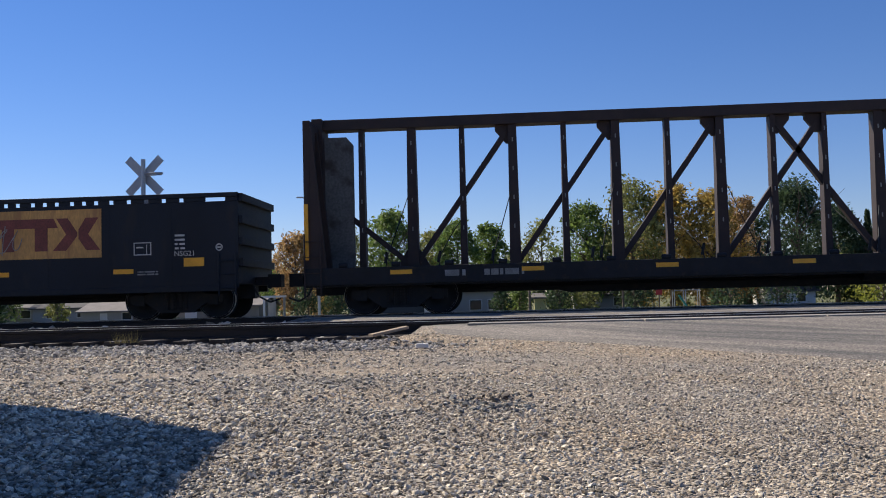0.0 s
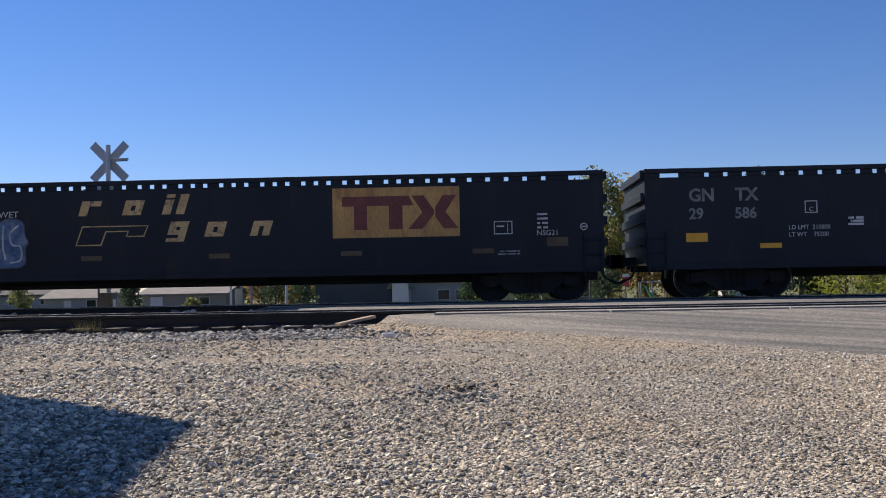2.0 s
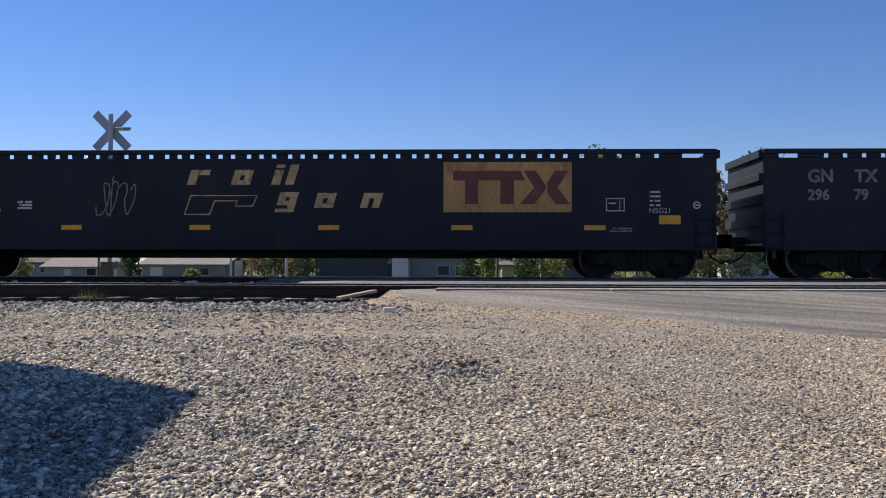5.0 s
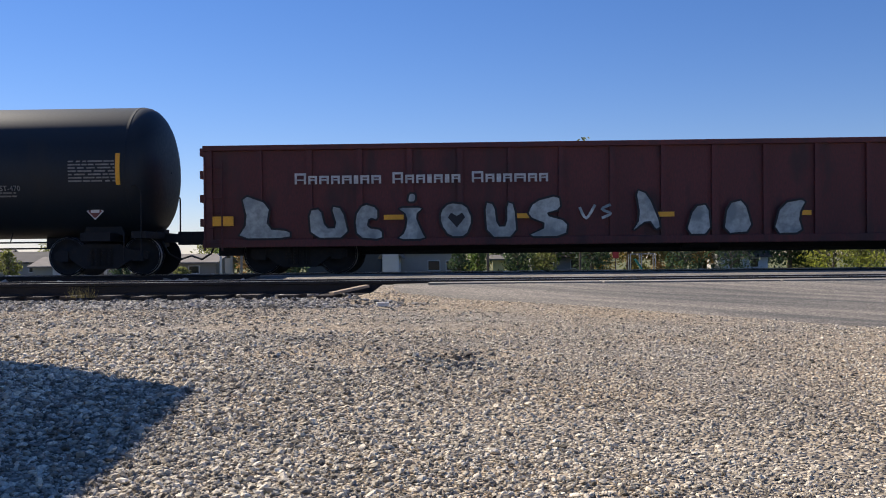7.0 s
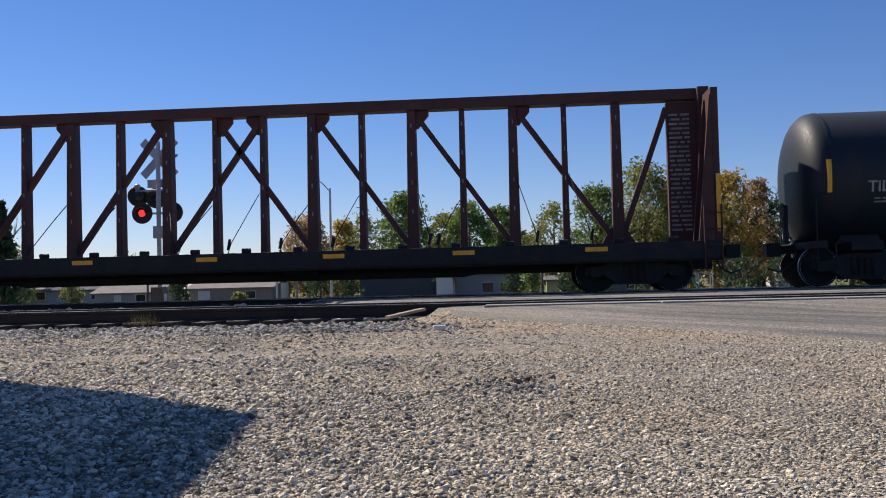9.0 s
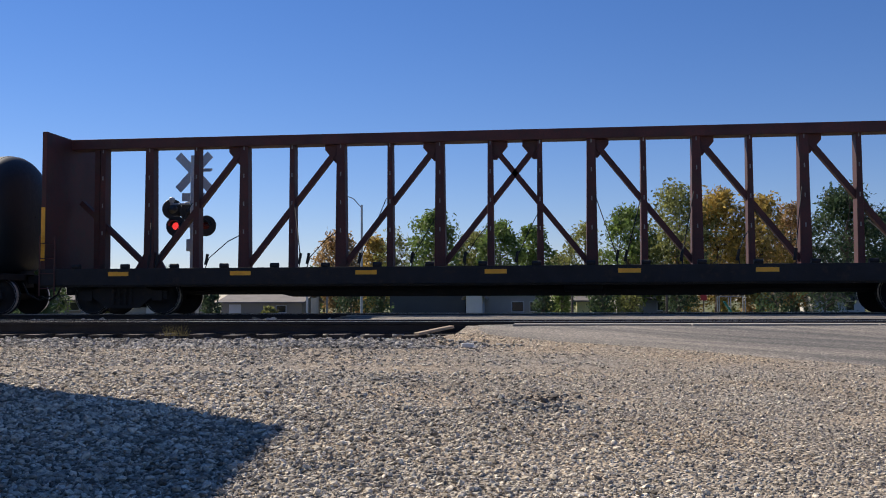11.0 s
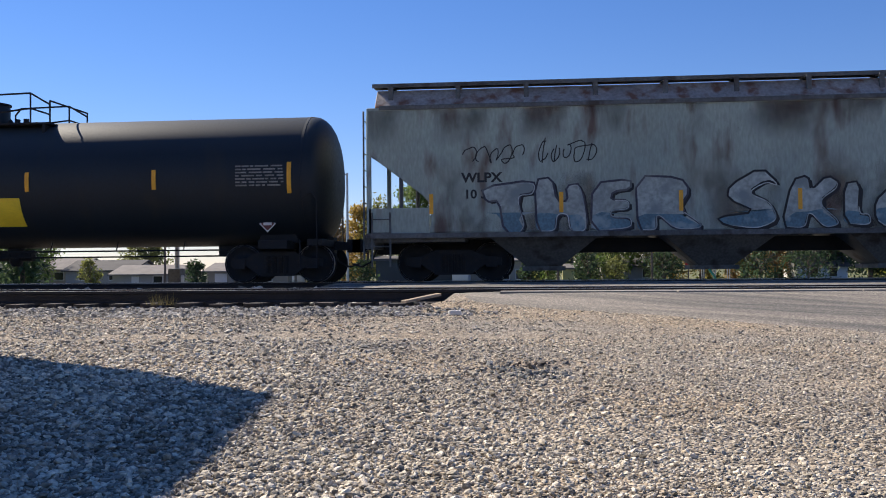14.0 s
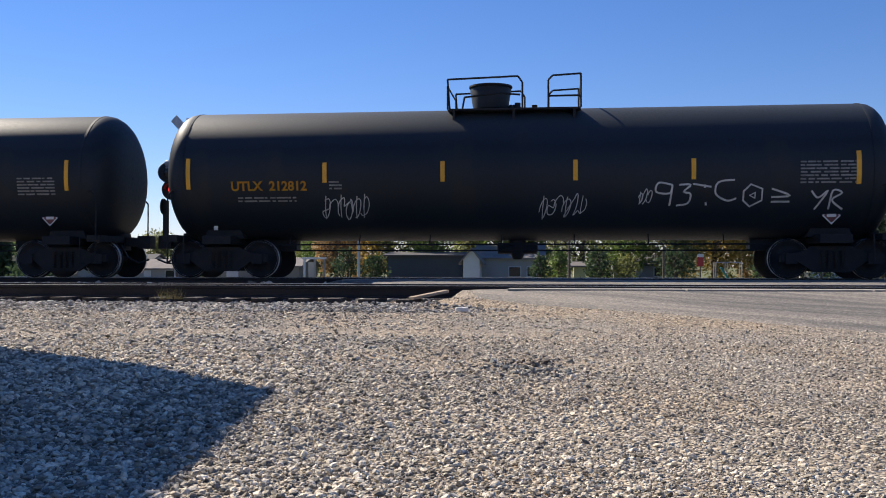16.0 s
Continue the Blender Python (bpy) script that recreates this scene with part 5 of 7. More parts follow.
def centre_beam(s0, paint, label, deep=True, lit_end=False, top=4.78, open_end=False, hl=11.4):
    car = thing("centre_beam_car", (s0, TRAIN_Y, RAIL), label, "railway flat car", "cars of the freight train")
    CARS.append((car, s0))
    deck = 1.06
    d = Shape()
    d.box(-hl, hl, -1.4, 1.4, deck - 0.08, deck)
    part("deck", d, paint, car)
    for k in (-1, 1):
        y = k * 1.45
        s = Shape()
        s.bar([(y - 0.06, deck - 0.36), (y + 0.06, deck - 0.36), (y + 0.06, deck + 0.04), (y - 0.06, deck + 0.04)], -hl, hl)
        s.box(-hl, hl, min(y, y - k * 0.2), max(y, y - k * 0.2), deck - 0.40, deck - 0.34)
        # the sill takes a near-black colour, darker than the car's paint
        part("side_sill", s, IRON, car, "near-black side sill", bevel=0.012)
        w = Shape().lathe_x([(-0.1, 0.02), (-0.1, 0.06), (0.1, 0.06), (0.1, 0.02)], 8).mesh("strap_winch", IRON)
        for i in range(18):
            part("strap_winch", w, IRON, car, at=(-hl + 0.9 + i * 1.225, k * 1.42, deck + 0.09))
    part("top_chord", Shape().box(-hl, hl, -0.22, 0.22, top - 0.26, top), paint, car, bevel=0.015)
    h = [0.6 + 1.235 * i for i in range(8 if deep else 9)]
    px = [-v for v in h[::-1]] + h
    for k in (-1, 1):
        for i, v in enumerate(h):
            x, w = k * v, 0.2 if i % 2 else 0.12
            s = Shape().slab([(x - w * 0.7, deck), (x + w * 0.7, deck), (x + w / 2, top - 0.25), (x - w / 2, top - 0.25)], -0.16, 0.16)
            part("post", s, paint, car, bevel=0.008)
            for z in (2.0, 2.7, 3.4, 4.1):
                part("post_slot", Shape().box(x - 0.014, x + 0.014, -0.168, -0.162, z, z + 0.1), GREY_PAINT, car)

    def brace(xa, za, xb, zb):
        part("diagonal_brace", Shape().beam((xa, 0, za), (xb, 0, zb), 0.13, 0.16), paint, car)

    def gusset(x, k):
        part("gusset", Shape().slab([(x, top - 0.26), (x + k * 0.42, top - 0.26), (x + k * 0.42, top - 0.38), (x + k * 0.16, top - 0.7), (x, top - 0.7)], -0.06, 0.06), paint, car)
    lo, hi = deck + 0.1, top - 0.42
    for k in (-1, 1):
        for i in (1, 3, 5):
            brace(k * (h[i] + 0.15), hi, k * (h[i + 2] - 0.05), lo)
            gusset(k * h[i], k)
        brace(k * (h[7] + 0.05), lo, k * (hl - 0.95 if deep else hl - 0.3), hi if deep else 2.85)
        brace(-k * (h[0] - 0.1), hi, k * (h[1] - 0.05), lo)
        gusset(k * h[0], -k)
        foot = Shape().slab([(k * h[7] - 0.45, deck), (k * h[7] + 0.45, deck), (k * h[7] + 0.15, deck + 0.5), (k * h[7] - 0.15, deck + 0.5)], -0.05, 0.05)
        part("foot_gusset", foot, paint, car)
    for k in (-1, 1):
        x = k * hl
        s = Shape()
        if open_end:
            s.slab([(x, deck - 0.3), (x - k * 0.12, deck - 0.3), (x - k * 0.12, top), (x, top)], -1.46, 1.46)
        else:
            s.slab([(x, deck - 0.3), (x - k * 0.26, deck - 0.3), (x - k * 0.26, top), (x, top)], -0.42, 0.42)
            s.slab([(x, deck), (x - k * 0.16, deck), (x - k * 0.16, top - 0.22), (x, top - 0.22)], -1.42, 1.42)
        for y in () if open_end else (-1.42, -0.7, 0.7, 1.42):
            f = Shape().slab([(x - k * 0.163, deck), (x - k * 0.52, deck), (x - k * 0.2, top - 0.4), (x - k * 0.163, top - 0.4)], y - 0.05, y + 0.05)
            part("stiffener", f, paint, car)
        part("end_bulkhead", s, paint, car, "steel end bulkhead with stiffeners", bevel=0.012)
        if deep:
            p = Shape().box(min(x - k * 0.95, x - k * 0.26), max(x - k * 0.95, x - k * 0.26), -0.10, 0.10, deck, top - 0.3)
            part("end_web", p, paint, car)
            text_bars(car, min(x - k * 0.9, x - k * 0.42), 4.2, 0.48, 26, GREY_PAINT, -0.102, 0.05, 0.06, 17)
        elif open_end:
            part("post", Shape().box(x - k * 0.75 - 0.07, x - k * 0.75 + 0.07, -0.12, 0.12, deck, top - 0.26), paint, car, bevel=0.008)
        else:
            p = Shape().slab([(x - k * 0.26, deck), (x - k * 0.95, deck), (x - k * 0.95, top - 0.6), (x - k * 0.8, top - 0.42), (x - k * 0.26, top - 0.42)], -0.1, 0.1)
            # lit_end gives the web a paler grey, its lit look put into the colour
            part("end_web", p, HOPPER_DARK if lit_end else paint, car, "plain end web plate")
        ladder(car, x - k * 0.02, x - k * 0.4, -1.53, 0.45, 1.9, paint, 4)
        plate(car, x - k * 0.06, 1.95, 0.10, 1.3, YELLOW, -1.47)
        coupler(car, x, k)
    for x in np.arange(-9.4, 9.5, 3.0):
        plate(car, x, 0.97, 0.5, 0.1, YELLOW, -1.512)
    # slack tie-down straps
    r = random.Random(int(-s0 * 3))
    for i in range(15):
        x = px[i + (len(px) > 16)]
        z = r.uniform(1.9, 3.0)
        a = r.choice((-1, 1))
        s = Shape().pipe([(x + 0.08 * a, -0.2, z), (x + 0.25 * a, -0.6, (z + 1.6) / 2), (x + 0.5 * a, -1.2, 1.35), (x + 0.52 * a, -1.4, 1.1)], 0.013, 4)
        s.add(*hook(x + 0.52 * a, -1.3, 1.34))
        part("tie_down_strap", s, IRON, car, "slack steel tie-down strap")
    underframe(car, hl, 0.64, IRON, 9.5)
    b = Shape().slab([(-7.0, 0.75), (7.0, 0.75), (5.5, 0.42), (-5.5, 0.42)], -0.14, 0.14)
    part("fish_belly_sill", b, IRON, car)
    for x in (-9.5, 9.5):
        truck(car, x)
    return car


ca = centre_beam(6.8, BEAM_BROWN, "empty brown centre-beam flat car with diagonal braces", False, True, hl=11.65)
text_bars(ca, -8.4, 0.99, 0.5, 1, GREY_PAINT, -1.512, 0.14, 0.05, 2)
text_bars(ca, -7.5, 0.99, 0.9, 1, GREY_PAINT, -1.512, 0.14, 0.05, 4)
centre_beam(-143.68, BEAM_RED, "empty oxide-red centre-beam flat car with solid end webs")
centre_beam(-168.1, BEAM_RED, "empty dark-red centre-beam flat car with open end frames", False, top=4.45, open_end=True)


# ---- covered hopper ----
def hopper(s0):
    car = thing("covered_hopper_car", (s0, TRAIN_Y, RAIL), "weathered grey covered hopper car with teal graffiti and rust", "railway hopper car", "cars of the freight train")
    CARS.append((car, s0))
    hl, y0 = 9.95, 1.55
    side = [(-hl, 4.02), (-hl, 2.95), (-hl + 0.16, 2.86), (-hl + 1.3, 1.98), (-hl + 1.5, 1.74), (-hl + 1.45, 1.12), (hl - 1.45, 1.12), (hl - 1.5, 1.74), (hl - 1.3, 1.98), (hl - 0.16, 2.86), (hl, 2.95), (hl, 4.02)]
    part("hopper_body", Shape().slab(side, -y0, y0), HOPPER, car, "grey curved-side hopper body", bevel=0.03)
    part("roof", Shape().bar([(-y0, 4.02), (y0, 4.02), (1.4, 4.2), (1.15, 4.48), (0.7, 4.56), (-0.7, 4.56), (-1.15, 4.48), (-1.4, 4.2)], -hl + 0.2, hl - 0.2), ROOF_RUST, car, "rust-stained roof", bevel=0.01)
    for k in (-1, 1):
        part("roof_eave", Shape().bar([(k * y0 - 0.04, 3.96), (k * y0 + 0.04, 3.96), (k * y0 + 0.04, 4.06), (k * y0 - 0.04, 4.06)], -hl + 0.3, hl - 0.3), HOPPER_DARK, car)
        wb = Shape().box(-hl + 0.1, hl - 0.1, min(k * 0.75, k * 1.28), max(k * 0.75, k * 1.28), 4.57, 4.61)
        wb.box(-hl + 0.1, hl - 0.1, k * 1.28 - 0.02, k * 1.28 + 0.02, 4.53, 4.62)
        part("running_board", wb, HOPPER_DARK, car, "grating running board")
        s = Shape().bar([(k * y0 - 0.09, 1.0), (k * y0 + 0.025, 1.0), (k * y0 + 0.025, 1.12), (k * y0 - 0.09, 1.12)], -hl, hl)
        part("side_sill", s, HOPPER_DARK, car, bevel=0.01)
        for q in (-1, 1):
            strip = Shape().box(min(q * (hl - 0.05), q * (hl - 1.452)), max(q * (hl - 0.05), q * (hl - 1.452)), min(k * y0, k * (y0 - 0.03)), max(k * y0, k * (y0 - 0.03)), 1.12, 1.70)
            part("lower_side", strip, HOPPER, car)
        x = k * (hl - 0.05)
        for y in (-1.5, 1.5):
            part("corner_post", Shape().box(x - 0.05, x + 0.05, y - 0.05, y + 0.04, 1.12, 2.94), HOPPER, car)
        for y in (-1.5, 1.5):
            s2 = Shape()
            s2.rod((x - k * 0.75, y, 1.65), (x - k * 0.75, y, 2.6), 0.05, 8)
            part("strut", s2, HOPPER_DARK, car)
        lad = Shape()
        for y in (-1.52, -1.05):
            lad.rod((x + k * 0.12, y, 0.5), (x + k * 0.12, y, 3.95), 0.022, 6)
        for i in range(9):
            lad.rod((x + k * 0.12, -1.52, 0.7 + i * 0.38), (x + k * 0.12, -1.05, 0.7 + i * 0.38), 0.014, 5)
        part("end_ladder", lad, HOPPER_DARK, car)
        ladder(car, x - k * 0.08, x - k * 0.5, -1.6, 0.35, 1.6, HOPPER_DARK, 4, "side_ladder")
        end = Shape().box(min(x, x - k * 2.2), max(x, x - k * 2.2), -1.45, 1.45, 0.92, 1.0)
        end.box(x - 0.12, x + 0.12, -1.5, 1.5, 0.78, 1.1)
        part("end_platform", end, HOPPER_DARK, car)
        eq = Shape().lathe_x([(-0.3, 0.02), (-0.28, 0.17), (0.28, 0.17), (0.3, 0.02)], 12, 1.3)
        part("air_reservoir", eq, IRON, car, at=(x - k * 1.0, -0.6, 0), smooth=True)
        coupler(car, x, k)
    for i in range(13):
        x = -hl + 0.55 + i * (2 * hl - 1.1) / 12
        for k in (-1, 1):
            br = Shape()
            br.beam((x, k * 1.36, 4.2), (x, k * 1.36, 4.55), 0.11, 0.05)
            br.box(x - 0.05, x + 0.05, min(k * 0.6, k * 1.36), max(k * 0.6, k * 1.36), 4.52, 4.57)
            part("board_bracket", br, HOPPER_DARK, car)
    hatch = Shape().bar([(-0.35, 4.51), (0.35, 4.51), (0.3, 4.62), (-0.3, 4.62)], -hl + 0.8, hl - 0.8)
    part("roof_hatch", hatch, ROOF_RUST, car, "long trough hatch cover")
    for x in (-5.9, -1.95, 2.1, 5.9):
        s = Shape()
        lo, up = 0.34, 1.1
        vs = [(x - 1.35, -1.4, up), (x + 1.35, -1.4, up), (x + 1.35, 1.4, up), (x - 1.35, 1.4, up),
              (x - 0.4, -0.7, lo), (x + 0.4, -0.7, lo), (x + 0.4, 0.7, lo), (x - 0.4, 0.7, lo)]
        s.add(vs, [(0, 1, 5, 4), (1, 2, 6, 5), (2, 3, 7, 6), (3, 0, 4, 7), (4, 5, 6, 7), (0, 3, 2, 1)])
        s.box(x - 0.5, x + 0.5, -0.8, 0.8, lo - 0.1, lo)
        part("outlet_chute", s, HOPPER_DARK, car, "dark discharge chute")
    part("centre_sill", Shape().box(-hl, hl, -0.17, 0.17, 0.66, 1.0), IRON, car)
    for x in (-8.0, 8.18):
        truck(car, x)
    y = -y0
    # rust that seeps from the roof edge and the lower welds
    part("rust_stain", Shape().box(-9.9, 9.9, y - 0.003, y - 0.001, 3.02, 3.95), RUST_FILM, car, "soft brown rust stains along the roof edge")
    part("rust_stain", Shape().box(-8.4, 8.4, y - 0.003, y - 0.001, 1.14, 3.01), RUST_FILM_LOW, car, "scattered orange-brown rust blooms")
    for x in (-8.45, -5.5, -2.85, -0.28, 2.55, 5.0):
        plate(car, x, 1.78, 0.09, 0.46, YELLOW, y - 0.024)
    plate(car, 8.3, 2.06, 0.12, 0.9, YELLOW, y - 0.024)
    text_bars(car, 6.3, 2.45, 0.75, 5, GREY_PAINT, y - 0.004, 0.03, 0.06, 6)
    lettering("WLPX", -7.75, 2.27, 0.30, y - 0.004, G_BLACK, car, wide=1.1, bold=0.01)
    lettering("10 3 2", -7.7, 1.9, 0.28, y - 0.004, G_BLACK, car, wide=1.05, bold=0.008)
    graffiti(car, scrawl(-7.7, 2.65, 1.4, 0.5, 51, 5) + scrawl(-6.0, 2.65, 1.3, 0.5, 52, 5), 0.025, G_BLACK, y - 0.006, label="black outline tag")
    graffiti(car, scrawl(4.6, 3.1, 1.1, 0.2, 53, 9), 0.025, G_BLACK, y - 0.006, label="small black tag")
    graffiti(car, scrawl(6.4, 1.85, 1.7, 0.3, 54, 8), 0.025, HOPPER_DARK, y - 0.006, label="faded grey tag")
    # two teal words in fat angular letters, then a navy one
    glyphs = [
        ([(-7.3, 2.15), (-6.1, 2.3), (-6.1, 2.0), (-6.5, 1.95), (-6.3, 1.1), (-6.8, 1.1), (-6.9, 1.85), (-7.2, 1.8)], G_PALE, G_NAVY),
        ([(-6.05, 1.1), (-5.65, 1.1), (-5.6, 1.5), (-5.35, 1.5), (-5.3, 1.1), (-4.9, 1.1), (-5.05, 2.2), (-5.4, 2.15), (-5.35, 1.8), (-5.6, 1.8), (-5.7, 2.35), (-6.1, 2.3)], G_PALE, G_NAVY),
        ([(-4.85, 1.1), (-3.95, 1.15), (-3.95, 1.4), (-4.4, 1.42), (-4.4, 1.58), (-4.0, 1.6), (-4.0, 1.8), (-4.4, 1.82), (-4.35, 2.0), (-3.95, 2.05), (-3.95, 2.28), (-4.8, 2.2)], G_PALE, G_NAVY),
        ([(-3.8, 1.1), (-3.4, 1.1), (-3.4, 1.5), (-2.95, 1.1), (-2.3, 1.15), (-2.9, 1.6), (-2.65, 2.0), (-2.85, 2.3), (-3.85, 2.35)], G_PALE, G_NAVY),
        ([(-1.9, 1.2), (-1.2, 1.1), (-0.75, 1.3), (-0.9, 1.7), (-1.4, 1.95), (-1.0, 2.2), (-0.7, 2.1), (-1.1, 2.5), (-1.8, 2.1), (-1.85, 1.8), (-1.2, 1.5), (-2.1, 1.4)], G_PALE, G_BLACK),
        ([(-0.7, 1.15), (-0.2, 1.1), (-0.1, 1.5), (0.25, 1.1), (0.6, 1.2), (0.1, 1.7), (0.6, 2.1), (0.3, 2.3), (-0.05, 1.95), (-0.1, 2.3), (-0.45, 2.2)], G_PALE, G_BLACK),
        ([(0.65, 1.2), (1.2, 1.15), (1.2, 1.4), (0.95, 1.42), (1.0, 2.15), (0.65, 2.1)], G_PALE, G_BLACK),
        ([(1.3, 1.3), (1.55, 1.1), (1.85, 1.25), (1.85, 1.75), (1.6, 2.0), (1.3, 1.7)], G_PALE, G_BLACK),
        ([(1.95, 1.15), (2.3, 1.1), (2.3, 1.7), (2.65, 1.1), (3.0, 1.2), (2.8, 2.2), (2.5, 2.3), (2.5, 1.75), (2.2, 2.45), (1.9, 2.2)], G_PALE, G_BLACK),
        ([(3.3, 1.2), (3.6, 1.2), (3.65, 1.5), (3.95, 1.2), (4.2, 1.25), (3.9, 1.7), (4.1, 2.0), (3.8, 2.25), (3.3, 2.15)], G_NAVY, G_BLACK),
        ([(4.25, 1.2), (4.5, 1.2), (4.6, 1.5), (4.75, 1.2), (5.05, 1.2), (4.7, 2.2), (4.45, 2.2)], G_NAVY, G_BLACK),
        ([(5.1, 1.4), (5.35, 1.15), (5.7, 1.3), (5.5, 1.5), (5.6, 1.9), (5.75, 2.1), (5.35, 2.3), (5.05, 1.9)], G_NAVY, G_BLACK),
        ([(5.8, 1.2), (6.1, 1.2), (6.1, 1.6), (6.6, 1.2), (6.9, 1.3), (6.3, 1.8), (6.7, 2.15), (6.3, 2.2), (6.0, 1.9), (6.0, 2.3), (5.75, 2.3)], G_NAVY, G_BLACK)]
    for p, m, o in glyphs:
        low = [(a, min(b, 1.52 + 0.05 * math.sin(a * 5))) for a, b in p]
        fat = rounded(p, 1)
        part("graffiti_shadow", Shape().slab([(a + 0.07, b - 0.05) for a, b in fat], y - 0.007, y - 0.004), G_BLACK, car, "black sprayed shadow of a letter")
        letter = part("graffiti_letter", Shape().slab(fat, y - 0.012, y - 0.007), G_GREY if m is G_PALE else G_NAVY, car, "fat smoky graffiti letter")
        if m is G_PALE:
            part("graffiti_shade", Shape().slab(rounded(low, 1), y - 0.015, y - 0.012), G_TEAL, letter, "teal lower half of the letter")
        graffiti(car, [fat + [fat[0]]], 0.05, o, y - 0.017, name="graffiti_outline")
        graffiti(car, [[(a * 0.96 + sum(q[0] for q in p) / len(p) * 0.04, b * 0.93 + 0.115) for a, b in fat[:len(fat) * 3 // 5]]], 0.022, G_PALE if m is G_PALE else GREY_PAINT, y - 0.019, name="graffiti_highlight")
    return car


hopper(-206.78)


# ---- crossing signal beyond the train ----
def signal():
    root = thing("crossing_signal", (-10.5, 27.0, 0.27), "galvanised railway crossing signal with crossbuck and red flashers", "crossing signal")
    mast = Shape().rod((0, 0, 0), (0, 0, 4.75), 0.065, 14)
    mast.lathe_z([(0, 0.2), (0.35, 0.2), (0.4, 0.09)], 0, 0, 16)
    part("mast", mast, GALV, root, "round steel mast", smooth=True)
    part("base", Shape().box(-0.35, 0.35, -0.35, 0.35, -0.3, 0.06), CONCRETE, root, bevel=0.02)
    turn = radians(-6)
    for k, a in ((0, 45), (1, -45)):
        b = Shape().box(-0.72, 0.72, -0.004, 0.004, -0.125, 0.125)
        ob = part("crossbuck_blade", b, SIGN_BACK, root, "grey back of a crossbuck blade", (0, 0.1 + k * 0.012, 4.28))
        ob.matrix_basis = Matrix.Translation((0, 0.09 + k * 0.012, 4.28)) @ Matrix.Rotation(turn, 4, "Z") @ Matrix.Rotation(radians(a), 4, "Y")
    sg = part("track_count_sign", Shape().box(-0.36, 0.36, -0.004, 0.004, -0.12, 0.12), SIGN_BACK, root, at=(-0.02, 0.1, 3.55))
    sg.rotation_euler = (0, 0, turn)
    arm = Shape().rod((0.02, 0, 4.35), (0.62, -0.12, 4.32), 0.03, 8)
    arm.rod((0.02, 0, 4.28), (0.6, -0.12, 4.28), 0.02, 8)
    part("bell_bracket", arm, GALV, root)
    part("junction_box", Shape().box(-0.14, 0.14, -0.12, 0.12, 1.95, 2.3), GALV, root, bevel=0.02)
    part("relay_box", Shape().box(-0.2, 0.16, -0.2, 0.2, 0.06, 0.55), HOPPER_DARK, root, "dark grey relay case", bevel=0.02)

    def flasher(x, y, z, face, lens, name="flasher"):
        d = Shape().lathe_x([(-0.02, 0.02), (-0.02, 0.3), (0.0, 0.305), (0.02, 0.3), (0.02, 0.02)], 28)
        d.lathe_x([(0.02, 0.13), (0.2, 0.11), (0.26, 0.05), (0.26, 0.01)], 18)
        ob = part(name, d, LAMP_BLACK, root, "black round flasher backboard", smooth=True)
        ob.matrix_basis = Matrix.Translation((x, y, z)) @ Matrix.Rotation(face, 4, "Z")
        hood = Shape()
        n = 12
        for i in range(n + 1):
            a = math.pi * i / n
            for r in (0.16, 0.168):
                hood.v += [(-0.02, r * math.cos(a), r * math.sin(a)), (-0.26 + 0.04 * abs(math.cos(a)), r * math.cos(a), r * math.sin(a))]
        for i in range(n):
            k = i * 4
            hood.f += [(k, k + 1, k + 5, k + 4), (k + 2, k + 6, k + 7, k + 3), (k + 1, k + 3, k + 7, k + 5)]
        part("hood", hood, LAMP_BLACK, ob)
        part("lens", Shape().lathe_x([(-0.06, 0.01), (-0.05, 0.06), (-0.025, 0.105)], 20), lens, ob, "red glass lens", smooth=True)
    near = radians(90)
    flasher(-0.45, -0.1, 2.68, near, RED_LIT)
    flasher(0.45, -0.1, 2.68, near, RED_DARK)
    flasher(-0.75, 0.35, 3.22, radians(-55), RED_DARK)
    flasher(-0.25, 0.45, 3.16, radians(-55), RED_DARK)
    cross = Shape().rod((-0.42, 0.08, 2.68), (0.42, 0.08, 2.68), 0.03, 8)
    cross.rod((-0.8, 0.3, 3.36), (0.1, 0.1, 3.36), 0.03, 8).rod((-0.75, 0.3, 3.36), (-0.75, 0.35, 3.2), 0.02, 6)
    cross.lathe_z([(3.38, 0.05), (3.48, 0.09), (3.54, 0.09), (3.58, 0.02)], -0.75, 0.3, 12)
    part("cross_arm", cross, GALV, root)


signal()


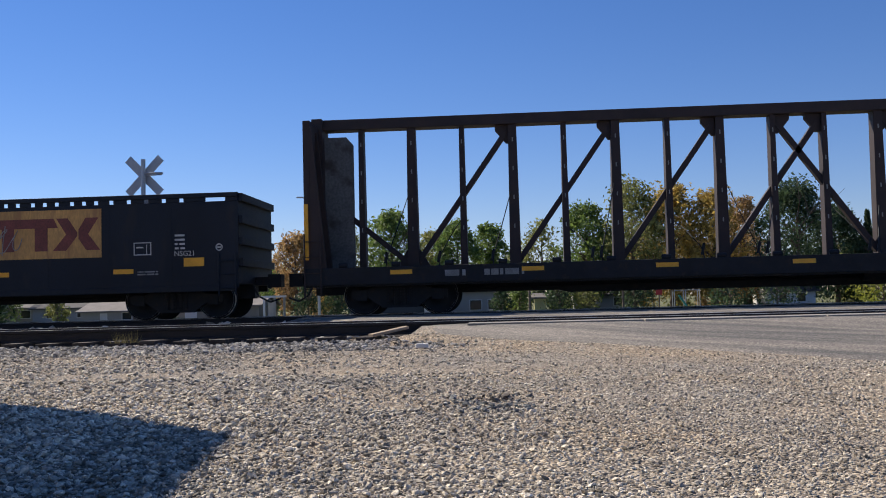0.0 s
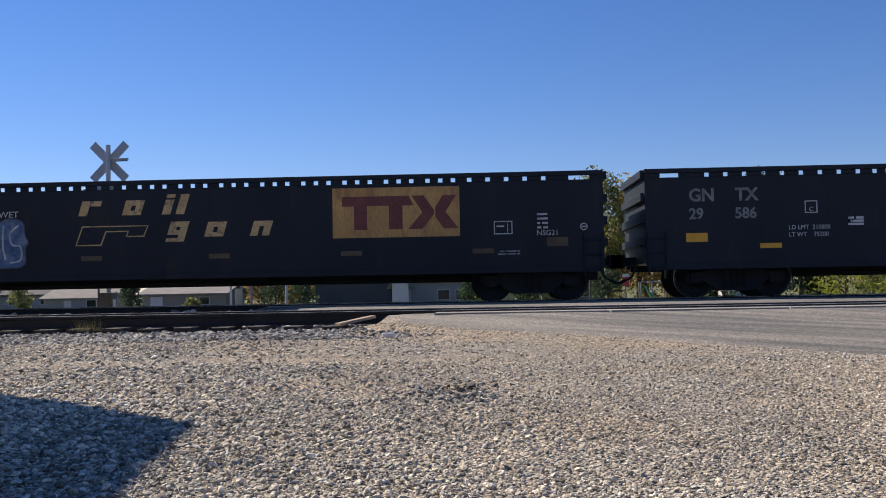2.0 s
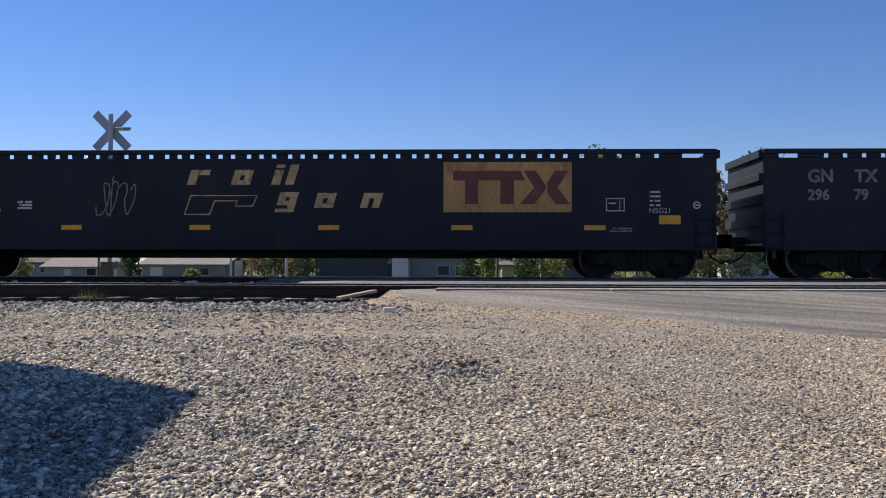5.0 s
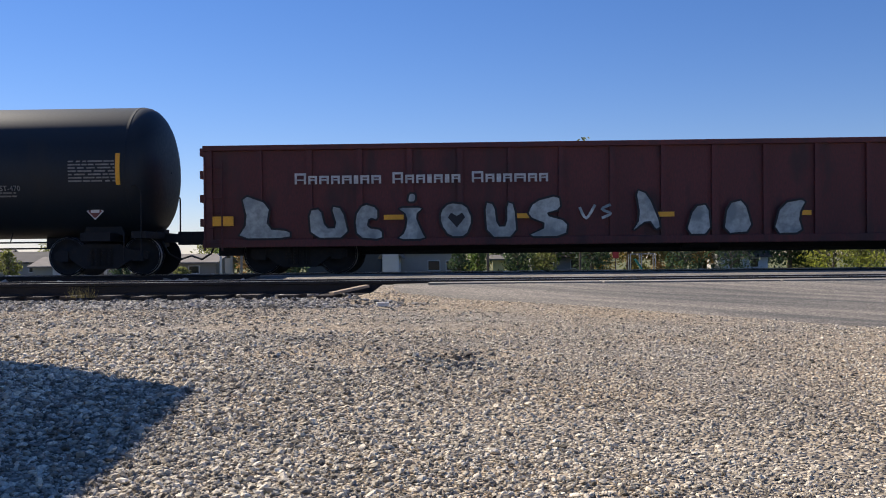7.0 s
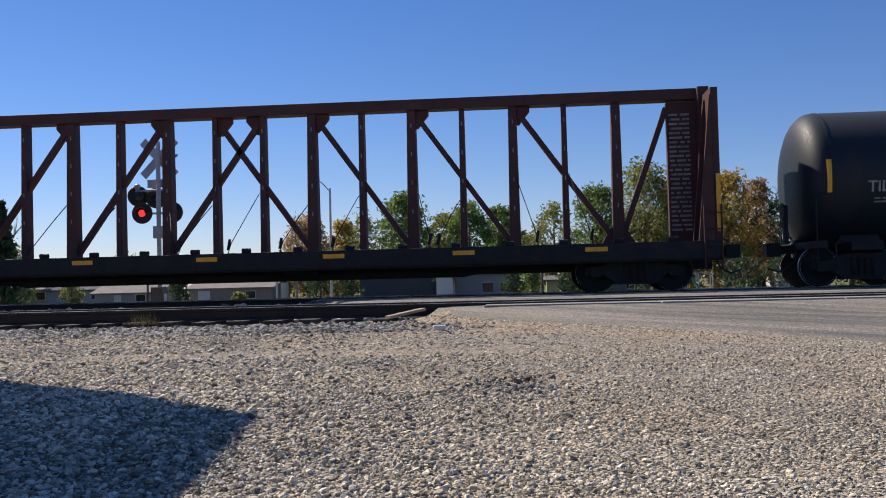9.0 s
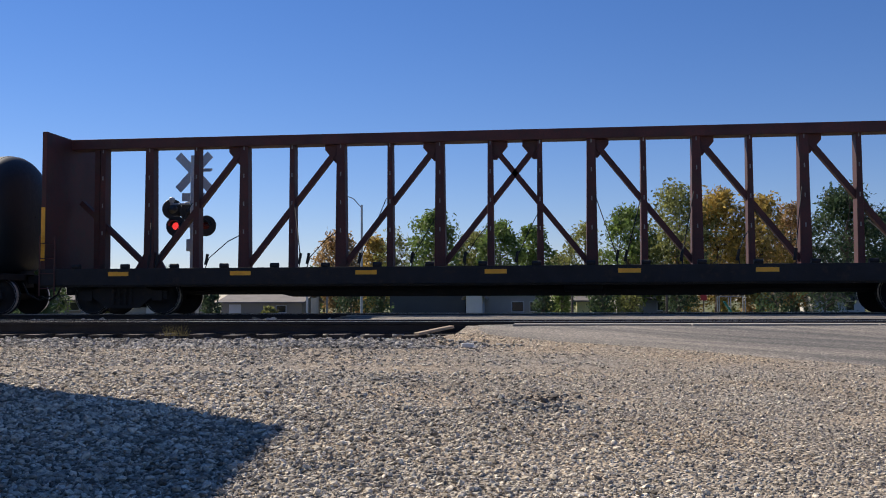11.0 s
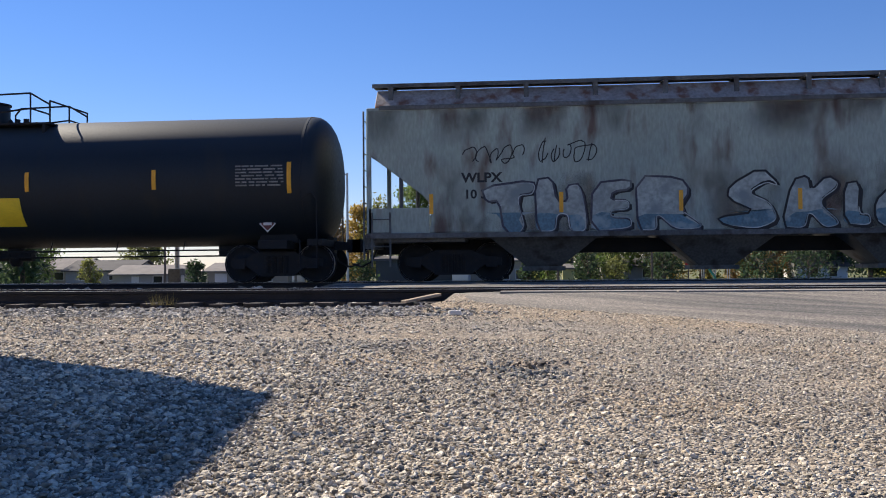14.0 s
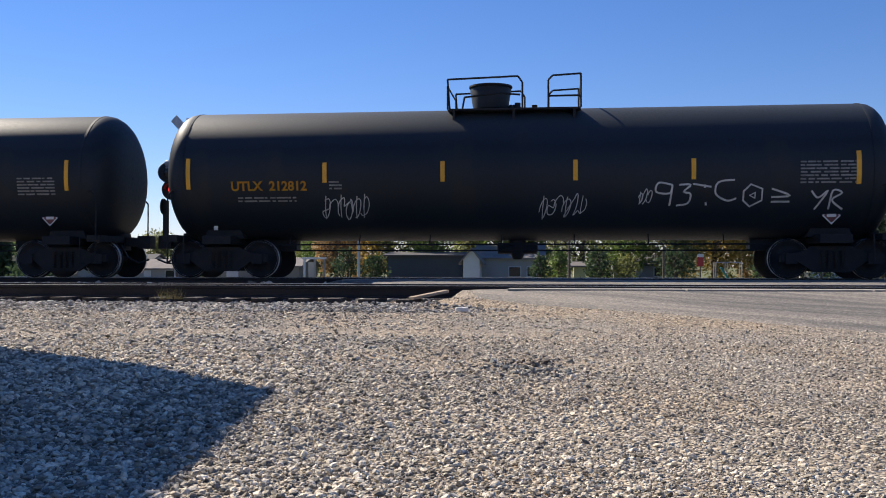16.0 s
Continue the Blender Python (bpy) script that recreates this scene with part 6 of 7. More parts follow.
# ---- houses beyond the railway ----
def house(name, x, y, w, d, h, ridge, wall, roof, label, doors=(), windows=(), along=True, z=-1.3):
    root = thing(name, (x, y, z), label, "house", "houses beyond the railway")
    s = Shape()
    if along:
        s.box(-w / 2, w / 2, 0, d, 0, h)
        s.add([(-w / 2, 0, h), (-w / 2, d, h), (-w / 2, d / 2, ridge), (w / 2, 0, h), (w / 2, d, h), (w / 2, d / 2, ridge)], [(0, 1, 2), (3, 5, 4), (0, 2, 5, 3), (1, 4, 5, 2)])
    else:
        s.slab([(-w / 2, 0), (w / 2, 0), (w / 2, h), (0, ridge), (-w / 2, h)], 0, d)
    part("wall", s, wall, root)
    r = Shape()
    if along:
        for a, b in ((-0.45, d / 2), (d + 0.45, d / 2)):
            e = h - 0.45 * (ridge - h) / (d / 2)
            r.add([(-w / 2 - 0.4, a, e), (w / 2 + 0.4, a, e), (w / 2 + 0.4, b, ridge + 0.02), (-w / 2 - 0.4, b, ridge + 0.02),
                   (-w / 2 - 0.4, a, e + 0.16), (w / 2 + 0.4, a, e + 0.16), (w / 2 + 0.4, b, ridge + 0.18), (-w / 2 - 0.4, b, ridge + 0.18)],
                  [(0, 1, 2, 3), (4, 5, 6, 7), (0, 1, 5, 4), (1, 2, 6, 5), (3, 0, 4, 7)])
    else:
        for k in (-1, 1):
            e = h - 0.45 * (ridge - h) / (w / 2)
            xo = k * (w / 2 + 0.45)
            r.add([(xo, -0.4, e), (0, -0.4, ridge + 0.02), (0, d + 0.4, ridge + 0.02), (xo, d + 0.4, e),
                   (xo, -0.4, e + 0.16), (0, -0.4, ridge + 0.18), (0, d + 0.4, ridge + 0.18), (xo, d + 0.4, e + 0.16)],
                  [(0, 1, 2, 3), (4, 5, 6, 7), (0, 1, 5, 4), (2, 3, 7, 6), (0, 3, 7, 4)])
    part("roof", r, roof, root, "shingled pitched roof")
    for dx, dw, dh in doors:
        part("door", Shape().box(dx - dw / 2, dx + dw / 2, -0.06, 0.02, 0.05, dh), TRIM, root, "white door")
    for dx, dz, dw, dh in windows:
        win = part("window", Shape().box(dx - dw / 2 - 0.08, dx + dw / 2 + 0.08, -0.05, 0.02, dz - 0.08, dz + dh + 0.08), TRIM, root)
        part("pane", Shape().box(dx - dw / 2, dx + dw / 2, -0.06, -0.052, dz, dz + dh), GLASS_DARK, win)
    return root


house("house", -31.1, 100, 8.9, 8, 1.95, 2.75, SIDING_TAN, SHINGLE, "low tan house with white garage door", [(-2.85, 1.3, 1.75)], [(2.2, 0.9, 1.0, 0.7)])
house("house", -43.3, 102, 7.2, 7, 1.7, 2.6, SIDING, SHINGLE, "low pale house with grey roof", [(-1.0, 0.8, 1.5)], [(1.6, 0.8, 1.0, 0.7)])
house("house", -56.0, 118, 9.0, 8, 2.2, 3.4, SIDING, SHINGLE_DARK, "pale house with dark roof behind shrubs", [], [(-2, 1.0, 1.3, 1.0), (2, 1.0, 1.3, 1.0)])
house("house", -68.0, 125, 12.0, 8, 2.4, 3.8, SIDING_TAN, SHINGLE, "long tan house with grey roof", [], [(-3, 1.0, 1.3, 1.0), (3, 1.0, 1.3, 1.0)])
house("house", -13.8, 104, 8.2, 7, 3.1, 3.4, SIDING_BLUE, SHINGLE_DARK, "slate-blue flat-roofed outbuilding with a blank wall")
house("house", -4.6, 104, 7.0, 8, 2.9, 4.2, SIDING, SHINGLE, "pale house with grey shingled roof", [], [(0.6, 0.9, 1.2, 1.0), (2.4, 0.9, 0.9, 1.0)])
house("porch_house", -8.35, 100, 1.7, 3.2, 2.7, 3.75, TRIM, SHINGLE, "small white gabled porch building", [(0.1, 0.9, 1.9)], along=False)
house("shed", 2.8, 100, 1.2, 1.5, 2.05, 2.3, LEMON, SHINGLE, "pale yellow garden shed under trees")
house("house", 30.4, 108, 5.0, 7, 2.1, 3.4, TRIM, SHINGLE_DARK, "white house half hidden by shrubs", [], [(-1, 0.9, 0.8, 0.9), (1, 0.9, 0.8, 0.9)])
house("house", 10.5, 112, 7.0, 7, 2.2, 3.2, SIDING, SHINGLE_DARK, "pale house behind trees", [], [(-1.5, 0.9, 0.9, 0.9), (1.5, 0.9, 0.9, 0.9)])


def pavilion():
    root = thing("pergola", (-24.3, 97, -1.3), "white wooden pergola frame beside a house", "pergola")
    for x in (-1.0, 0.1, 1.1):
        part("post", Shape().box(x - 0.1, x + 0.1, -0.1, 0.1, 0, 2.7), TRIM if x < 0 else SIDING, root)
    part("beam", Shape().box(-1.3, 1.3, -0.12, 0.12, 2.7, 2.9), TRIM, root)
    part("screen", Shape().box(-0.7, 0.0, 0.4, 0.46, 0, 2.4), PANEL_GREY, root)


def playground():
    root = thing("playground_frame", (17.4, 98, -1.3), "playground climbing frame with green slide", "playground")
    s = Shape()
    for x in (-1.3, -0.2, 1.2):
        s.rod((x, 0, 0), (x, 0, 2.4), 0.05, 6).rod((x, 1.2, 0), (x, 1.2, 2.4), 0.05, 6)
    s.rod((-1.3, 0, 2.4), (1.2, 0, 2.4), 0.05, 6).rod((-0.2, 0, 1.4), (-0.2, 1.2, 1.4), 0.04, 6)
    part("climbing_frame", s, GALV, root)
    part("slide", Shape().beam((-0.9, -0.3, 1.9), (0.2, -0.3, 0.2), 0.16, 0.5), PLAY_GREEN, root, "green plastic slide")
    pole = thing("sign_pole", (14.3, 96, -1.3), "slim pole with small red sign", "sign")
    part("pole", Shape().rod((0, 0, 0), (0, 0, 3.3), 0.06, 8), BARK, pole)
    part("sign_board", Shape().box(-0.3, 0.3, -0.08, -0.06, 2.0, 2.9), RED_SIGN, pole, "small red sign board")
    part("sign_cap", Shape().box(-0.3, 0.3, -0.08, -0.06, 2.9, 3.2), TRIM, pole)


def street_lamp(x, y, z, h):
    root = thing("street_lamp", (x, y, z), "slim grey street lamp with short arm", "street lamp")
    part("pole", Shape().rod((0, 0, 0), (0, 0, h), 0.14, 8, 0.1), GALV, root)
    part("arm", Shape().pipe([(0, 0, h - 0.3), (-0.8, 0, h + 0.6), (-1.5, 0, h + 0.9)], 0.05), GALV, root)
    part("lamp_head", Shape().box(-2.0, -1.4, -0.12, 0.12, h + 0.82, h + 0.95), GALV, root, bevel=0.03)


def utility_pole(x, y, z, h):
    root = thing("utility_pole", (x, y, z), "plain wooden utility pole beyond the railway", "utility pole")
    part("pole", Shape().rod((0, 0, 0), (0, 0, h), 0.13, 8, 0.09), BARK, root)


def round_sign(x, y, z):
    root = thing("round_sign", (x, y, z), "round pale warning sign on a post seen from behind", "road sign")
    part("post", Shape().box(-0.04, 0.04, -0.03, 0.03, 0, 2.6), GALV, root)
    d = Shape().lathe_x([(-0.006, 0.01), (-0.006, 0.45), (0.006, 0.45), (0.006, 0.01)], 24)
    part("sign_disc", Shape().add([(b, a, c + 2.2) for a, b, c in d.v], d.f), SIGN_BACK, root)


pavilion()
playground()
street_lamp(-18.2, 90, -1.3, 11.2)
round_sign(-44.6, 82, -1.3)
utility_pole(-38.5, 96, -1.3, 5.0)
utility_pole(1.6, 92, -1.3, 4.6)
utility_pole(10.8, 96, -1.3, 4.2)



# ---- trees ----
def tree(x, y, z, height, width, leaf, label, low=0.12, seed=1, leaves=2600, size=0.3, name="broadleaf_tree", bare=0.0, shape="round"):
    rng = np.random.default_rng(seed)
    r = random.Random(seed)
    root = thing(name, (x, y, z), label, "tree", "trees beyond the railway")
    trunk = Shape()
    base = height * 0.022 + 0.06
    trunk.rod((0, 0, -0.2), (0.1, 0, height * 0.3), base, 9, base * 0.7)
    trunk.rod((0.1, 0, height * 0.3), (0, 0.1, height * 0.85), base * 0.7, 7, base * 0.12)
    tips = []
    for i in range(16 if shape == "round" else 6):
        a, h0 = r.uniform(0, 6.28), height * r.uniform(0.2, 0.7)
        out = width / 2 * r.uniform(0.4, 0.85)
        tip = Vector((out * math.cos(a), out * math.sin(a), min(height * 0.95, h0 + out * r.uniform(0.4, 1.2))))
        trunk.rod((0, 0, h0), tip, base * 0.35, 5, base * 0.05)
        tips.append(tip)
        for j in range(3):
            t2 = tip + Vector((r.uniform(-1, 1), r.uniform(-1, 1), r.uniform(0, 1))) * width * 0.16
            trunk.rod(tip * 0.7 + Vector((0, 0, h0 * 0.3)), t2, base * 0.12, 4, base * 0.03)
            tips.append(t2)
    part("trunk", trunk, BARK, root, "branching grey trunk")
    n = leaves
    if shape == "round":
        clumps = []
        for i in range(60):
            t = r.random()
            h = height * (low + (1 - low) * (1 - (1 - t) ** 1.2))
            prof = math.sin(math.pi * min(1, 0.12 + 0.83 * (h / height - low) / (1 - low))) ** 0.7
            a, rad = r.uniform(0, 6.28), width / 2 * prof * math.sqrt(r.random())
            clumps.append((rad * math.cos(a), rad * math.sin(a), h, width * r.uniform(0.11, 0.23)))
        c = np.array(clumps)
        pick = c[rng.integers(0, len(c), n)]
        d = rng.normal(0, 1, (n, 3))
        d /= np.linalg.norm(d, axis=1, keepdims=True)
        pos = pick[:, :3] + d * pick[:, 3:] * rng.uniform(0.3, 1.15, (n, 1)) * (1, 1, 0.85)
        # loose leaves between the clumps
        m = n * 3 // 10
        up = rng.uniform(0.02, 0.97, m)
        prof = np.sin(np.pi * np.minimum(1, 0.12 + 0.83 * up)) ** 0.7
        a, rad = rng.uniform(0, 6.28, m), width / 2 * prof * np.sqrt(rng.uniform(0.1, 1, m)) * rng.uniform(0.85, 1.05, m)
        pos[:m] = np.stack([rad * np.cos(a), rad * np.sin(a), height * (low + (1 - low) * up)], -1)
    else:
        t = rng.uniform(0, 1, n) ** 0.75
        tier = np.floor(t * 13) / 13
        rad = width / 2 * (1.02 - t) * (1.0 - 0.45 * (t * 13 % 1)) * rng.uniform(0.25, 1.05, n)
        arms = rng.integers(0, 9, n) * 0.7 + np.floor(t * 13) * 0.4 + rng.normal(0, 0.16, n)
        pos = np.stack([rad * np.cos(arms), rad * np.sin(arms), height * (0.06 + 0.94 * (1 - (1 - t))) - rad * 0.12], -1)
    u = rng.normal(0, 1, (n, 3))
    u /= np.linalg.norm(u, axis=1, keepdims=True)
    w = np.cross(u, rng.normal(0, 1, (n, 3)))
    w /= np.linalg.norm(w, axis=1, keepdims=True)
    sz = size * rng.uniform(0.5, 1.3, (n, 1))
    v = np.stack([pos - u * sz, pos + w * sz * 0.45, pos + u * sz, pos - w * sz * 0.45], 1).reshape(-1, 3)
    v[:, 2] = np.maximum(v[:, 2], 0.05)
    me = bpy.data.meshes.new("crown")
    me.from_pydata(v.tolist(), [], np.arange(n * 4).reshape(-1, 4).tolist())
    me.materials.append(leaf)
    part("crown", me, leaf, root, "loose crown of many leaves")
    return root


tree(-25, 110, -1.3, 9.8, 6, LEAF_RUST, "tree with thin golden-brown autumn crown beyond the houses", seed=5, leaves=5060, size=0.24)
tree(-21.5, 114, -1.3, 9.3, 5, LEAF_GOLD, "small golden autumn tree beyond the houses", seed=6, leaves=4140, size=0.24)
tree(-18.5, 111, -1.3, 10.2, 4.5, LEAF_OLIVE, "half-bare pale autumn tree beyond the houses", seed=7, leaves=2070, size=0.24)
tree(-13.8, 110, -1.3, 12.1, 6.5, LEAF_GREEN, "tall green tree beyond the houses", seed=8, leaves=6439, size=0.24)
tree(-9.5, 116, -1.3, 9.9, 5.5, LEAF_OLIVE, "olive-green tree beyond the houses", seed=9, leaves=5060, size=0.24)
tree(-6.2, 110, -1.3, 10.8, 6, LEAF_GREEN, "green tree with rounded crown beyond the houses", seed=10, leaves=5979, size=0.24)
tree(-2.6, 114, -1.3, 10.6, 5, LEAF_GREEN, "green tree with rounded crown beyond the houses", seed=11, leaves=5520, size=0.24)
tree(3.4, 110, -1.3, 10.2, 6, LEAF_OLIVE, "thin half-bare tree beyond the houses", seed=12, leaves=2300, size=0.24)
tree(8.6, 112, -1.3, 12.3, 6.5, LEAF_GREEN, "tall green tree beyond the houses", seed=13, leaves=6439, size=0.24)
tree(13.6, 110, -1.3, 14.3, 8.5, LEAF_OLIVE, "broad tall olive-green tree beyond the houses", seed=14, leaves=8280, size=0.24)
tree(18.2, 112, -1.3, 14.1, 7.5, LEAF_GOLD, "tall golden-green autumn tree beyond the houses", seed=15, leaves=7359, size=0.24)
tree(22.6, 110, -1.3, 13.3, 7, LEAF_GOLD, "tall golden autumn tree beyond the houses", seed=16, leaves=6899, size=0.24)
tree(26.6, 113, -1.3, 12.7, 5.5, LEAF_RUST, "russet autumn tree with thin crown beyond the houses", seed=17, leaves=4140, size=0.24)
tree(31.8, 110, -1.3, 13.7, 9.5, LEAF_DARK, "broad dark green tree beyond the houses", seed=18, leaves=9660, size=0.24)
tree(37.2, 114, -1.3, 11.2, 7, LEAF_DARK, "dark green tree beyond the houses", seed=19, leaves=6899, size=0.24)
tree(46, 116, -1.3, 11.6, 8, LEAF_OLIVE, "olive-green tree beyond the houses", seed=20, leaves=6899, size=0.24)
tree(53, 118, -1.3, 12.5, 8, LEAF_GREEN, "tall green tree beyond the houses", seed=21, leaves=6899, size=0.24)
tree(61, 122, -1.3, 11.6, 9, LEAF_OLIVE, "olive-green tree beyond the houses", seed=22, leaves=6899, size=0.24)
tree(-34, 140, -1.3, 7.0, 7, LEAF_GREEN, "low distant green tree beyond the houses", seed=23, leaves=3679, size=0.24)
tree(-39, 150, -1.3, 5.9, 8, LEAF_OLIVE, "low distant tree beyond the houses", seed=24, leaves=3219, size=0.24)
tree(-55, 130, -1.3, 6.1, 7, LEAF_OLIVE, "low distant tree beyond the houses", seed=25, leaves=3679, size=0.24)
tree(-66, 118, -1.3, 7.8, 8, LEAF_GREEN, "rounded green tree beyond the houses", seed=26, leaves=5520, size=0.24)
tree(-45, 80, -1.3, 9.9, 5.6, LEAF_DARK, "dark conifer with a pointed crown", seed=60, leaves=3000, name="conifer_tree", shape="cone")
tree(40.2, 112, -1.3, 10.9, 4.5, LEAF_DARK, "dark conifer with a pointed crown", seed=61, leaves=3000, name="conifer_tree", shape="cone")
tree(-50.5, 84, -1.3, 6.3, 5.0, LEAF_DARK, "dark conifer with a pointed crown", seed=62, leaves=3000, name="conifer_tree", shape="cone")
tree(-24, 121, -1.3, 6.5, 6, LEAF_RUST, "lower bushy tree in the row beyond the houses", seed=120, leaves=3000, size=0.24, low=0.04)
tree(-16, 122, -1.3, 7.3, 6, LEAF_OLIVE, "lower bushy tree in the row beyond the houses", seed=121, leaves=3000, size=0.24, low=0.04)
tree(-10.5, 123, -1.3, 7.3, 6, LEAF_GREEN, "lower bushy tree in the row beyond the houses", seed=122, leaves=3000, size=0.24, low=0.04)
tree(0.3, 121, -1.3, 7.8, 6, LEAF_OLIVE, "lower bushy tree in the row beyond the houses", seed=123, leaves=3000, size=0.24, low=0.04)
tree(6.2, 122, -1.3, 8.3, 6, LEAF_GREEN, "lower bushy tree in the row beyond the houses", seed=124, leaves=3000, size=0.24, low=0.04)
tree(11.2, 123, -1.3, 9.3, 6, LEAF_OLIVE, "lower bushy tree in the row beyond the houses", seed=125, leaves=3000, size=0.24, low=0.04)
tree(16, 121, -1.3, 9.3, 7, LEAF_GOLD, "lower bushy tree in the row beyond the houses", seed=126, leaves=3000, size=0.24, low=0.04)
tree(20.5, 122, -1.3, 9.8, 6, LEAF_OLIVE, "lower bushy tree in the row beyond the houses", seed=127, leaves=3000, size=0.24, low=0.04)
tree(25, 123, -1.3, 8.8, 6, LEAF_RUST, "lower bushy tree in the row beyond the houses", seed=128, leaves=3000, size=0.24, low=0.04)
tree(29, 121, -1.3, 9.3, 6, LEAF_DARK, "lower bushy tree in the row beyond the houses", seed=129, leaves=3000, size=0.24, low=0.04)
tree(35, 122, -1.3, 9.3, 7, LEAF_DARK, "lower bushy tree in the row beyond the houses", seed=130, leaves=3000, size=0.24, low=0.04)
tree(42, 123, -1.3, 8.3, 7, LEAF_OLIVE, "lower bushy tree in the row beyond the houses", seed=131, leaves=3000, size=0.24, low=0.04)
tree(49, 121, -1.3, 9.3, 8, LEAF_GREEN, "lower bushy tree in the row beyond the houses", seed=132, leaves=3000, size=0.24, low=0.04)
tree(-44.7, 92, -1.3, 3.1, 2.4, LEAF_OLIVE, "bushy shrub before the houses", seed=80, leaves=900, size=0.2, low=0.02, name="shrub")
tree(-34.9, 95, -1.3, 2.9, 2.6, LEAF_DARK, "bushy shrub before the houses", seed=81, leaves=900, size=0.2, low=0.02, name="shrub")
tree(-29.3, 97, -1.3, 1.4, 1.8, LEAF_OLIVE, "bushy shrub before the houses", seed=82, leaves=900, size=0.2, low=0.02, name="shrub")
tree(-20.6, 96, -1.3, 3.6, 2.8, LEAF_DARK, "bushy shrub before the houses", seed=83, leaves=900, size=0.2, low=0.02, name="shrub")
tree(-18.0, 97, -1.3, 2.9, 3, LEAF_DARK, "bushy shrub before the houses", seed=84, leaves=900, size=0.2, low=0.02, name="shrub")
tree(-1.2, 97, -1.3, 3.1, 2.4, LEAF_DARK, "bushy shrub before the houses", seed=85, leaves=900, size=0.2, low=0.02, name="shrub")
tree(0.6, 99, -1.3, 3.7, 2.6, LEAF_GREEN, "bushy shrub before the houses", seed=86, leaves=900, size=0.2, low=0.02, name="shrub")
tree(4.6, 97, -1.3, 3.5, 3, LEAF_DARK, "bushy shrub before the houses", seed=87, leaves=900, size=0.2, low=0.02, name="shrub")
tree(7.2, 96, -1.3, 2.9, 3, LEAF_OLIVE, "bushy shrub before the houses", seed=88, leaves=900, size=0.2, low=0.02, name="shrub")
tree(12.2, 99, -1.3, 3.7, 4, LEAF_DARK, "bushy shrub before the houses", seed=89, leaves=900, size=0.2, low=0.02, name="shrub")
tree(21.5, 98, -1.3, 3.9, 5, LEAF_DARK, "bushy shrub before the houses", seed=90, leaves=900, size=0.2, low=0.02, name="shrub")
tree(25.8, 97, -1.3, 3.8, 5, LEAF_DARK, "bushy shrub before the houses", seed=91, leaves=900, size=0.2, low=0.02, name="shrub")
tree(34.8, 94, -1.3, 3.6, 5.5, LEAF_LIME, "bushy shrub before the houses", seed=92, leaves=900, size=0.2, low=0.02, name="shrub")
tree(39.6, 93, -1.3, 3.7, 5, LEAF_LIME, "bushy shrub before the houses", seed=93, leaves=900, size=0.2, low=0.02, name="shrub")
tree(44, 95, -1.3, 3.7, 6, LEAF_OLIVE, "bushy shrub before the houses", seed=94, leaves=900, size=0.2, low=0.02, name="shrub")



# ---- small things round the track ----
def bits():
    b = part("board", Shape().box(-0.3, 0.3, -0.07, 0.07, -0.02, 0.02), WOOD, bevel=0.006)
    b.matrix_basis = Matrix.Translation((-1.75, 13.75, 0.33)) @ Euler((0, radians(-9), radians(38))).to_matrix().to_4x4()
    tagged(b, "loose weathered wooden board leaning on ballast beside the siding", "board")
    k = part("wood_block", Shape().box(-0.075, 0.075, -0.045, 0.045, 0, 0.05), TRIM, bevel=0.008)
    k.location, k.rotation_euler = (-1.07, 11.55, ground_z(-1.07, 11.55) + 0.035), (0, 0, 0.2)
    tagged(k, "small pale painted wood block lying on the gravel", "wood block")
    r = random.Random(3)
    tuft = Shape()
    for i in range(70):
        a, d = r.uniform(0, 6.28), r.uniform(0, 0.16)
        x, y = d * math.cos(a) * 1.6, d * math.sin(a) * 0.6
        h, lx = r.uniform(0.06, 0.2), r.uniform(-0.09, 0.09)
        tuft.add([(x - 0.004, y, 0), (x + 0.004, y, 0), (x + lx, y + r.uniform(-0.05, 0.05), h)], [(0, 1, 2)])
    t = part("grass_tuft", tuft, GRASS)
    t.location = (-5.4, 13.15, 0.27)
    tagged(t, "dry straw-coloured grass tuft in the ballast by the siding", "grass")


bits()


def shade_building():
    """A low flat building beside the yard, out of view, whose shadow falls over the gravel."""
    root = thing("yard_building", (BX, BY, 0), "low plain metal-clad building beside the gravel yard", "building")
    root.rotation_euler = (0, 0, radians(6.9))
    part("wall", Shape().box(-9, 0, -14, 0, 0, BH - 0.1), PANEL_GREY, root)
    part("roof", Shape().box(-9, 0.0, -14, 0.0, BH - 0.1, BH), SHINGLE, root, "flat roof")


TIP = (-1.53, 5.42)
BH = 4.6
BX, BY = TIP[0] - 0.82 / 0.853 * BH, TIP[1] + 0.575 / 0.853 * BH
shade_building()

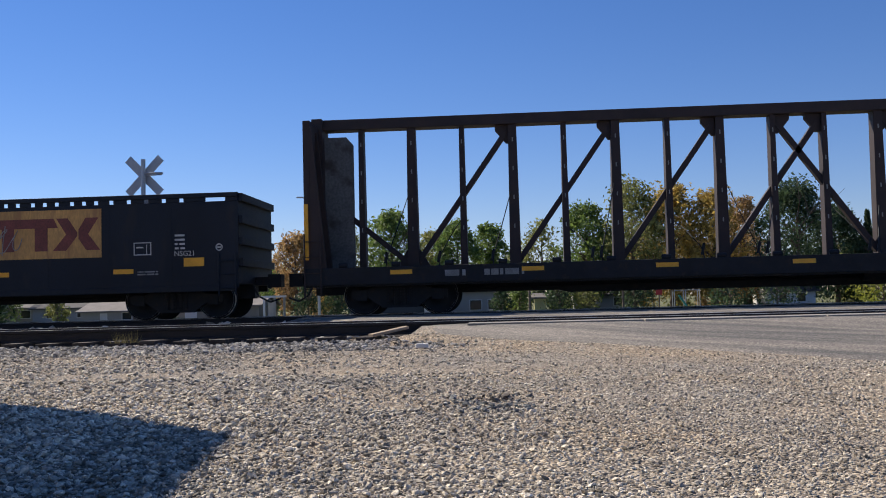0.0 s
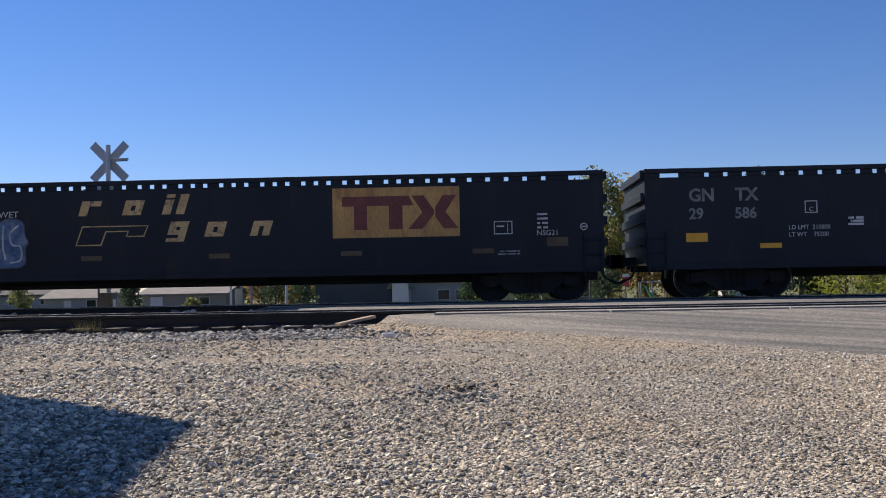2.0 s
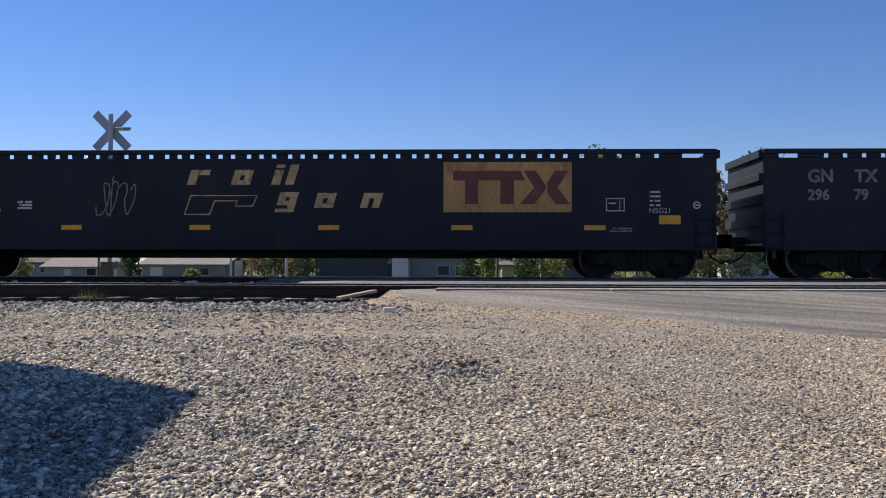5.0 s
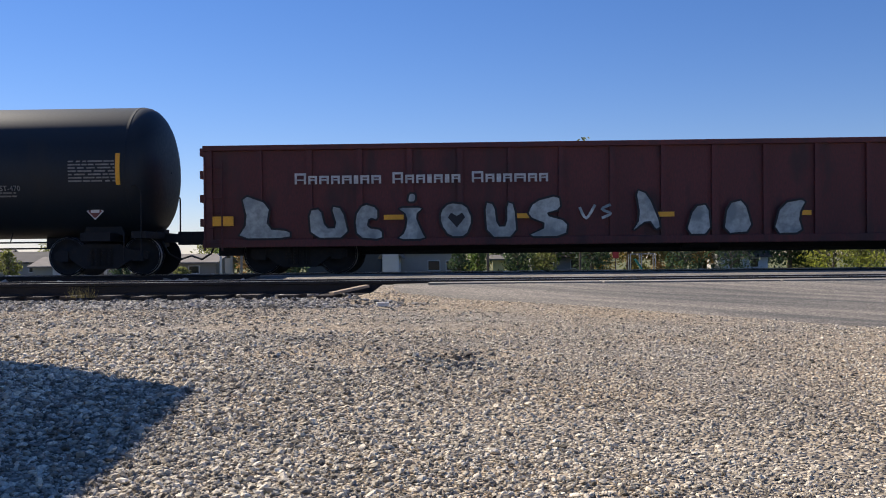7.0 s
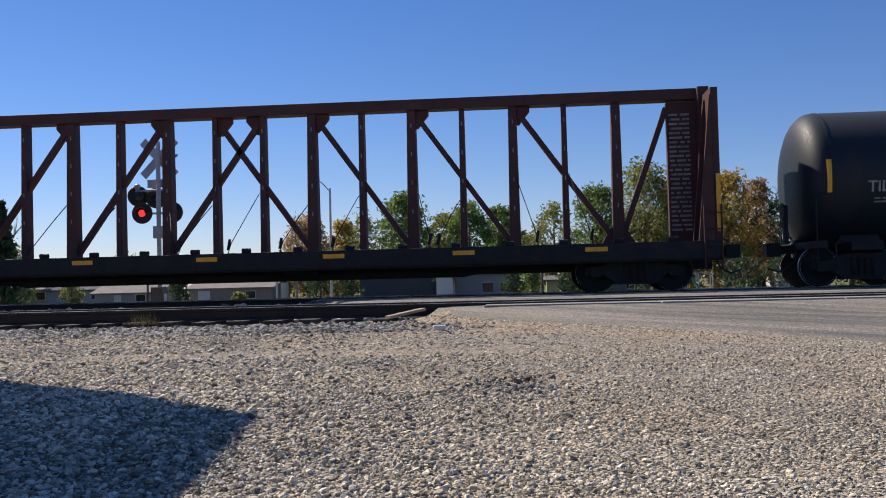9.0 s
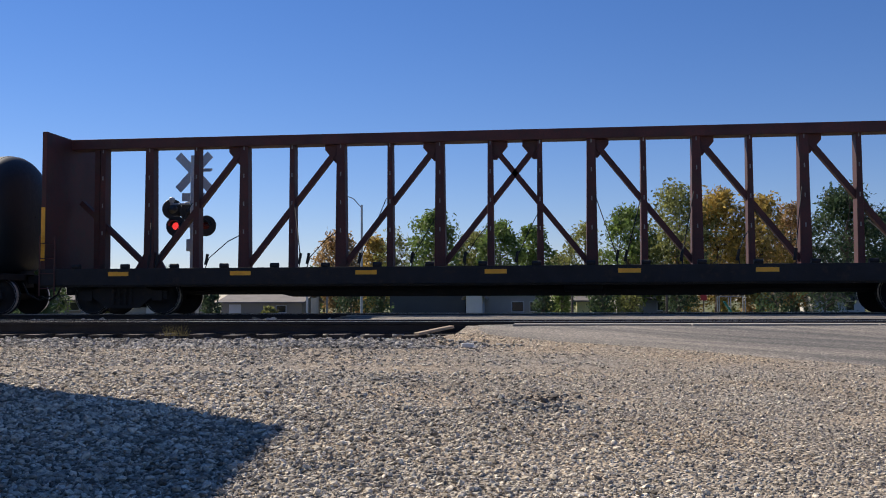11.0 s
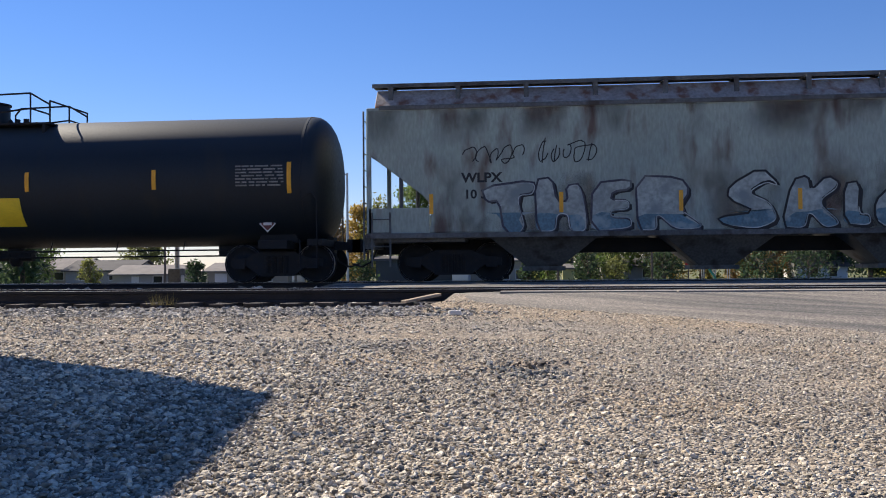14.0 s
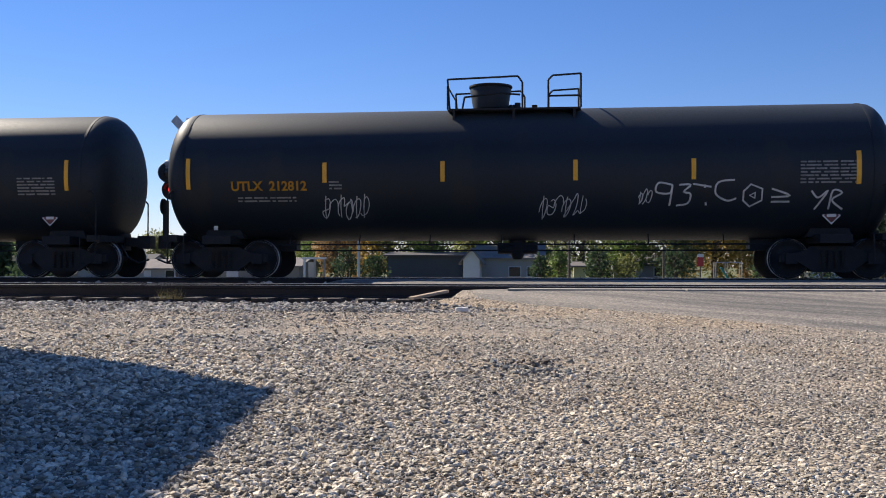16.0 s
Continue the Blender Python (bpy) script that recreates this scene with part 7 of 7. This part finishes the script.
stones("yard_gravel", 62000, wedge(2.6, 6.4, keep=off_road), 0.0076, STONE, "loose tan and grey crushed stones in the yard", 1, 0.6)
stones("fine_gravel", 46000, wedge(6.0, 13.0, keep=lambda x, y: off_road(x, y) and (y < 9 or x < -3 or noise.noise((x * 11, y * 11, 4)) > 0.0) and (abs(y - 9.3 - 0.1 * x) > 0.35 or x > 0 or noise.noise((x * 9, y * 9, 1)) > 0.12)), 0.0074, STONE, "smaller loose stones further out in the yard", 2, 0.75)
stones("dark_stone_patch", 260, lambda rng, n: (-0.12 + rng.normal(0, 0.17, n), 6.55 + rng.normal(0, 0.26, n)), 0.011, HOPPER_DARK, "patch of dark grey stones in the gravel", 9)
stones("track_ballast", 13000, wedge(11.8, 13.7, left=0.66, right=0.2, keep=lambda x, y: x < road_left(y) - 0.5), 0.0115, BALLAST, "grey crushed ballast along the siding", 3)
stones("ballast_between_tracks", 3500, wedge(14.3, 22.2, left=0.66, right=0.2, keep=lambda x, y: x < road_left(y) - 0.3), 0.035, BALLAST, "dark ballast between the tracks", 4)


# ---- what moves: the train rolls past, its wheels turn ----
SLIP_T = (0, 0.5, 1, 1.5, 2, 2.5, 3, 3.5, 4, 4.5, 5, 6, 7, 7.5, 8, 8.5, 9, 9.5, 10, 11, 12, 12.5, 13, 13.5, 14, 14.5, 15, 15.5, 16)
SLIP_X = (0.10, 0.18, 0.27, 0.27, 0.24, 0.26, 0.28, 0.31, 0.40, 0.33, 0.40, 0.18, -0.05, -0.13, 0.04, 0.21, -0.13, 0.04, 0.05, -0.06, -0.22, -0.29, -0.13, 0.05, -0.08, -0.13, 0.06, 0.24, 0.27)


def train_x(t):
    """How far the train has rolled: a steady 15.2 m/s with a slight surge."""
    return 15.2 * t + lerp(t, SLIP_T, SLIP_X)


def motions():
    for car, s0 in CARS:
        walk(car, [(i * 0.5, pose(s0 + train_x(i * 0.5), TRAIN_Y, RAIL)) for i in range(33)])
    for w in SPINNING:
        x, y, z = w.location
        walk(w, [(i / 30, pose(x, y, z, 0, math.degrees(15.2 * i / 30 / 0.457) % 360, 0)) for i in range(481)])


motions()
